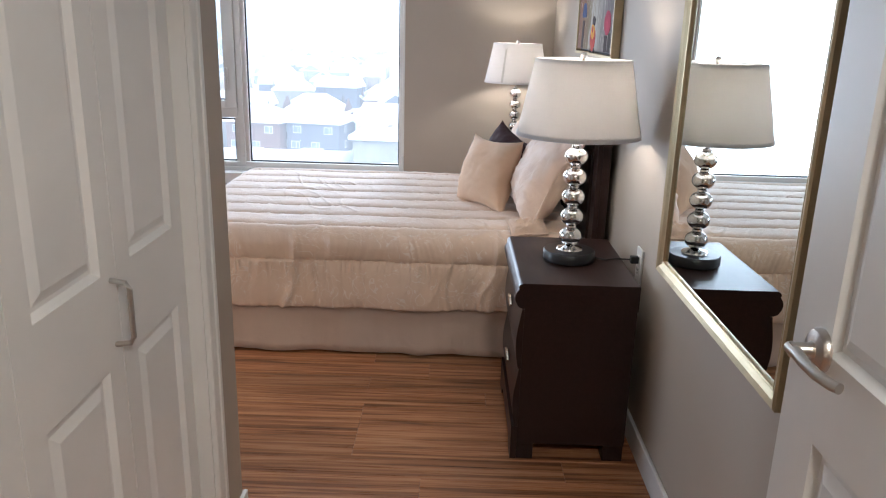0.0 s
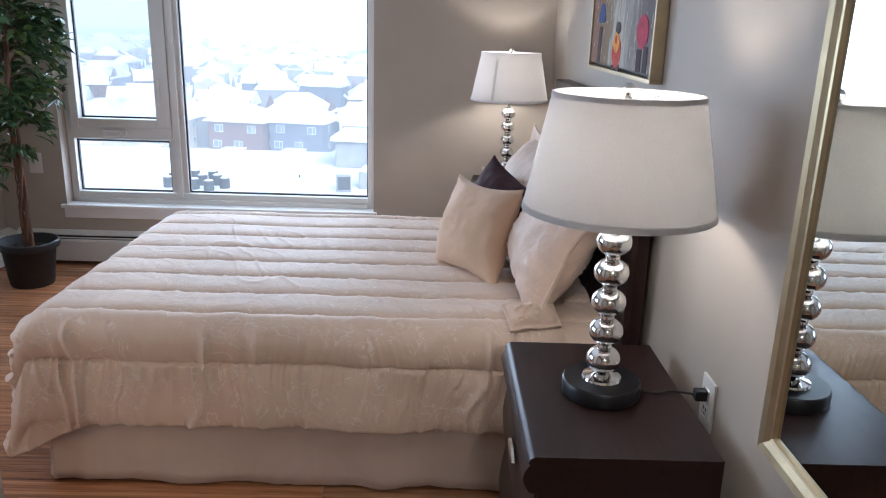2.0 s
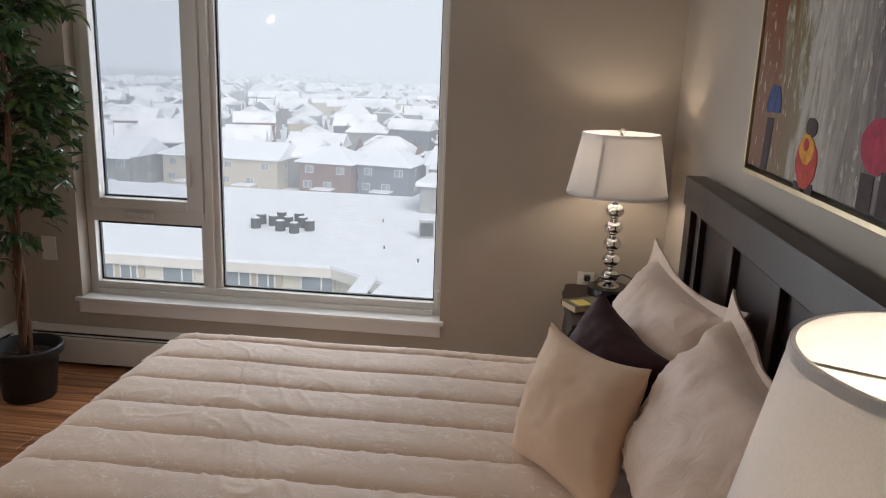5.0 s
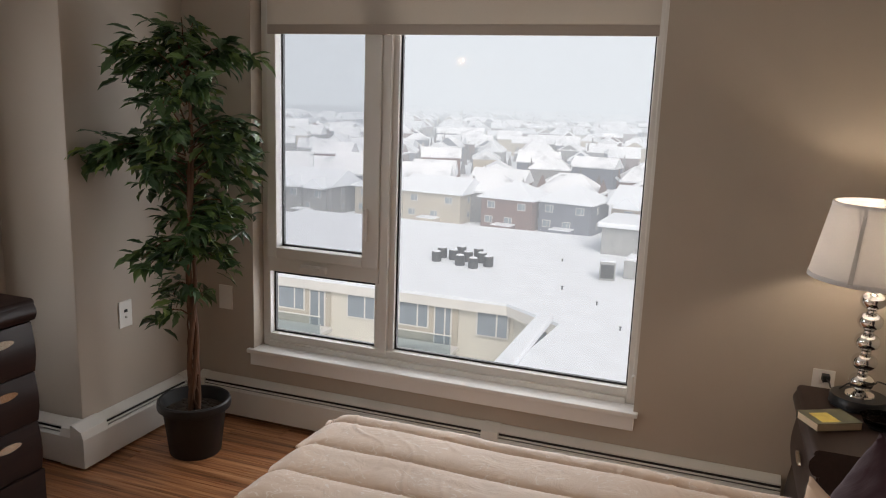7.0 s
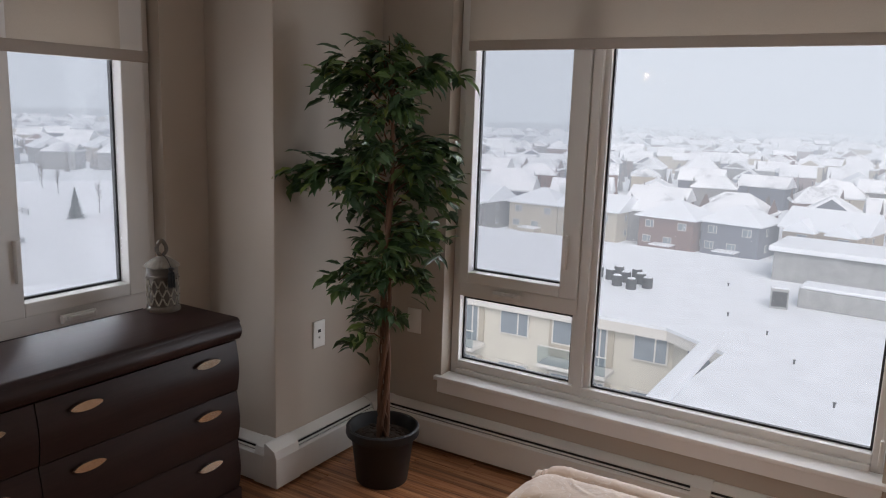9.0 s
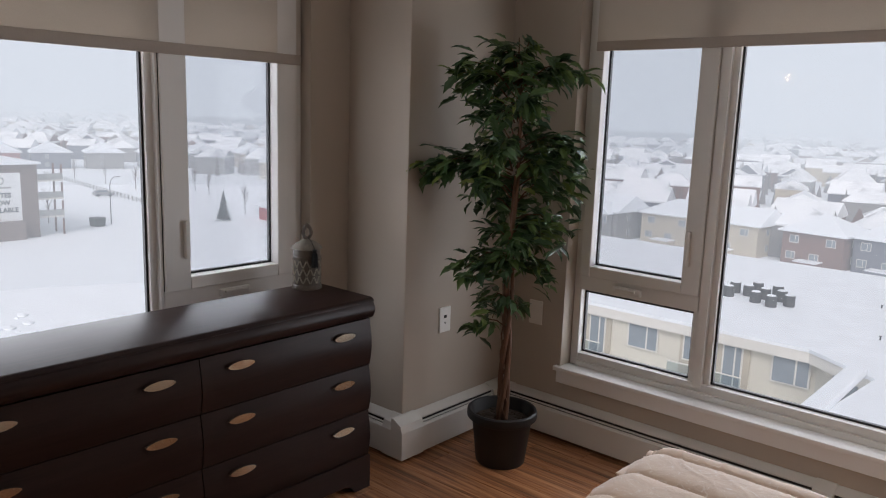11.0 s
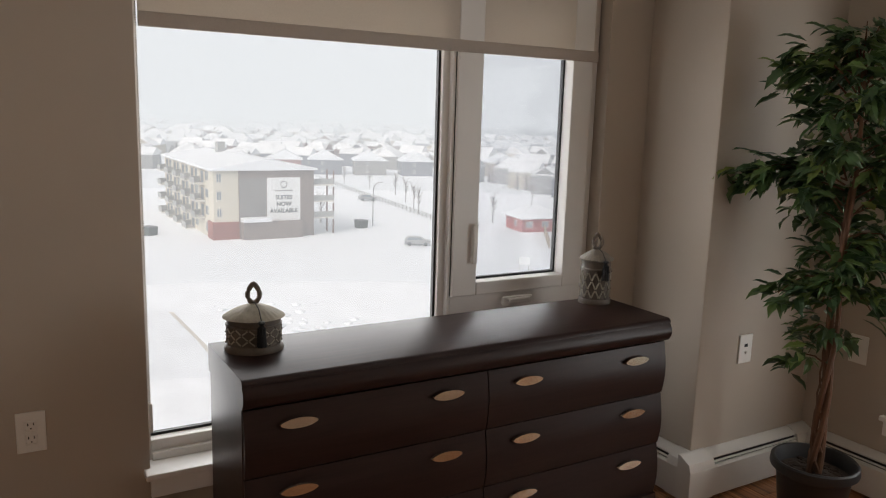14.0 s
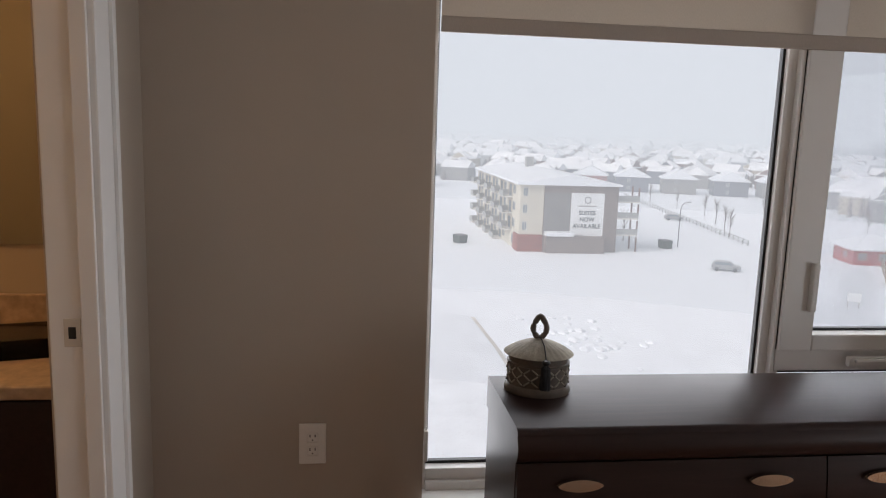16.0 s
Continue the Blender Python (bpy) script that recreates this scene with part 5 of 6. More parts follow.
# ---- jars on the dresser ----
def lidded_jar(name, label, at, turn, rx, ry, h, dark):
    body_m, lid_m = (M_JARDARK, M_JAR) if dark else (M_JARDARK, M_JARMID)
    dome = 0.040
    t = thing(name, label, "jar", at, turn, "lidded jars")
    rows = [(0, 0), (1.06, 0), (1.08, 0.008), (1.04, 0.018), (0.98, 0.022), (0.98, h * 0.74), (1.02, h * 0.76), (1.02, h * 0.80), (0.97, h * 0.82), (0.97, h * 0.97), (0.0, h)]
    part("body", lathe(rows, 56, (0, 0), rx, ry), body_m, t, "", True)
    # lattice ribs and studs
    lat = bmesh.new()
    nd, z0, z1 = 12, 0.026, h * 0.73
    for s in (1, -1):
        for k in range(nd):
            pts = []
            for j in range(9):
                a = 2 * math.pi * (k + s * j / 8 * 1.5) / nd
                pts.append((rx * 0.985 * math.cos(a), ry * 0.985 * math.sin(a), z0 + (z1 - z0) * j / 8))
            merge(lat, tube(pts, 0.0024 if dark else 0.0034, 5))
    tagged(part("lattice", lat, M_JAR, t, "raised lattice ribs"), kind="stuff")
    st = bmesh.new()
    for row, zf in enumerate((0.0, 1 / 3, 2 / 3, 1.0)):
        for k in range(nd):
            a = 2 * math.pi * (k + 0.5 * (row % 2)) / nd
            s = bmesh.new()
            bmesh.ops.create_icosphere(s, subdivisions=1, radius=0.0042)
            merge(st, s, Matrix.Translation((rx * 1.0 * math.cos(a), ry * 1.0 * math.sin(a), z0 + (z1 - z0) * zf)))
    tagged(part("stud_band", st, body_m, t), kind="stuff")
    # fluted lid
    lid = bmesh.new()
    n, rings = 112, [(1.10, h - 0.002), (1.13, h), (1.08, h + dome * 0.09), (0.80, h + dome * 0.46), (0.45, h + dome * 0.78), (0.16, h + dome * 0.93), (0.14, h + dome)]
    prof = []
    for i, (r, z) in enumerate(rings):
        ring = []
        for k in range(n):
            a = 2 * math.pi * k / n
            fl = 1 + (0.022 if 1 < i < 5 else 0.0) * math.cos(a * 28)
            ring.append(lid.verts.new((rx * r * fl * math.cos(a), ry * r * fl * math.sin(a), z)))
        prof.append(ring)
    for a, b in zip(prof, prof[1:]):
        for k in range(n):
            j = (k + 1) % n
            lid.faces.new((a[k], a[j], b[j], b[k]))
    lid.faces.new(prof[0][::-1])
    lid.faces.new(prof[-1])
    lo = part("lid", lid, lid_m, t, "fluted domed lid", True)
    zt = h + dome * 0.97
    ring = []
    for k in range(20):
        a = 2 * math.pi * k / 20
        w = 0.018 * math.sin(a) * (1 - 0.25 * math.cos(a) ** 2)
        ring.append((0.0, w, zt + 0.027 - 0.026 * math.cos(a) + 0.008 * max(0, -math.cos(a)) ** 4))
    part("ring_handle", tube(ring, 0.0078, 8, closed=True), M_JARDARK, lo, "", True)
    # tassel hanging over the front
    fx = rx * 1.16
    ts = part("tassel", tube([(0.004, 0.0, zt + 0.006), (0.02, 0.006, zt + 0.0), (rx * 0.6, 0.012, h + dome * 0.72), (fx, 0.016, h + 0.004), (fx + 0.004, 0.016, h - 0.003)], 0.0016, 6), M_TASSEL, t, "black silk tassel")
    part("bead", lathe([(0, h - 0.008), (0.008, h - 0.007), (0.0115, h - 0.001), (0.008, h + 0.004), (0, h + 0.005)], 14, (fx + 0.006, 0.016)), M_TASSEL, ts, "", True)
    sk = bmesh.new()
    for k in range(40):
        a, rr = k * 2.399, 0.0115 * math.sqrt((k + 0.5) / 40)
        px, py = fx + 0.006 + rr * math.cos(a), 0.016 + rr * math.sin(a)
        merge(sk, tube([(fx + 0.006, 0.016, h - 0.006), (px, py, h - 0.016), (px + rr * 0.2 * math.cos(a), py + rr * 0.3 * math.sin(a), h - 0.074)], 0.0014, 4))
    part("fringe", sk, M_TASSEL, ts)
    return t


lidded_jar("lidded_jar", "squat antiqued resin jar with ring handle and black tassel", (-2.655, 3.918, 0.850), -12, 0.072, 0.083, 0.104, True)
lidded_jar("lidded_jar", "tall antiqued resin jar with lattice and black tassel", (-2.700, 5.318, 0.850), -25, 0.060, 0.060, 0.178, False)


# ---- artificial tree ----
def ficus(at):
    rng = random.Random(21)
    t = thing("potted_tree", "tall artificial ficus tree in a black plastic pot", "plant", at)
    pot = part("pot", lathe([(0, 0), (0.112, 0), (0.116, 0.006), (0.140, 0.205), (0.145, 0.210), (0.146, 0.222), (0.164, 0.224), (0.166, 0.232), (0.164, 0.256), (0.158, 0.262), (0.150, 0.260), (0.140, 0.236), (0.130, 0.20), (0, 0.20)], 56), M_POT, t, "black plastic nursery pot", True)
    soil = bmesh.new()
    bmesh.ops.create_circle(soil, cap_ends=True, radius=0.135, segments=40)
    bmesh.ops.subdivide_edges(soil, edges=soil.edges[:], cuts=1)
    merge2 = bmesh.new()
    merge(merge2, soil, Matrix.Translation((0, 0, 0.206)))
    for _ in range(90):
        s = bmesh.new()
        bmesh.ops.create_icosphere(s, subdivisions=1, radius=rng.uniform(0.008, 0.02))
        a, r = rng.uniform(0, 6.283), 0.12 * math.sqrt(rng.random())
        merge(merge2, s, Matrix.Translation((r * math.cos(a), r * math.sin(a), 0.205)) @ Matrix.Diagonal((1.4, 0.8, 0.6, 1)))
    part("soil", merge2, M_SOIL, pot)
    top = Vector((0.0, 0.0, 1.93))

    def stem(k):
        pts = []
        for i in range(26):
            f = i / 25
            a = k * 2.1 + f * 9.0
            tw = 0.019 * (1 - 0.55 * f)
            lean = Vector((0.02 * math.sin(2.1 * f), -0.015 * math.sin(3.0 * f), 0))
            pts.append(Vector((tw * math.cos(a), tw * math.sin(a), 0.205 + (1.60 if k == 0 else 1.15) * f)) + lean)
        return pts
    tr = bmesh.new()
    for k in range(3):
        merge(tr, tube(stem(k), 0.0135, 8, 0.45))
    for k in range(4):
        pts = []
        for i in range(16):
            f = i / 15
            a = k * 1.6 - f * 11
            pts.append((0.027 * (1 - 0.4 * f) * math.cos(a), 0.027 * (1 - 0.4 * f) * math.sin(a), 0.205 + 0.62 * f))
        merge(tr, tube(pts, 0.0045, 6, 0.7))
    trunk = part("trunk", tr, M_TRUNK, t, "twisted woody vine trunk", True)
    # branches: height, direction in the plan, reach, rise
    limbs = []
    for _ in range(44):
        z = rng.uniform(0.88, 1.80)
        span = 0.04 + 0.185 * math.exp(-((z - 1.38) / 0.34) ** 2)
        limbs.append((z, rng.uniform(0, 6.283), span * rng.uniform(0.50, 1.0), rng.uniform(-0.03, 0.12)))
    # long side sprays, the spike at the top, and the low tufts round the trunk
    limbs += [(1.38, radians(217), 0.40, -0.03), (1.34, radians(210), 0.37, -0.02), (1.36, radians(224), 0.33, 0.04), (1.40, radians(37), 0.29, 0.06), (1.30, radians(30), 0.27, 0.06), (1.24, radians(45), 0.25, 0.0), (1.46, radians(45), 0.24, 0.04),
              (1.70, radians(40), 0.25, 0.10), (1.72, radians(33), 0.21, 0.12), (1.66, radians(215), 0.25, 0.14), (1.70, radians(225), 0.22, 0.14), (1.62, radians(205), 0.24, 0.10), (1.16, radians(40), 0.23, -0.05), (1.10, radians(30), 0.20, -0.06),
              (0.98, radians(215), 0.19, -0.06), (0.94, radians(228), 0.17, -0.05), (0.96, radians(35), 0.16, -0.03), (0.92, radians(50), 0.14, -0.06), (1.72, radians(100), 0.05, 0.20), (1.74, radians(300), 0.04, 0.21), (1.70, 0.5, 0.03, 0.24), (1.76, radians(200), 0.05, 0.17),
              (0.78, radians(220), 0.07, -0.03), (0.72, radians(200), 0.06, -0.03), (0.66, radians(222), 0.14, -0.04), (0.74, radians(30), 0.04, 0.0)]
    br = bmesh.new()
    spots = []
    for z, a, reach, rise in limbs:
        d = Vector((math.cos(a), math.sin(a), 0))
        pts = [Vector((0.01 * d.x, 0.01 * d.y, z)) + d * reach * f + Vector((0, 0, rise * f + 0.05 * math.sin(math.pi * f))) for f in (0, 0.25, 0.5, 0.75, 1.0)]
        merge(br, tube(pts, 0.004, 5, 0.4))
        nl = 3 + int(reach * 30)
        for i in range(nl):
            f = 0.30 + 0.70 * (i + rng.random()) / nl
            p = Vector((0.01 * d.x, 0.01 * d.y, z)) + d * reach * f + Vector((0, 0, rise * f + 0.05 * math.sin(math.pi * f)))
            for _k in range(rng.choice((3, 4, 4))):
                spots.append((p + Vector((rng.gauss(0, 0.025), rng.gauss(0, 0.025), rng.gauss(0, 0.02))), a + rng.gauss(0, 1.1), rng.uniform(-0.95, 0.45), rng.uniform(0.066, 0.118), rng.uniform(-0.8, 0.8)))
    tagged(part("branch", br, M_TRUNK, trunk), kind="stuff")

    def leaf_verts(ln):
        """A lobed leaf folded along its rib, tip drooping."""
        w = ln * 0.20
        rib = [(0, 0, 0), (0.33, 0, 0.03), (0.66, 0, 0.02), (1.0, 0, -0.10)]
        edge = [(0.10, 0.30), (0.30, 1.0), (0.42, 0.72), (0.60, 0.88), (0.78, 0.45)]
        vs = [Vector((x * ln, 0, z * ln)) for x, _, z in rib]
        for s in (1, -1):
            vs += [Vector((x * ln, s * w * y, (0.02 + 0.10 * y) * ln * 0.6)) for x, y in edge]
        fs = []
        for o in (4, 9):
            fs += [(0, 1, o + 1, o), (1, o + 2, o + 1), (1, 2, o + 3, o + 2), (2, o + 4, o + 3), (2, 3, o + 4)]
        return vs, fs

    shapes = []
    for ln in (0.074, 0.092, 0.112):
        bm = bmesh.new()
        vs, fs = leaf_verts(ln)
        bv = [bm.verts.new(v) for v in vs]
        for f in fs:
            bm.faces.new([bv[i] for i in f])
        me = mesh_from("leaf", bm)
        me.materials.append(M_LEAF)
        shapes.append(me)
    spots.sort(key=lambda s: (s[0].x * 0.55 - s[0].y * 0.83), reverse=True)
    crown_v, crown_f = [], []
    cr = None
    for i, (p, a, tilt, ln, rl) in enumerate(spots):
        m = Matrix.Translation(p) @ Matrix.Rotation(a, 4, "Z") @ Matrix.Rotation(-tilt, 4, "Y") @ Matrix.Rotation(rl, 4, "X")
        if i < 280:
            if cr is None:
                cr = new("crown")
                cr.parent = t
            lf = new("leaf", shapes[i % 3])
            lf.parent = cr
            lf.matrix_local = m
        else:
            vs, fs = leaf_verts(ln)
            o = len(crown_v)
            crown_v += [tuple(m @ v) for v in vs]
            crown_f += [tuple(o + k for k in f) for f in fs]
    me = bpy.data.meshes.new("foliage")
    me.from_pydata(crown_v, [], crown_f)
    me.materials.append(M_LEAF)
    fo = new("foliage", me)
    fo.parent = cr
    tagged(fo, "dense inner leaves", kind="stuff")
    return t


ficus((-2.135, 6.030, 0.0))

# ---- bathroom ----
van = thing("vanity_cabinet", "dark wooden bathroom vanity cabinet", "cabinet", (-3.22, 2.0, 0))
part("body", box(0.004, 0.54, -0.75, 0.69, 0.09, 0.842, 0.003), M_WOOD, van)
part("toe_kick", box(0.004, 0.48, -0.75, 0.69, 0, 0.09), M_BLACK, van)
for k in range(3):
    part("door", box(0.540, 0.556, -0.74 + 0.476 * k, -0.274 + 0.476 * k, 0.11, 0.83, 0.003), M_WOOD, van)
ctop = thing("countertop", "speckled tan laminate countertop over the vanity", "countertop", (-3.22, 2.0, 0.8425))
part("slab", box(0.003, 0.585, -0.77, 0.695, 0, 0.038, 0.010, 3), M_STONE, ctop)
part("backsplash", box(0.003, 0.022, -0.77, 0.695, 0.0385, 0.14, 0.004), M_STONE, ctop)
part("basin", lathe([(0.21, 0.0385), (0.205, 0.040), (0.19, 0.030 + 0.009), (0, 0.0388)], 32, (0.30, -0.30), 0.8, 1.0), M_WHITE, ctop)
bmirror = thing("bathroom_mirror", "frameless mirror above the vanity", "mirror", (-3.22, 2.0, 1.14))
part("mirror_glass", box(0.003, 0.008, -0.70, 0.66, 0, 0.95), M_MIRROR, bmirror)
tray = thing("glass_tray", "clear glass tray on the vanity top", "tray", (-2.93, 2.455, 0.881), 15)
tb = box(-0.09, 0.09, -0.13, 0.13, 0, 0.006)
for x0, x1, y0, y1 in ((-0.10, -0.09, -0.14, 0.14), (0.09, 0.10, -0.14, 0.14), (-0.09, 0.09, -0.14, -0.13), (-0.09, 0.09, 0.13, 0.14)):
    box(x0, x1, y0, y1, 0, 0.055, 0.002, bm=tb)
part("tray_body", tb, M_SMOKE, tray)


# ---- outdoors: a snowbound suburb far below ----
GROUND = -20.0


def land(x, y):
    """The plain lies flat, then lifts slowly towards the horizon."""
    return GROUND + min(16.0, 0.006 * max(0.0, math.hypot(x, y) - 340))


gm = bmesh.new()
gv = [[gm.verts.new((x, y, land(x, y))) for x in range(-3000, 1501, 60)] for y in range(-1500, 3001, 60)]
for q, r in zip(gv, gv[1:]):
    for k in range(len(q) - 1):
        gm.faces.new((q[k], q[k + 1], r[k + 1], r[k]))
solid("ground", gm, M_SNOW, "snow-covered ground reaching the horizon", "ground")

# nested glowing sheets put in the haze of distance; the outermost is opaque
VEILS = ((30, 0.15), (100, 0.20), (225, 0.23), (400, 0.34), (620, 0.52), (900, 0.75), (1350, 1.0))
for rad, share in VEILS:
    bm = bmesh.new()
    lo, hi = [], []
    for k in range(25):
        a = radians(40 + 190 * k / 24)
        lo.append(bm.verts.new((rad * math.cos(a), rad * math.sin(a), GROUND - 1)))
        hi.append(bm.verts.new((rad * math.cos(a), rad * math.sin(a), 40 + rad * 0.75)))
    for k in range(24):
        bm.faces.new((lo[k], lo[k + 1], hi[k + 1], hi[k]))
    v = solid("backdrop_haze", bm, haze_veil("haze_glow", share, (0.838, 0.905, 0.972), HAZE), "pale glowing sheet imitating haze", "backdrop")
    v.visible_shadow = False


def hip_roof(w, d, z, h, over=0.45, gable=False, thick=0.22):
    """A snow-laden roof over a w by d body; ridge along x; gable or hipped ends."""
    bm = bmesh.new()
    a, b = w / 2 + over, d / 2 + over
    r = a - 0.02 if gable else max(0.3, a - b)
    lo = [bm.verts.new(p) for p in ((-a, -b, z), (a, -b, z), (a, b, z), (-a, b, z))]
    mi = [bm.verts.new(p) for p in ((-a, -b, z + thick), (a, -b, z + thick), (a, b, z + thick), (-a, b, z + thick))]
    rd = [bm.verts.new((-r, 0, z + thick + h)), bm.verts.new((r, 0, z + thick + h))]
    bm.faces.new(lo[::-1])
    for k in range(4):
        j = (k + 1) % 4
        bm.faces.new((lo[k], lo[j], mi[j], mi[k]))
    bm.faces.new((mi[0], mi[1], rd[1], rd[0]))
    bm.faces.new((mi[2], mi[3], rd[0], rd[1]))
    bm.faces.new((mi[1], mi[2], rd[1]))
    bm.faces.new((mi[3], mi[0], rd[0]))
    return bm


def gable_wall(w, d, z, h):
    return prism([(-d / 2, z), (d / 2, z), (0, z + h)], -w / 2, w / 2, "x")


def small_window(x, y, z, w, h, face):
    """face: 's' or 'w', 'e'; a glass slab with a pale frame."""
    bm_f, bm_g = bmesh.new(), bmesh.new()
    if face == "s":
        box(x - w / 2 - 0.09, x + w / 2 + 0.09, y - 0.05, y + 0.02, z - 0.09, z + h + 0.09, bm=bm_f)
        box(x - w / 2, x + w / 2, y - 0.07, y - 0.04, z, z + h, bm=bm_g)
        box(x - 0.04 + w * 0.15, x + 0.04 + w * 0.15, y - 0.085, y - 0.06, z, z + h, bm=bm_f)
    else:
        s = 1 if face == "e" else -1
        box(*sorted((x + s * 0.05, x - s * 0.02)), y - w / 2 - 0.09, y + w / 2 + 0.09, z - 0.09, z + h + 0.09, bm=bm_f)
        box(*sorted((x + s * 0.07, x + s * 0.04)), y - w / 2, y + w / 2, z, z + h, bm=bm_g)
        box(*sorted((x + s * 0.085, x + s * 0.06)), y - 0.04, y + 0.04, z, z + h, bm=bm_f)
    return bm_f, bm_g


def add_window(parent, x, y, z, w, h, face):
    f, g = small_window(x, y, z, w, h, face)
    wd = part("window", f, M_FASCIA, parent)
    part("pane", g, M_WINDARK, wd)


def house(at, turn, w, d, storeys, mat, gable, label, porch=True, cross=False):
    t = thing("house", label, "house", at, turn, "suburban houses")
    h = 2.6 * storeys
    part("wall", box(-w / 2, w / 2, -d / 2, d / 2, 0, h), mat, t)
    rise = d * 0.28
    part("roof", hip_roof(w, d, h, rise, 0.65, gable), M_SNOWROOF, t, "snow-covered roof")
    if gable:
        part("gable_wall", gable_wall(w - 0.1, d - 0.1, h, rise * 0.97), mat, t)
    if cross:
        for xo in (-w * 0.24, w * 0.26):
            bm = bmesh.new()
            merge(bm, hip_roof(3.2 + d * 0.5, w * 0.34, h - 0.3, rise * 0.62, 0.3, True), Matrix.Translation((xo, -d * 0.28, 0)) @ Matrix.Rotation(radians(90), 4, "Z"))
            part("gable_roof", bm, M_SNOWROOF, t)
            bm = bmesh.new()
            merge(bm, gable_wall(d * 0.5, w * 0.32, h - 0.2, rise * 0.6), Matrix.Translation((xo, -d * 0.28 - 0.0, 0)) @ Matrix.Rotation(radians(90), 4, "Z"))
            part("gable_wall", bm, mat, t)
            part("bay", box(xo - w * 0.16, xo + w * 0.16, -d / 2 - 0.5, -d / 2 + 0.1, 0, h - 0.15), mat, t)
            add_window(t, xo, -d / 2 - 0.5, h - 2.0, 1.4, 1.2, "s")
    for s in range(storeys):
        for xo in ((-0.30, 0.30) if s else (-0.34, 0.05)):
            add_window(t, xo * w, -d / 2, 0.95 + 2.6 * s, 1.3, 1.05, "s")
        add_window(t, w / 2, -d * 0.1, 0.95 + 2.6 * s, 0.9, 1.0, "e")
        add_window(t, -w / 2, -d * 0.1, 0.95 + 2.6 * s, 0.9, 1.0, "w")
    if porch:
        part("deck", box(-1.6, 1.9, -d / 2 - 2.6, -d / 2 - 0.02, 0.0, 0.9), mat, t, "snow-topped back deck")
        part("deck_snow", box(-1.65, 1.95, -d / 2 - 2.65, -d / 2 - 0.03, 0.901, 1.08, 0.05), M_SNOWROOF, t)
    return t


ROW1 = [(-84, 134, -3, 11, 9, M_HGREY, True, "grey two-storey house with snowy gable roof", True), (-71, 131, -6, 11, 9.5, M_HGREY, True, "dark grey house with front gables and snow", True), (-58.5, 135, -4, 10, 9, M_HBEIGE, False, "pale beige two-storey house with snowy hip roof", False),
        (-47.5, 134, -6, 11.5, 9, M_HBEIGE, True, "beige two-storey house with long snowy gable roof", False), (-33.2, 133.5, -8, 9.4, 9.5, M_HBROWN, False, "red-brown two-storey house with snowy hip roof", False),
        (-23.0, 134, -10, 9.2, 9.5, M_HBLUE, False, "slate-blue two-storey house with snowy hip roof", False), (-9.6, 136.5, -12, 12, 10, M_HTAN, True, "tan two-storey house with twin gables and snow", True),
        (7.0, 146, -14, 12, 10, M_HTAN, True, "tan house with gables and a snowy roof", True), (20.0, 138, -16, 12, 10, M_HGREY, False, "grey two-storey house with snowy hip roof", False)]
for x, y, tn, w, d, m, gb, lb, cr_ in ROW1:
    house((x, y, GROUND), tn, w, d, 2, m, gb, lb, True, cr_)

WHOUSES = [(-268, 28, 84, M_HGREY), (-262, 10, 88, M_HGREY), (-268, 92, 72, M_BRICK), (-264, 106, 72, M_HBLUE), (-258, 121, 72, M_HGREY), (-252, 137, 72, M_HBLUE), (-247, 152, 72, M_HGREY), (-240, 168, 72, M_HTAN)]
for x, y, tn, m in WHOUSES:
    house((x, y, GROUND), tn - 90, 10, 11.5, 2, m, True, "suburban house with its snowy gable to the street", False)
house((-121.5, 95.0, GROUND), 80, 9, 7.5, 1, M_BARNRED, False, "barn-red house with a snowy roof", False)


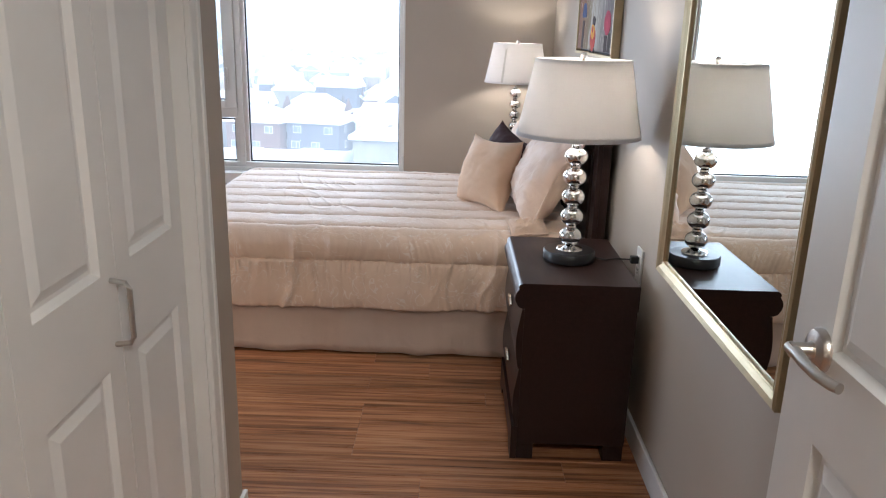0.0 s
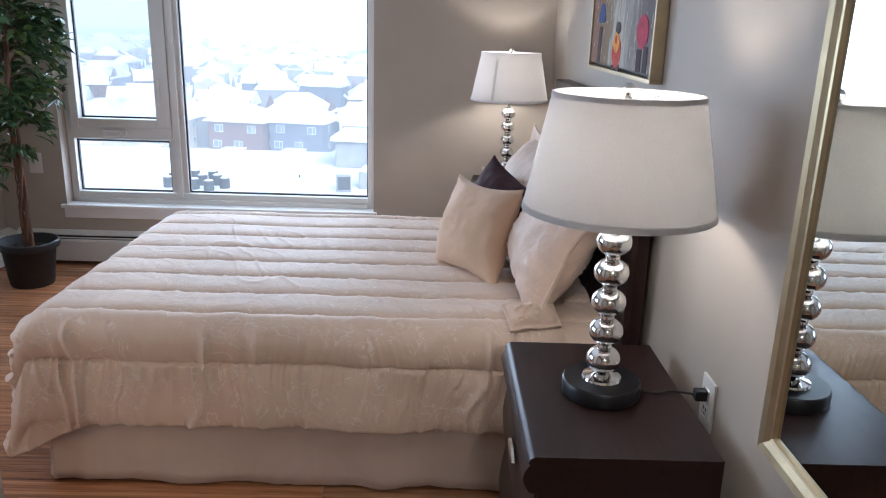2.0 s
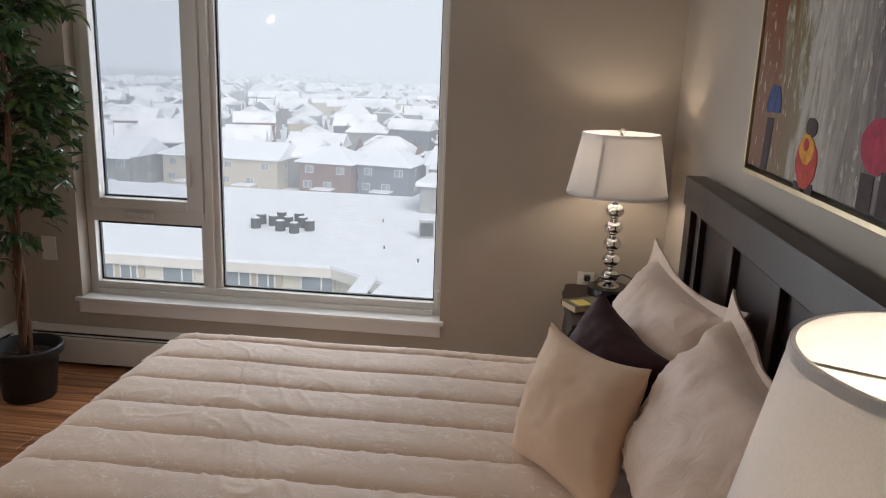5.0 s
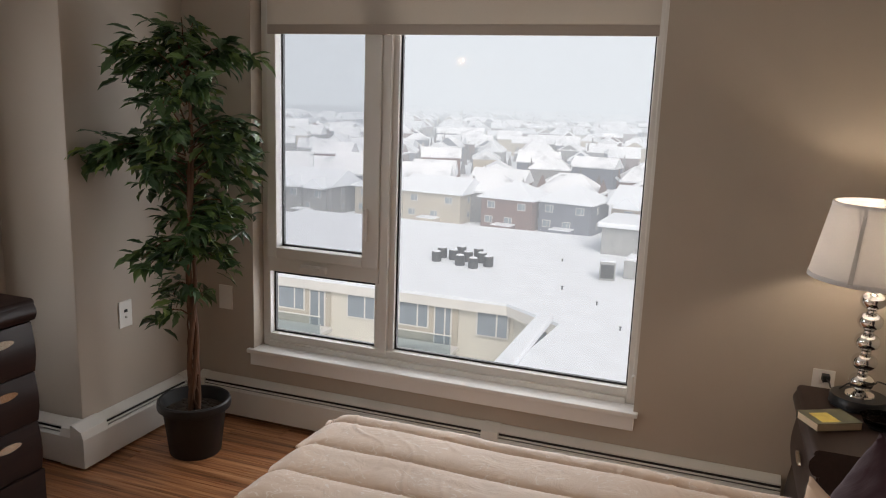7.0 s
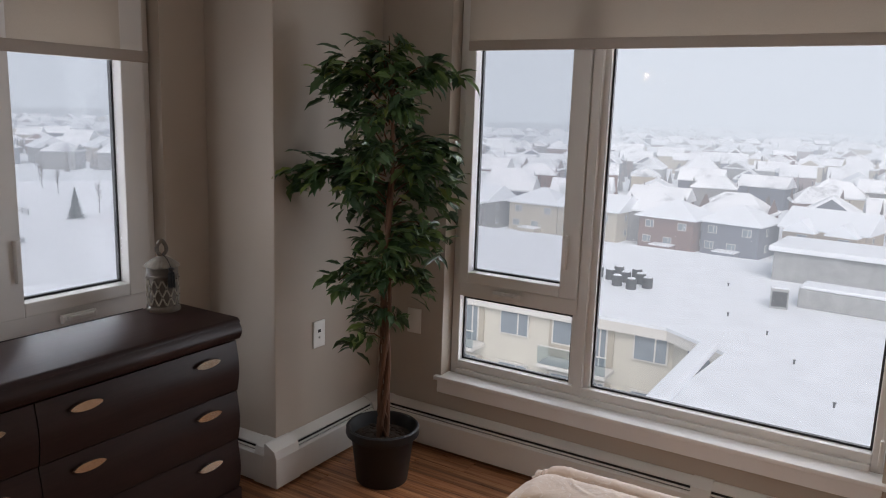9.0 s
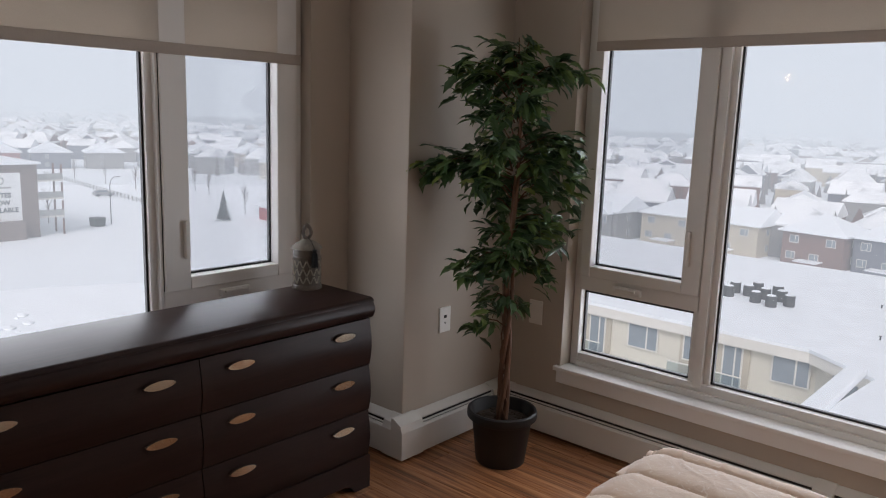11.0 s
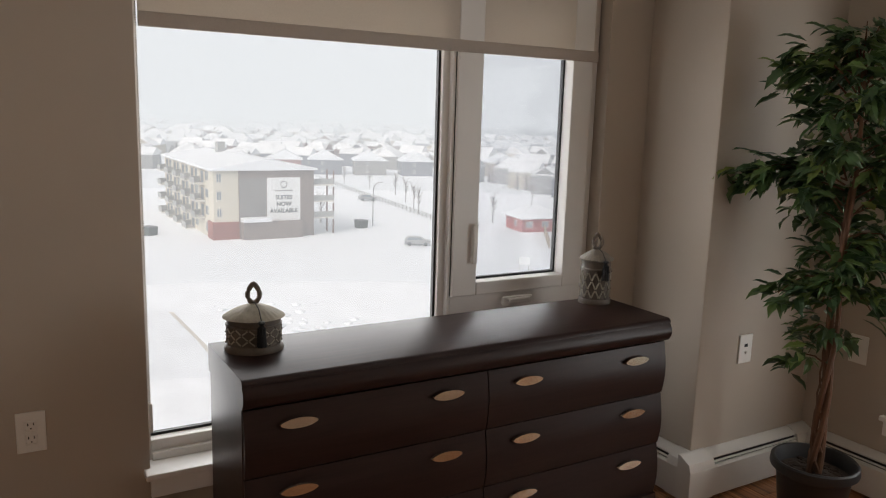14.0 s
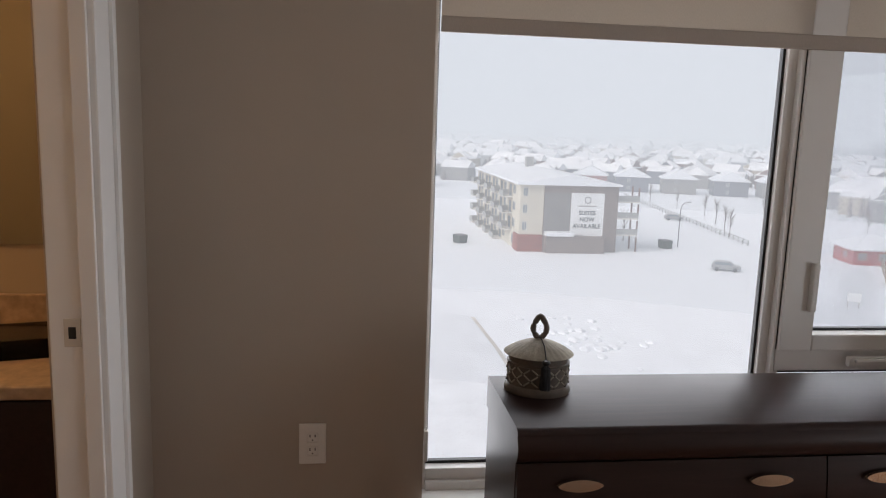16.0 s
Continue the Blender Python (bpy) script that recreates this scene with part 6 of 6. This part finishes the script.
def far_suburb():
    """Rows upon rows of small snowy houses, too far to count."""
    rng = random.Random(5)
    walls = {k: ([], []) for k in range(4)}
    roofs = ([], [])
    trees = ([], [])

    def put(store, vs, fs):
        o = len(store[0])
        store[0].extend(vs)
        store[1].extend([tuple(o + i for i in f) for f in fs])
    for band in range(44):
        rr = 156 + (band // 2) * 50.0 + (17 if band % 2 else 0)
        nh = int(rr * radians(150) / 14.8)
        for k in range(nh):
            a = radians(58) + radians(150) * (k + 0.5) / nh + rng.gauss(0, 0.006)
            r = rr + rng.gauss(0, 2.2) + 13 * math.sin(a * 13 + (band // 2) * 1.7)
            x, y = r * math.cos(a), r * math.sin(a)
            if (y < -40 and r < 330) or rng.random() < 0.07:
                continue
            if x < -95 and y < 92 and x > -232:
                continue
            if -282 < x < -228 and -5 < y < 180:
                continue
            if x < -105 and y < 138 and x > -222 and y > 40:
                continue
            w, d, h = rng.uniform(9.0, 12.0), rng.uniform(7.5, 9.5), rng.choice((3.4, 5.4, 5.6, 5.8))
            rise = d * rng.uniform(0.26, 0.40)
            t = math.atan2(-x, y) * 0.7 + rng.choice((0, 0, 1.57)) + rng.gauss(0, 0.12)
            c, s = math.cos(t), math.sin(t)

            def tr(p):
                return (x + c * p[0] - s * p[1], y + s * p[0] + c * p[1], land(x, y) - 0.4 + p[2])
            a2, b2 = w / 2, d / 2
            put(walls[rng.randrange(4)], [tr(p) for p in ((-a2, -b2, 0), (a2, -b2, 0), (a2, b2, 0), (-a2, b2, 0), (-a2, -b2, h), (a2, -b2, h), (a2, b2, h), (-a2, b2, h), (-a2, 0, h + rise), (a2, 0, h + rise))],
                [(0, 1, 5, 4), (2, 3, 7, 6), (1, 2, 6, 9, 5), (3, 0, 4, 8, 7)])
            e = 0.3
            q = a2 + e if rng.random() < 0.5 else max(0.5, a2 - b2 * 0.8)
            put(roofs, [tr(p) for p in ((-a2 - e, -b2 - e, h), (a2 + e, -b2 - e, h), (a2 + e, b2 + e, h), (-a2 - e, b2 + e, h), (-q, 0, h + rise + 0.35), (q, 0, h + rise + 0.35), (-a2 - e, -b2 - e, h + 0.3), (a2 + e, -b2 - e, h + 0.3), (a2 + e, b2 + e, h + 0.3), (-a2 - e, b2 + e, h + 0.3))],
                [(6, 7, 5, 4), (8, 9, 4, 5), (7, 8, 5), (9, 6, 4), (0, 1, 7, 6), (1, 2, 8, 7), (2, 3, 9, 8), (3, 0, 6, 9)])
            for _ in range(rng.choice((2, 3, 5, 7)) if r < 700 else 2):
                tx, ty, th = x + rng.uniform(-11, 11), y + rng.uniform(-11, 11), rng.uniform(4, 8)
                g = land(tx, ty) - 0.3
                vs = [(tx - 0.9, ty, g), (tx + 0.9, ty, g), (tx, ty + 0.9, g), (tx, ty - 0.9, g), (tx, ty, g + th)]
                put(trees, vs, [(0, 2, 4), (2, 1, 4), (1, 3, 4), (3, 0, 4)])
    top = thing("far_suburb", "distant rows of snow-roofed suburban houses", "houses", kind="stuff")

    def link(name, store, mat):
        me = bpy.data.meshes.new(name)
        me.from_pydata(store[0], [], store[1])
        me.materials.append(mat)
        ob = new(name, me)
        ob.parent = top
    for k, m in zip(range(4), (M_HGREY, M_HBROWN, M_HBLUE, M_HBEIGE)):
        link("far_walls", walls[k], m)
    link("far_roofs", roofs, M_THINSNOW)
    link("far_trees", trees, M_TWIG)


far_suburb()

# neighbouring wing with a flat snowy roof
RZ = -8.5
wing = thing("apartment_wing", "cream apartment wing with flat snow-covered roof", "building")
plan = [(-34, 40.16), (-9.2, 40.2), (-6.2, 37.9), (-6.9, 30.0), (-7.2, 7.2), (45, 7.2), (45, 62), (-34, 62)]
part("wall", prism(plan, GROUND, RZ - 0.62), M_CREAM, wing)


def grow(poly, d):
    c = Vector((-5, 48))
    return [tuple(Vector(p) + (Vector(p) - c).normalized() * d) for p in poly]


part("fascia", prism(grow(plan, 0.55), RZ - 0.62, RZ - 0.10), M_FASCIA, wing)
part("roof", prism(grow(plan, 0.60), RZ - 0.10, RZ + 0.06), M_SNOWROOF, wing, "deep snow on the flat roof")
part("parapet", box(-7.35, -6.6, 29.0, 37.5, RZ + 0.06, RZ + 0.42, 0.1), M_SNOWROOF, wing)
for st in range(4):
    zb = RZ - 2.12 - 2.95 * st
    for k in range(3):
        x0 = -10.3 - 7.6 * k
        add_window(wing, x0, 40.12, zb + 0.20, 1.6, 1.2, "s")
        dx = x0 - 2.75
        add_window(wing, dx, 40.12, zb - 0.62, 0.85, 2.0, "s")
        add_window(wing, dx - 1.7, 40.12, zb + 0.20, 1.6, 1.2, "s")
        bal = part("balcony", box(dx - 2.7, dx + 1.0, 38.55, 40.02, zb - 0.80, zb - 0.62), M_FASCIA, wing)
        part("glass_rail", box(dx - 2.7, dx + 1.0, 38.57, 38.60, zb - 0.60, zb + 0.35), M_RAIL, bal)
        part("rail_cap", box(dx - 2.72, dx + 1.02, 38.55, 38.62, zb + 0.352, zb + 0.40), M_FASCIA, bal)
        part("bay_panel", box(dx - 2.75, dx + 0.85, 40.095, 40.158, zb - 0.60, zb + 1.48), M_HBEIGE, wing, "beige recessed bay panel")
ang = math.degrees(math.atan2(37.9 - 40.3, -6.2 + 9.2))
wch = bmesh.new()
merge(wch, box(-0.75, 0.75, -0.08, 0.03, RZ - 1.75, RZ - 0.55), Matrix.Translation((-7.7, 39.06, 0)) @ Matrix.Rotation(radians(ang), 4, "Z"))
part("corner_window", wch, M_WINDARK, wing)

cond = thing("condenser_unit", "dark round condenser unit on the snowy roof", "air conditioner", (-14.6, 47.2, RZ + 0.06), 0, "rooftop condensers")
part("casing", lathe([(0, 0), (0.31, 0), (0.31, 0.60), (0.28, 0.63), (0, 0.63)], 20), M_UNITDK, cond)
part("snow_cap", lathe([(0, 0.631), (0.26, 0.631), (0.21, 0.675), (0, 0.69)], 16), M_SNOWROOF, cond)
for x, y in ((-16.3, 47.6), (-15.5, 48.6), (-14.5, 48.5), (-13.6, 46.8), (-13.6, 48.6), (-16.4, 48.9), (-12.9, 47.7), (-15.4, 49.9), (-14.2, 49.8)):
    copy_thing(cond, pose(x, y, RZ + 0.06))
hv = thing("rooftop_unit", "grey rooftop air handler with fan grille", "air conditioner", (-5.6, 47.8, RZ + 0.06), 8)
part("casing", box(-0.46, 0.46, -0.45, 0.45, 0, 1.10, 0.05), M_UNIT, hv)
part("grille", box(-0.38, 0.38, -0.475, -0.451, 0.14, 0.96), M_UNITDK, hv)
part("snow_cap", box(-0.44, 0.44, -0.43, 0.43, 1.101, 1.20, 0.05), M_SNOWROOF, hv)
du = thing("rooftop_duct", "long grey rooftop duct box half buried in snow", "duct", (-1.9, 49.2, RZ + 0.06), -4)
part("casing", box(-2.8, 2.9, -0.9, 0.9, 0, 1.05, 0.05), M_UNIT, du)
part("snow_cap", box(-2.75, 2.85, -0.85, 0.85, 1.051, 1.25, 0.08), M_SNOWROOF, du)
pent = thing("roof_penthouse", "low grey stair penthouse on the flat roof", "penthouse", (2.5, 57.5, RZ + 0.06), -4)
part("wall", box(-9.5, 10, -2.6, 2.4, 0, 1.9), M_UNIT, pent)
part("roof", box(-9.8, 10.2, -2.9, 2.6, 1.9, 2.25, 0.08), M_SNOWROOF, pent)
vent = thing("roof_vent", "small dark roof vent pipe in the snow", "vent", (-7.5, 44.0, RZ + 0.06), 0, "roof vents")
part("pipe", lathe([(0, 0), (0.04, 0), (0.04, 0.15), (0.065, 0.16), (0.065, 0.19), (0, 0.20)], 12), M_UNITDK, vent)
for x, y in ((-3.5, 37.5), (-1.6, 33.0), (-9.0, 51.5), (-5.2, 41.5)):
    copy_thing(vent, pose(x, y, RZ + 0.06))
low = thing("lower_roof", "snow-covered lower roof of the same building", "roof")
part("slab", prism([(-40.2, -20), (-40.2, 7.4), (-38.9, 9.8), (-33.2, 10.0), (-20, 10.0), (-20, -20)], GROUND, RZ), M_CREAM, low)
part("flashing", prism([(-40.7, -20), (-40.7, 7.6), (-39.2, 10.3), (-33.2, 10.5), (-19.8, 10.5), (-19.8, -20)], RZ - 0.3, RZ + 0.02), M_FASCIA, low)
part("snow", prism([(-40.4, -20), (-40.4, 7.5), (-39.0, 10.0), (-33.2, 10.2), (-19.9, 10.2), (-19.9, -20)], RZ, RZ + 0.15), M_SNOWROOF, low)

# apartment block with the banner
apt = thing("apartment_block", "four-storey apartment block with a banner on its end", "building")
AX, AY0, AY1 = -129.0, 33.6, 51.0
part("wall", box(-172, AX, AY0, AY1, GROUND, -8.3), M_CREAM, apt)
part("cladding_base", box(AX - 3.5, AX + 0.25, AY0 - 0.25, AY0 + 4.2, GROUND, GROUND + 3.0), M_BRICK, apt)
part("cladding", box(AX - 0.5, AX + 0.22, AY0 + 4.2, AY1 + 0.2, GROUND, -8.35), M_TAUPE, apt, "taupe panel cladding")
part("cladding_band", box(AX + 0.221, AX + 0.30, AY0 + 4.3, AY0 + 8.9, GROUND + 3.1, -9.6), M_HGREY, apt)
rf = bmesh.new()
merge(rf, hip_roof(43, AY1 - AY0, -8.3, 1.5, 0.7, True, 0.35), Matrix.Translation((-150.5, (AY0 + AY1) / 2, 0)))
part("roof", rf, M_SNOWROOF, apt, "snow-covered pitched roof")
part("gable_end", prism([(AY0 + 0.2, -8.3), (AY1 - 0.2, -8.3), ((AY0 + AY1) / 2, -6.75)], AX - 0.4, AX + 0.2, "x"), M_TAUPE, apt)
part("canopy", box(AX + 0.2, AX + 2.2, AY0 + 4.4, AY0 + 9.4, GROUND + 3.0, GROUND + 3.7, 0.1), M_SNOWROOF, apt)
part("entrance", box(AX + 0.2, AX + 1.8, AY0 + 4.5, AY0 + 15.0, GROUND, GROUND + 2.9), M_TAUPE, apt)
part("chimney", box(-158, -156, 41, 42.5, -7.5, -4.6), M_UNIT, apt)
for st in range(4):
    zb = GROUND + 0.9 + 2.95 * st
    for k in range(5):
        x0 = -133.5 - 8.0 * k
        add_window(apt, x0, AY0, zb, 1.8, 1.5, "s")
        if st or k:
            b = part("balcony", box(x0 - 5.2, x0 - 1.6, AY0 - 1.8, AY0, zb - 0.9, zb - 0.7), M_FASCIA, apt)
            part("rail", box(x0 - 5.2, x0 - 1.6, AY0 - 1.82, AY0 - 1.76, zb - 0.7, zb + 0.3), M_UNIT, b)
            part("side_screen", box(x0 - 5.28, x0 - 5.2, AY0 - 1.8, AY0, zb - 0.7, zb + 0.3), M_UNIT, b)
            part("bay_panel", box(x0 - 5.3, x0 - 1.3, AY0 - 0.03, AY0 + 0.01, zb - 0.7, zb + 1.9), M_HBEIGE, apt, "beige balcony bay panel")
            part("glass_door", box(x0 - 4.4, x0 - 2.4, AY0 - 0.06, AY0 + 0.02, zb - 0.7, zb + 1.4), M_WINDARK, apt)
    add_window(apt, AX, AY0 + 0.9, zb, 0.7, 1.4, "e")
    if st:
        b = part("balcony", box(AX - 4.0, AX - 0.5, AY1 + 0.2, AY1 + 4.4, zb - 0.95, zb - 0.7), M_FASCIA, apt)
        part("rail", box(AX - 0.56, AX - 0.5, AY1 + 0.2, AY1 + 4.4, zb - 0.7, zb + 0.3), M_UNIT, b)
    for xo in (-0.7, -3.9):
        for yo in (4.3,):
            part("post", box(AX + xo - 0.12, AX + xo + 0.12, AY1 + yo - 0.12, AY1 + yo + 0.12, GROUND + 2.95 * st, GROUND + 2.95 * (st + 1) - 0.3), M_HBROWN, apt)
BW, BH, BZ = 6.0, 7.9, GROUND + 6.5
banner = thing("banner", "white banner reading suites now available", "sign", (AX + 0.24, 45.65, BZ))
part("sheet", box(0.0, 0.05, -BW / 2, BW / 2, -BH / 2, BH / 2), M_SIGN, banner)


def wording(text, y, z, size, parent):
    cu = bpy.data.curves.new("wording", "FONT")
    cu.body, cu.size, cu.align_x, cu.extrude = text, size, "CENTER", 0.01
    cu.offset = 0.03 * size
    cu.materials.append(M_SIGNTXT)
    ob = new("wording", cu)
    ob.parent = parent
    ob.matrix_local = Matrix.Translation((0.07, y, z)) @ Matrix.Rotation(radians(90), 4, "Z") @ Matrix.Rotation(radians(90), 4, "X")
    return ob


wording("SUITES", 0, 0.15, 1.02, banner)
wording("NOW", 0, -1.02, 1.02, banner)
wording("AVAILABLE", 0, -2.2, 1.02, banner)
part("emblem", tube([(0.07, 0.55 * math.cos(2 * math.pi * k / 20), 2.75 + 0.55 * math.sin(2 * math.pi * k / 20)) for k in range(20)], 0.06, 6, closed=True), M_SIGNTXT, banner)
part("caption_bar", box(0.05, 0.07, -1.6, 1.6, 1.55, 1.80), M_UNIT, banner)
part("caption_bar", box(0.05, 0.07, -2.6, -0.6, -3.55, -3.40), M_UNIT, banner)


def bare_tree(at, h, seed):
    rng = random.Random(seed)
    t = thing("bare_tree", "bare winter street tree in the snow", "tree", at, 0, "bare street trees")
    bm = tube([(0, 0, 0), (0.05, 0, h * 0.4), (0, 0.05, h * 0.75)], 0.09, 6, 0.4)
    part("trunk", bm, M_TWIG, t)
    cr_ = bmesh.new()
    for _ in range(34):
        z = h * rng.uniform(0.3, 0.75)
        a, l = rng.uniform(0, 6.28), h * rng.uniform(0.18, 0.34)
        d = Vector((math.cos(a) * 0.55, math.sin(a) * 0.55, 1)).normalized()
        merge(cr_, tube([(0, 0, z), tuple(Vector((0, 0, z)) + d * l)], 0.035, 4, 0.3))
    part("crown", cr_, M_TWIG, t)
    return t


bt = bare_tree((-188, 97, GROUND), 6.5, 3)
for k, (x, y) in enumerate(((-205, 97), (-222, 96), (-172, 92), (-160, 88), (-150, 84), (-178, 108), (-196, 118), (-165, 104), (-150, 57), (-143, 58), (-156, 120), (-132, 92))):
    copy_thing(bt, pose(x, y, GROUND, 0, 0, 47 * k))
fir = thing("spruce_tree", "dark spruce beside the red house", "tree", (-128, 84.5, GROUND))
part("trunk", tube([(0, 0, 0), (0, 0, 5.5)], 0.15, 6, 0.3), M_TWIG, fir)
fb = bmesh.new()
_r2 = random.Random(4)
for k in range(240):
    z = 0.5 + 5.2 * (k / 240)
    a, l = k * 2.399, (1.9 - 0.33 * z) * _r2.uniform(0.7, 1.1)
    merge(fb, tube([(0, 0, z), (l * math.cos(a), l * math.sin(a), z - 0.35 * l)], 0.16, 4, 0.15))
part("crown", fb, M_FIR, fir)
copy_thing(fir, pose(-139, 118, GROUND, 0, 0, 70))

lampost = thing("street_lamp", "tall curved grey street lamp", "street lamp", (-135.6, 66.0, GROUND))
part("pole", tube([(0, 0, 0), (0, 0, 7.0), (-0.3, 0.4, 8.0), (-0.9, 1.2, 8.4), (-1.4, 2.0, 8.45)], 0.09, 8, 0.6), M_UNITDK, lampost)
part("lamp_head", box(-1.65, -1.15, 1.8, 2.6, 8.38, 8.52, 0.04), M_UNIT, lampost)
fence = thing("field_fence", "long low rail fence across the snow", "fence")
fm = bmesh.new()
p0, p1 = Vector((-238, 94, GROUND)), Vector((-138, 81.5, GROUND))
for k in range(41):
    p = p0.lerp(p1, k / 40)
    box(p.x - 0.07, p.x + 0.07, p.y - 0.07, p.y + 0.07, GROUND, GROUND + 1.2, bm=fm)
part("post", fm, M_UNIT, fence)
fr_ = bmesh.new()
for z in (0.45, 0.75, 1.08):
    merge(fr_, tube([tuple(p0 + Vector((0, 0, z))), tuple(p1 + Vector((0, 0, z)))], 0.06, 5))
part("rail", fr_, M_UNIT, fence)
bf = thing("board_fence", "weathered board fence round the red house", "fence", (-112.5, 91, GROUND), 55)
part("board", box(-0.08, 0.08, -13, 13, 0, 1.5), M_HTAN, bf)
bin1 = thing("skip_bin", "dark green waste bin in the snow", "bin", (-134.5, 63.0, GROUND), 10, "waste bins")
part("tub", prism([(-0.9, 0), (0.9, 0), (1.1, 1.4), (-1.1, 1.4)], -0.9, 0.9, "y"), M_FIR, bin1)
part("lid", box(-1.1, 1.1, -0.95, 0.95, 1.401, 1.55, 0.05), M_UNITDK, bin1)
copy_thing(bin1, pose(-138, 24.7, GROUND, 0, 0, 30))
car = thing("parked_car", "snow-dusted silver car on the white lot", "car", (-112.6, 63.7, GROUND), 62)
part("body", prism([(-2.2, 0.35), (2.2, 0.35), (2.25, 0.85), (1.2, 1.0), (0.6, 1.5), (-1.5, 1.5), (-2.15, 1.0)], -0.88, 0.88, "y"), M_CAR, car)
part("side_glass", prism([(-1.9, 1.02), (1.0, 1.02), (0.5, 1.44), (-1.4, 1.44)], -0.89, 0.89, "y"), M_WINDARK, car)
for sx in (-1.35, 1.4):
    for sy in (-0.80, 0.80):
        wb = bmesh.new()
        merge(wb, lathe([(0, -0.1), (0.33, -0.1), (0.33, 0.1), (0, 0.1)], 18), Matrix.Translation((sx, sy, 0.33)) @ Matrix.Rotation(radians(90), 4, "X"))
        part("wheel", wb, M_UNITDK, car)
copy_thing(car, pose(-178, 84, GROUND, 0, 0, 80))
sgn = thing("site_sign", "pale site notice board on posts", "sign", (-88.1, 68.3, GROUND), 60)
part("board", box(-0.8, 0.8, -0.05, 0.05, 0.8, 1.9), M_SIGN, sgn)
for sx in (-0.65, 0.65):
    part("post", box(sx - 0.05, sx + 0.05, 0.051, 0.15, 0, 2.0), M_HTAN, sgn)
heap = thing("snow_heap", "churned snow heap with dark clods", "snow heap", (-76, 27, GROUND))
hm = bmesh.new()
_r3 = random.Random(9)
for _ in range(46):
    s = bmesh.new()
    bmesh.ops.create_icosphere(s, subdivisions=1, radius=_r3.uniform(0.15, 0.6))
    merge(hm, s, Matrix.Translation((_r3.gauss(0, 4.5), _r3.gauss(0, 4.0), 0)) @ Matrix.Diagonal((1.6, 1.2, 0.5, 1)))
part("clods", hm, M_SNOWROOF, heap)


# ---- floor boards ----
def board_mesh(length, width):
    bm = bmesh.new()
    c, h = 0.0012, 0.006
    bot = [bm.verts.new(p) for p in ((0, 0, -h), (length, 0, -h), (length, width, -h), (0, width, -h))]
    mid = [bm.verts.new(p) for p in ((0, 0, -c), (length, 0, -c), (length, width, -c), (0, width, -c))]
    top = [bm.verts.new(p) for p in ((c, c, 0), (length - c, c, 0), (length - c, width - c, 0), (c, width - c, 0))]
    bm.faces.new(top)
    for a, b in ((bot, mid), (mid, top)):
        for k in range(4):
            j = (k + 1) % 4
            bm.faces.new((a[k], a[j], b[j], b[k]))
    me = mesh_from("plank", bm)
    me.materials.append(M_PLANK)
    return me


def lay_boards(x0, x1, y0, y1, rng, width=0.128, length=1.22):
    cut = {}
    y = y0
    while y < y1 - 0.01:
        w = round(min(width, y1 - y), 3)
        x = x0
        first = True
        while x < x1 - 0.02:
            step = length * rng.choice((0.25, 0.45, 0.65, 0.85)) if first else length
            ln = round(min(step, x1 - x), 2)
            key = (ln, w)
            if key not in cut:
                cut[key] = board_mesh(ln - 0.0006, w - 0.0006)
            p = new("plank", cut[key])
            p.parent = floor
            p.location = (x, y, 0)
            x += ln
            first = False
        y += width


_rng = random.Random(7)
lay_boards(XW, XE, 2.84, YN, _rng)
lay_boards(XC, XE, 1.20, 2.84, _rng)
lay_boards(-1.0, 1.2, -0.3, 1.08, _rng)
lay_boards(-3.22, -1.34, 1.2, 2.72, _rng)
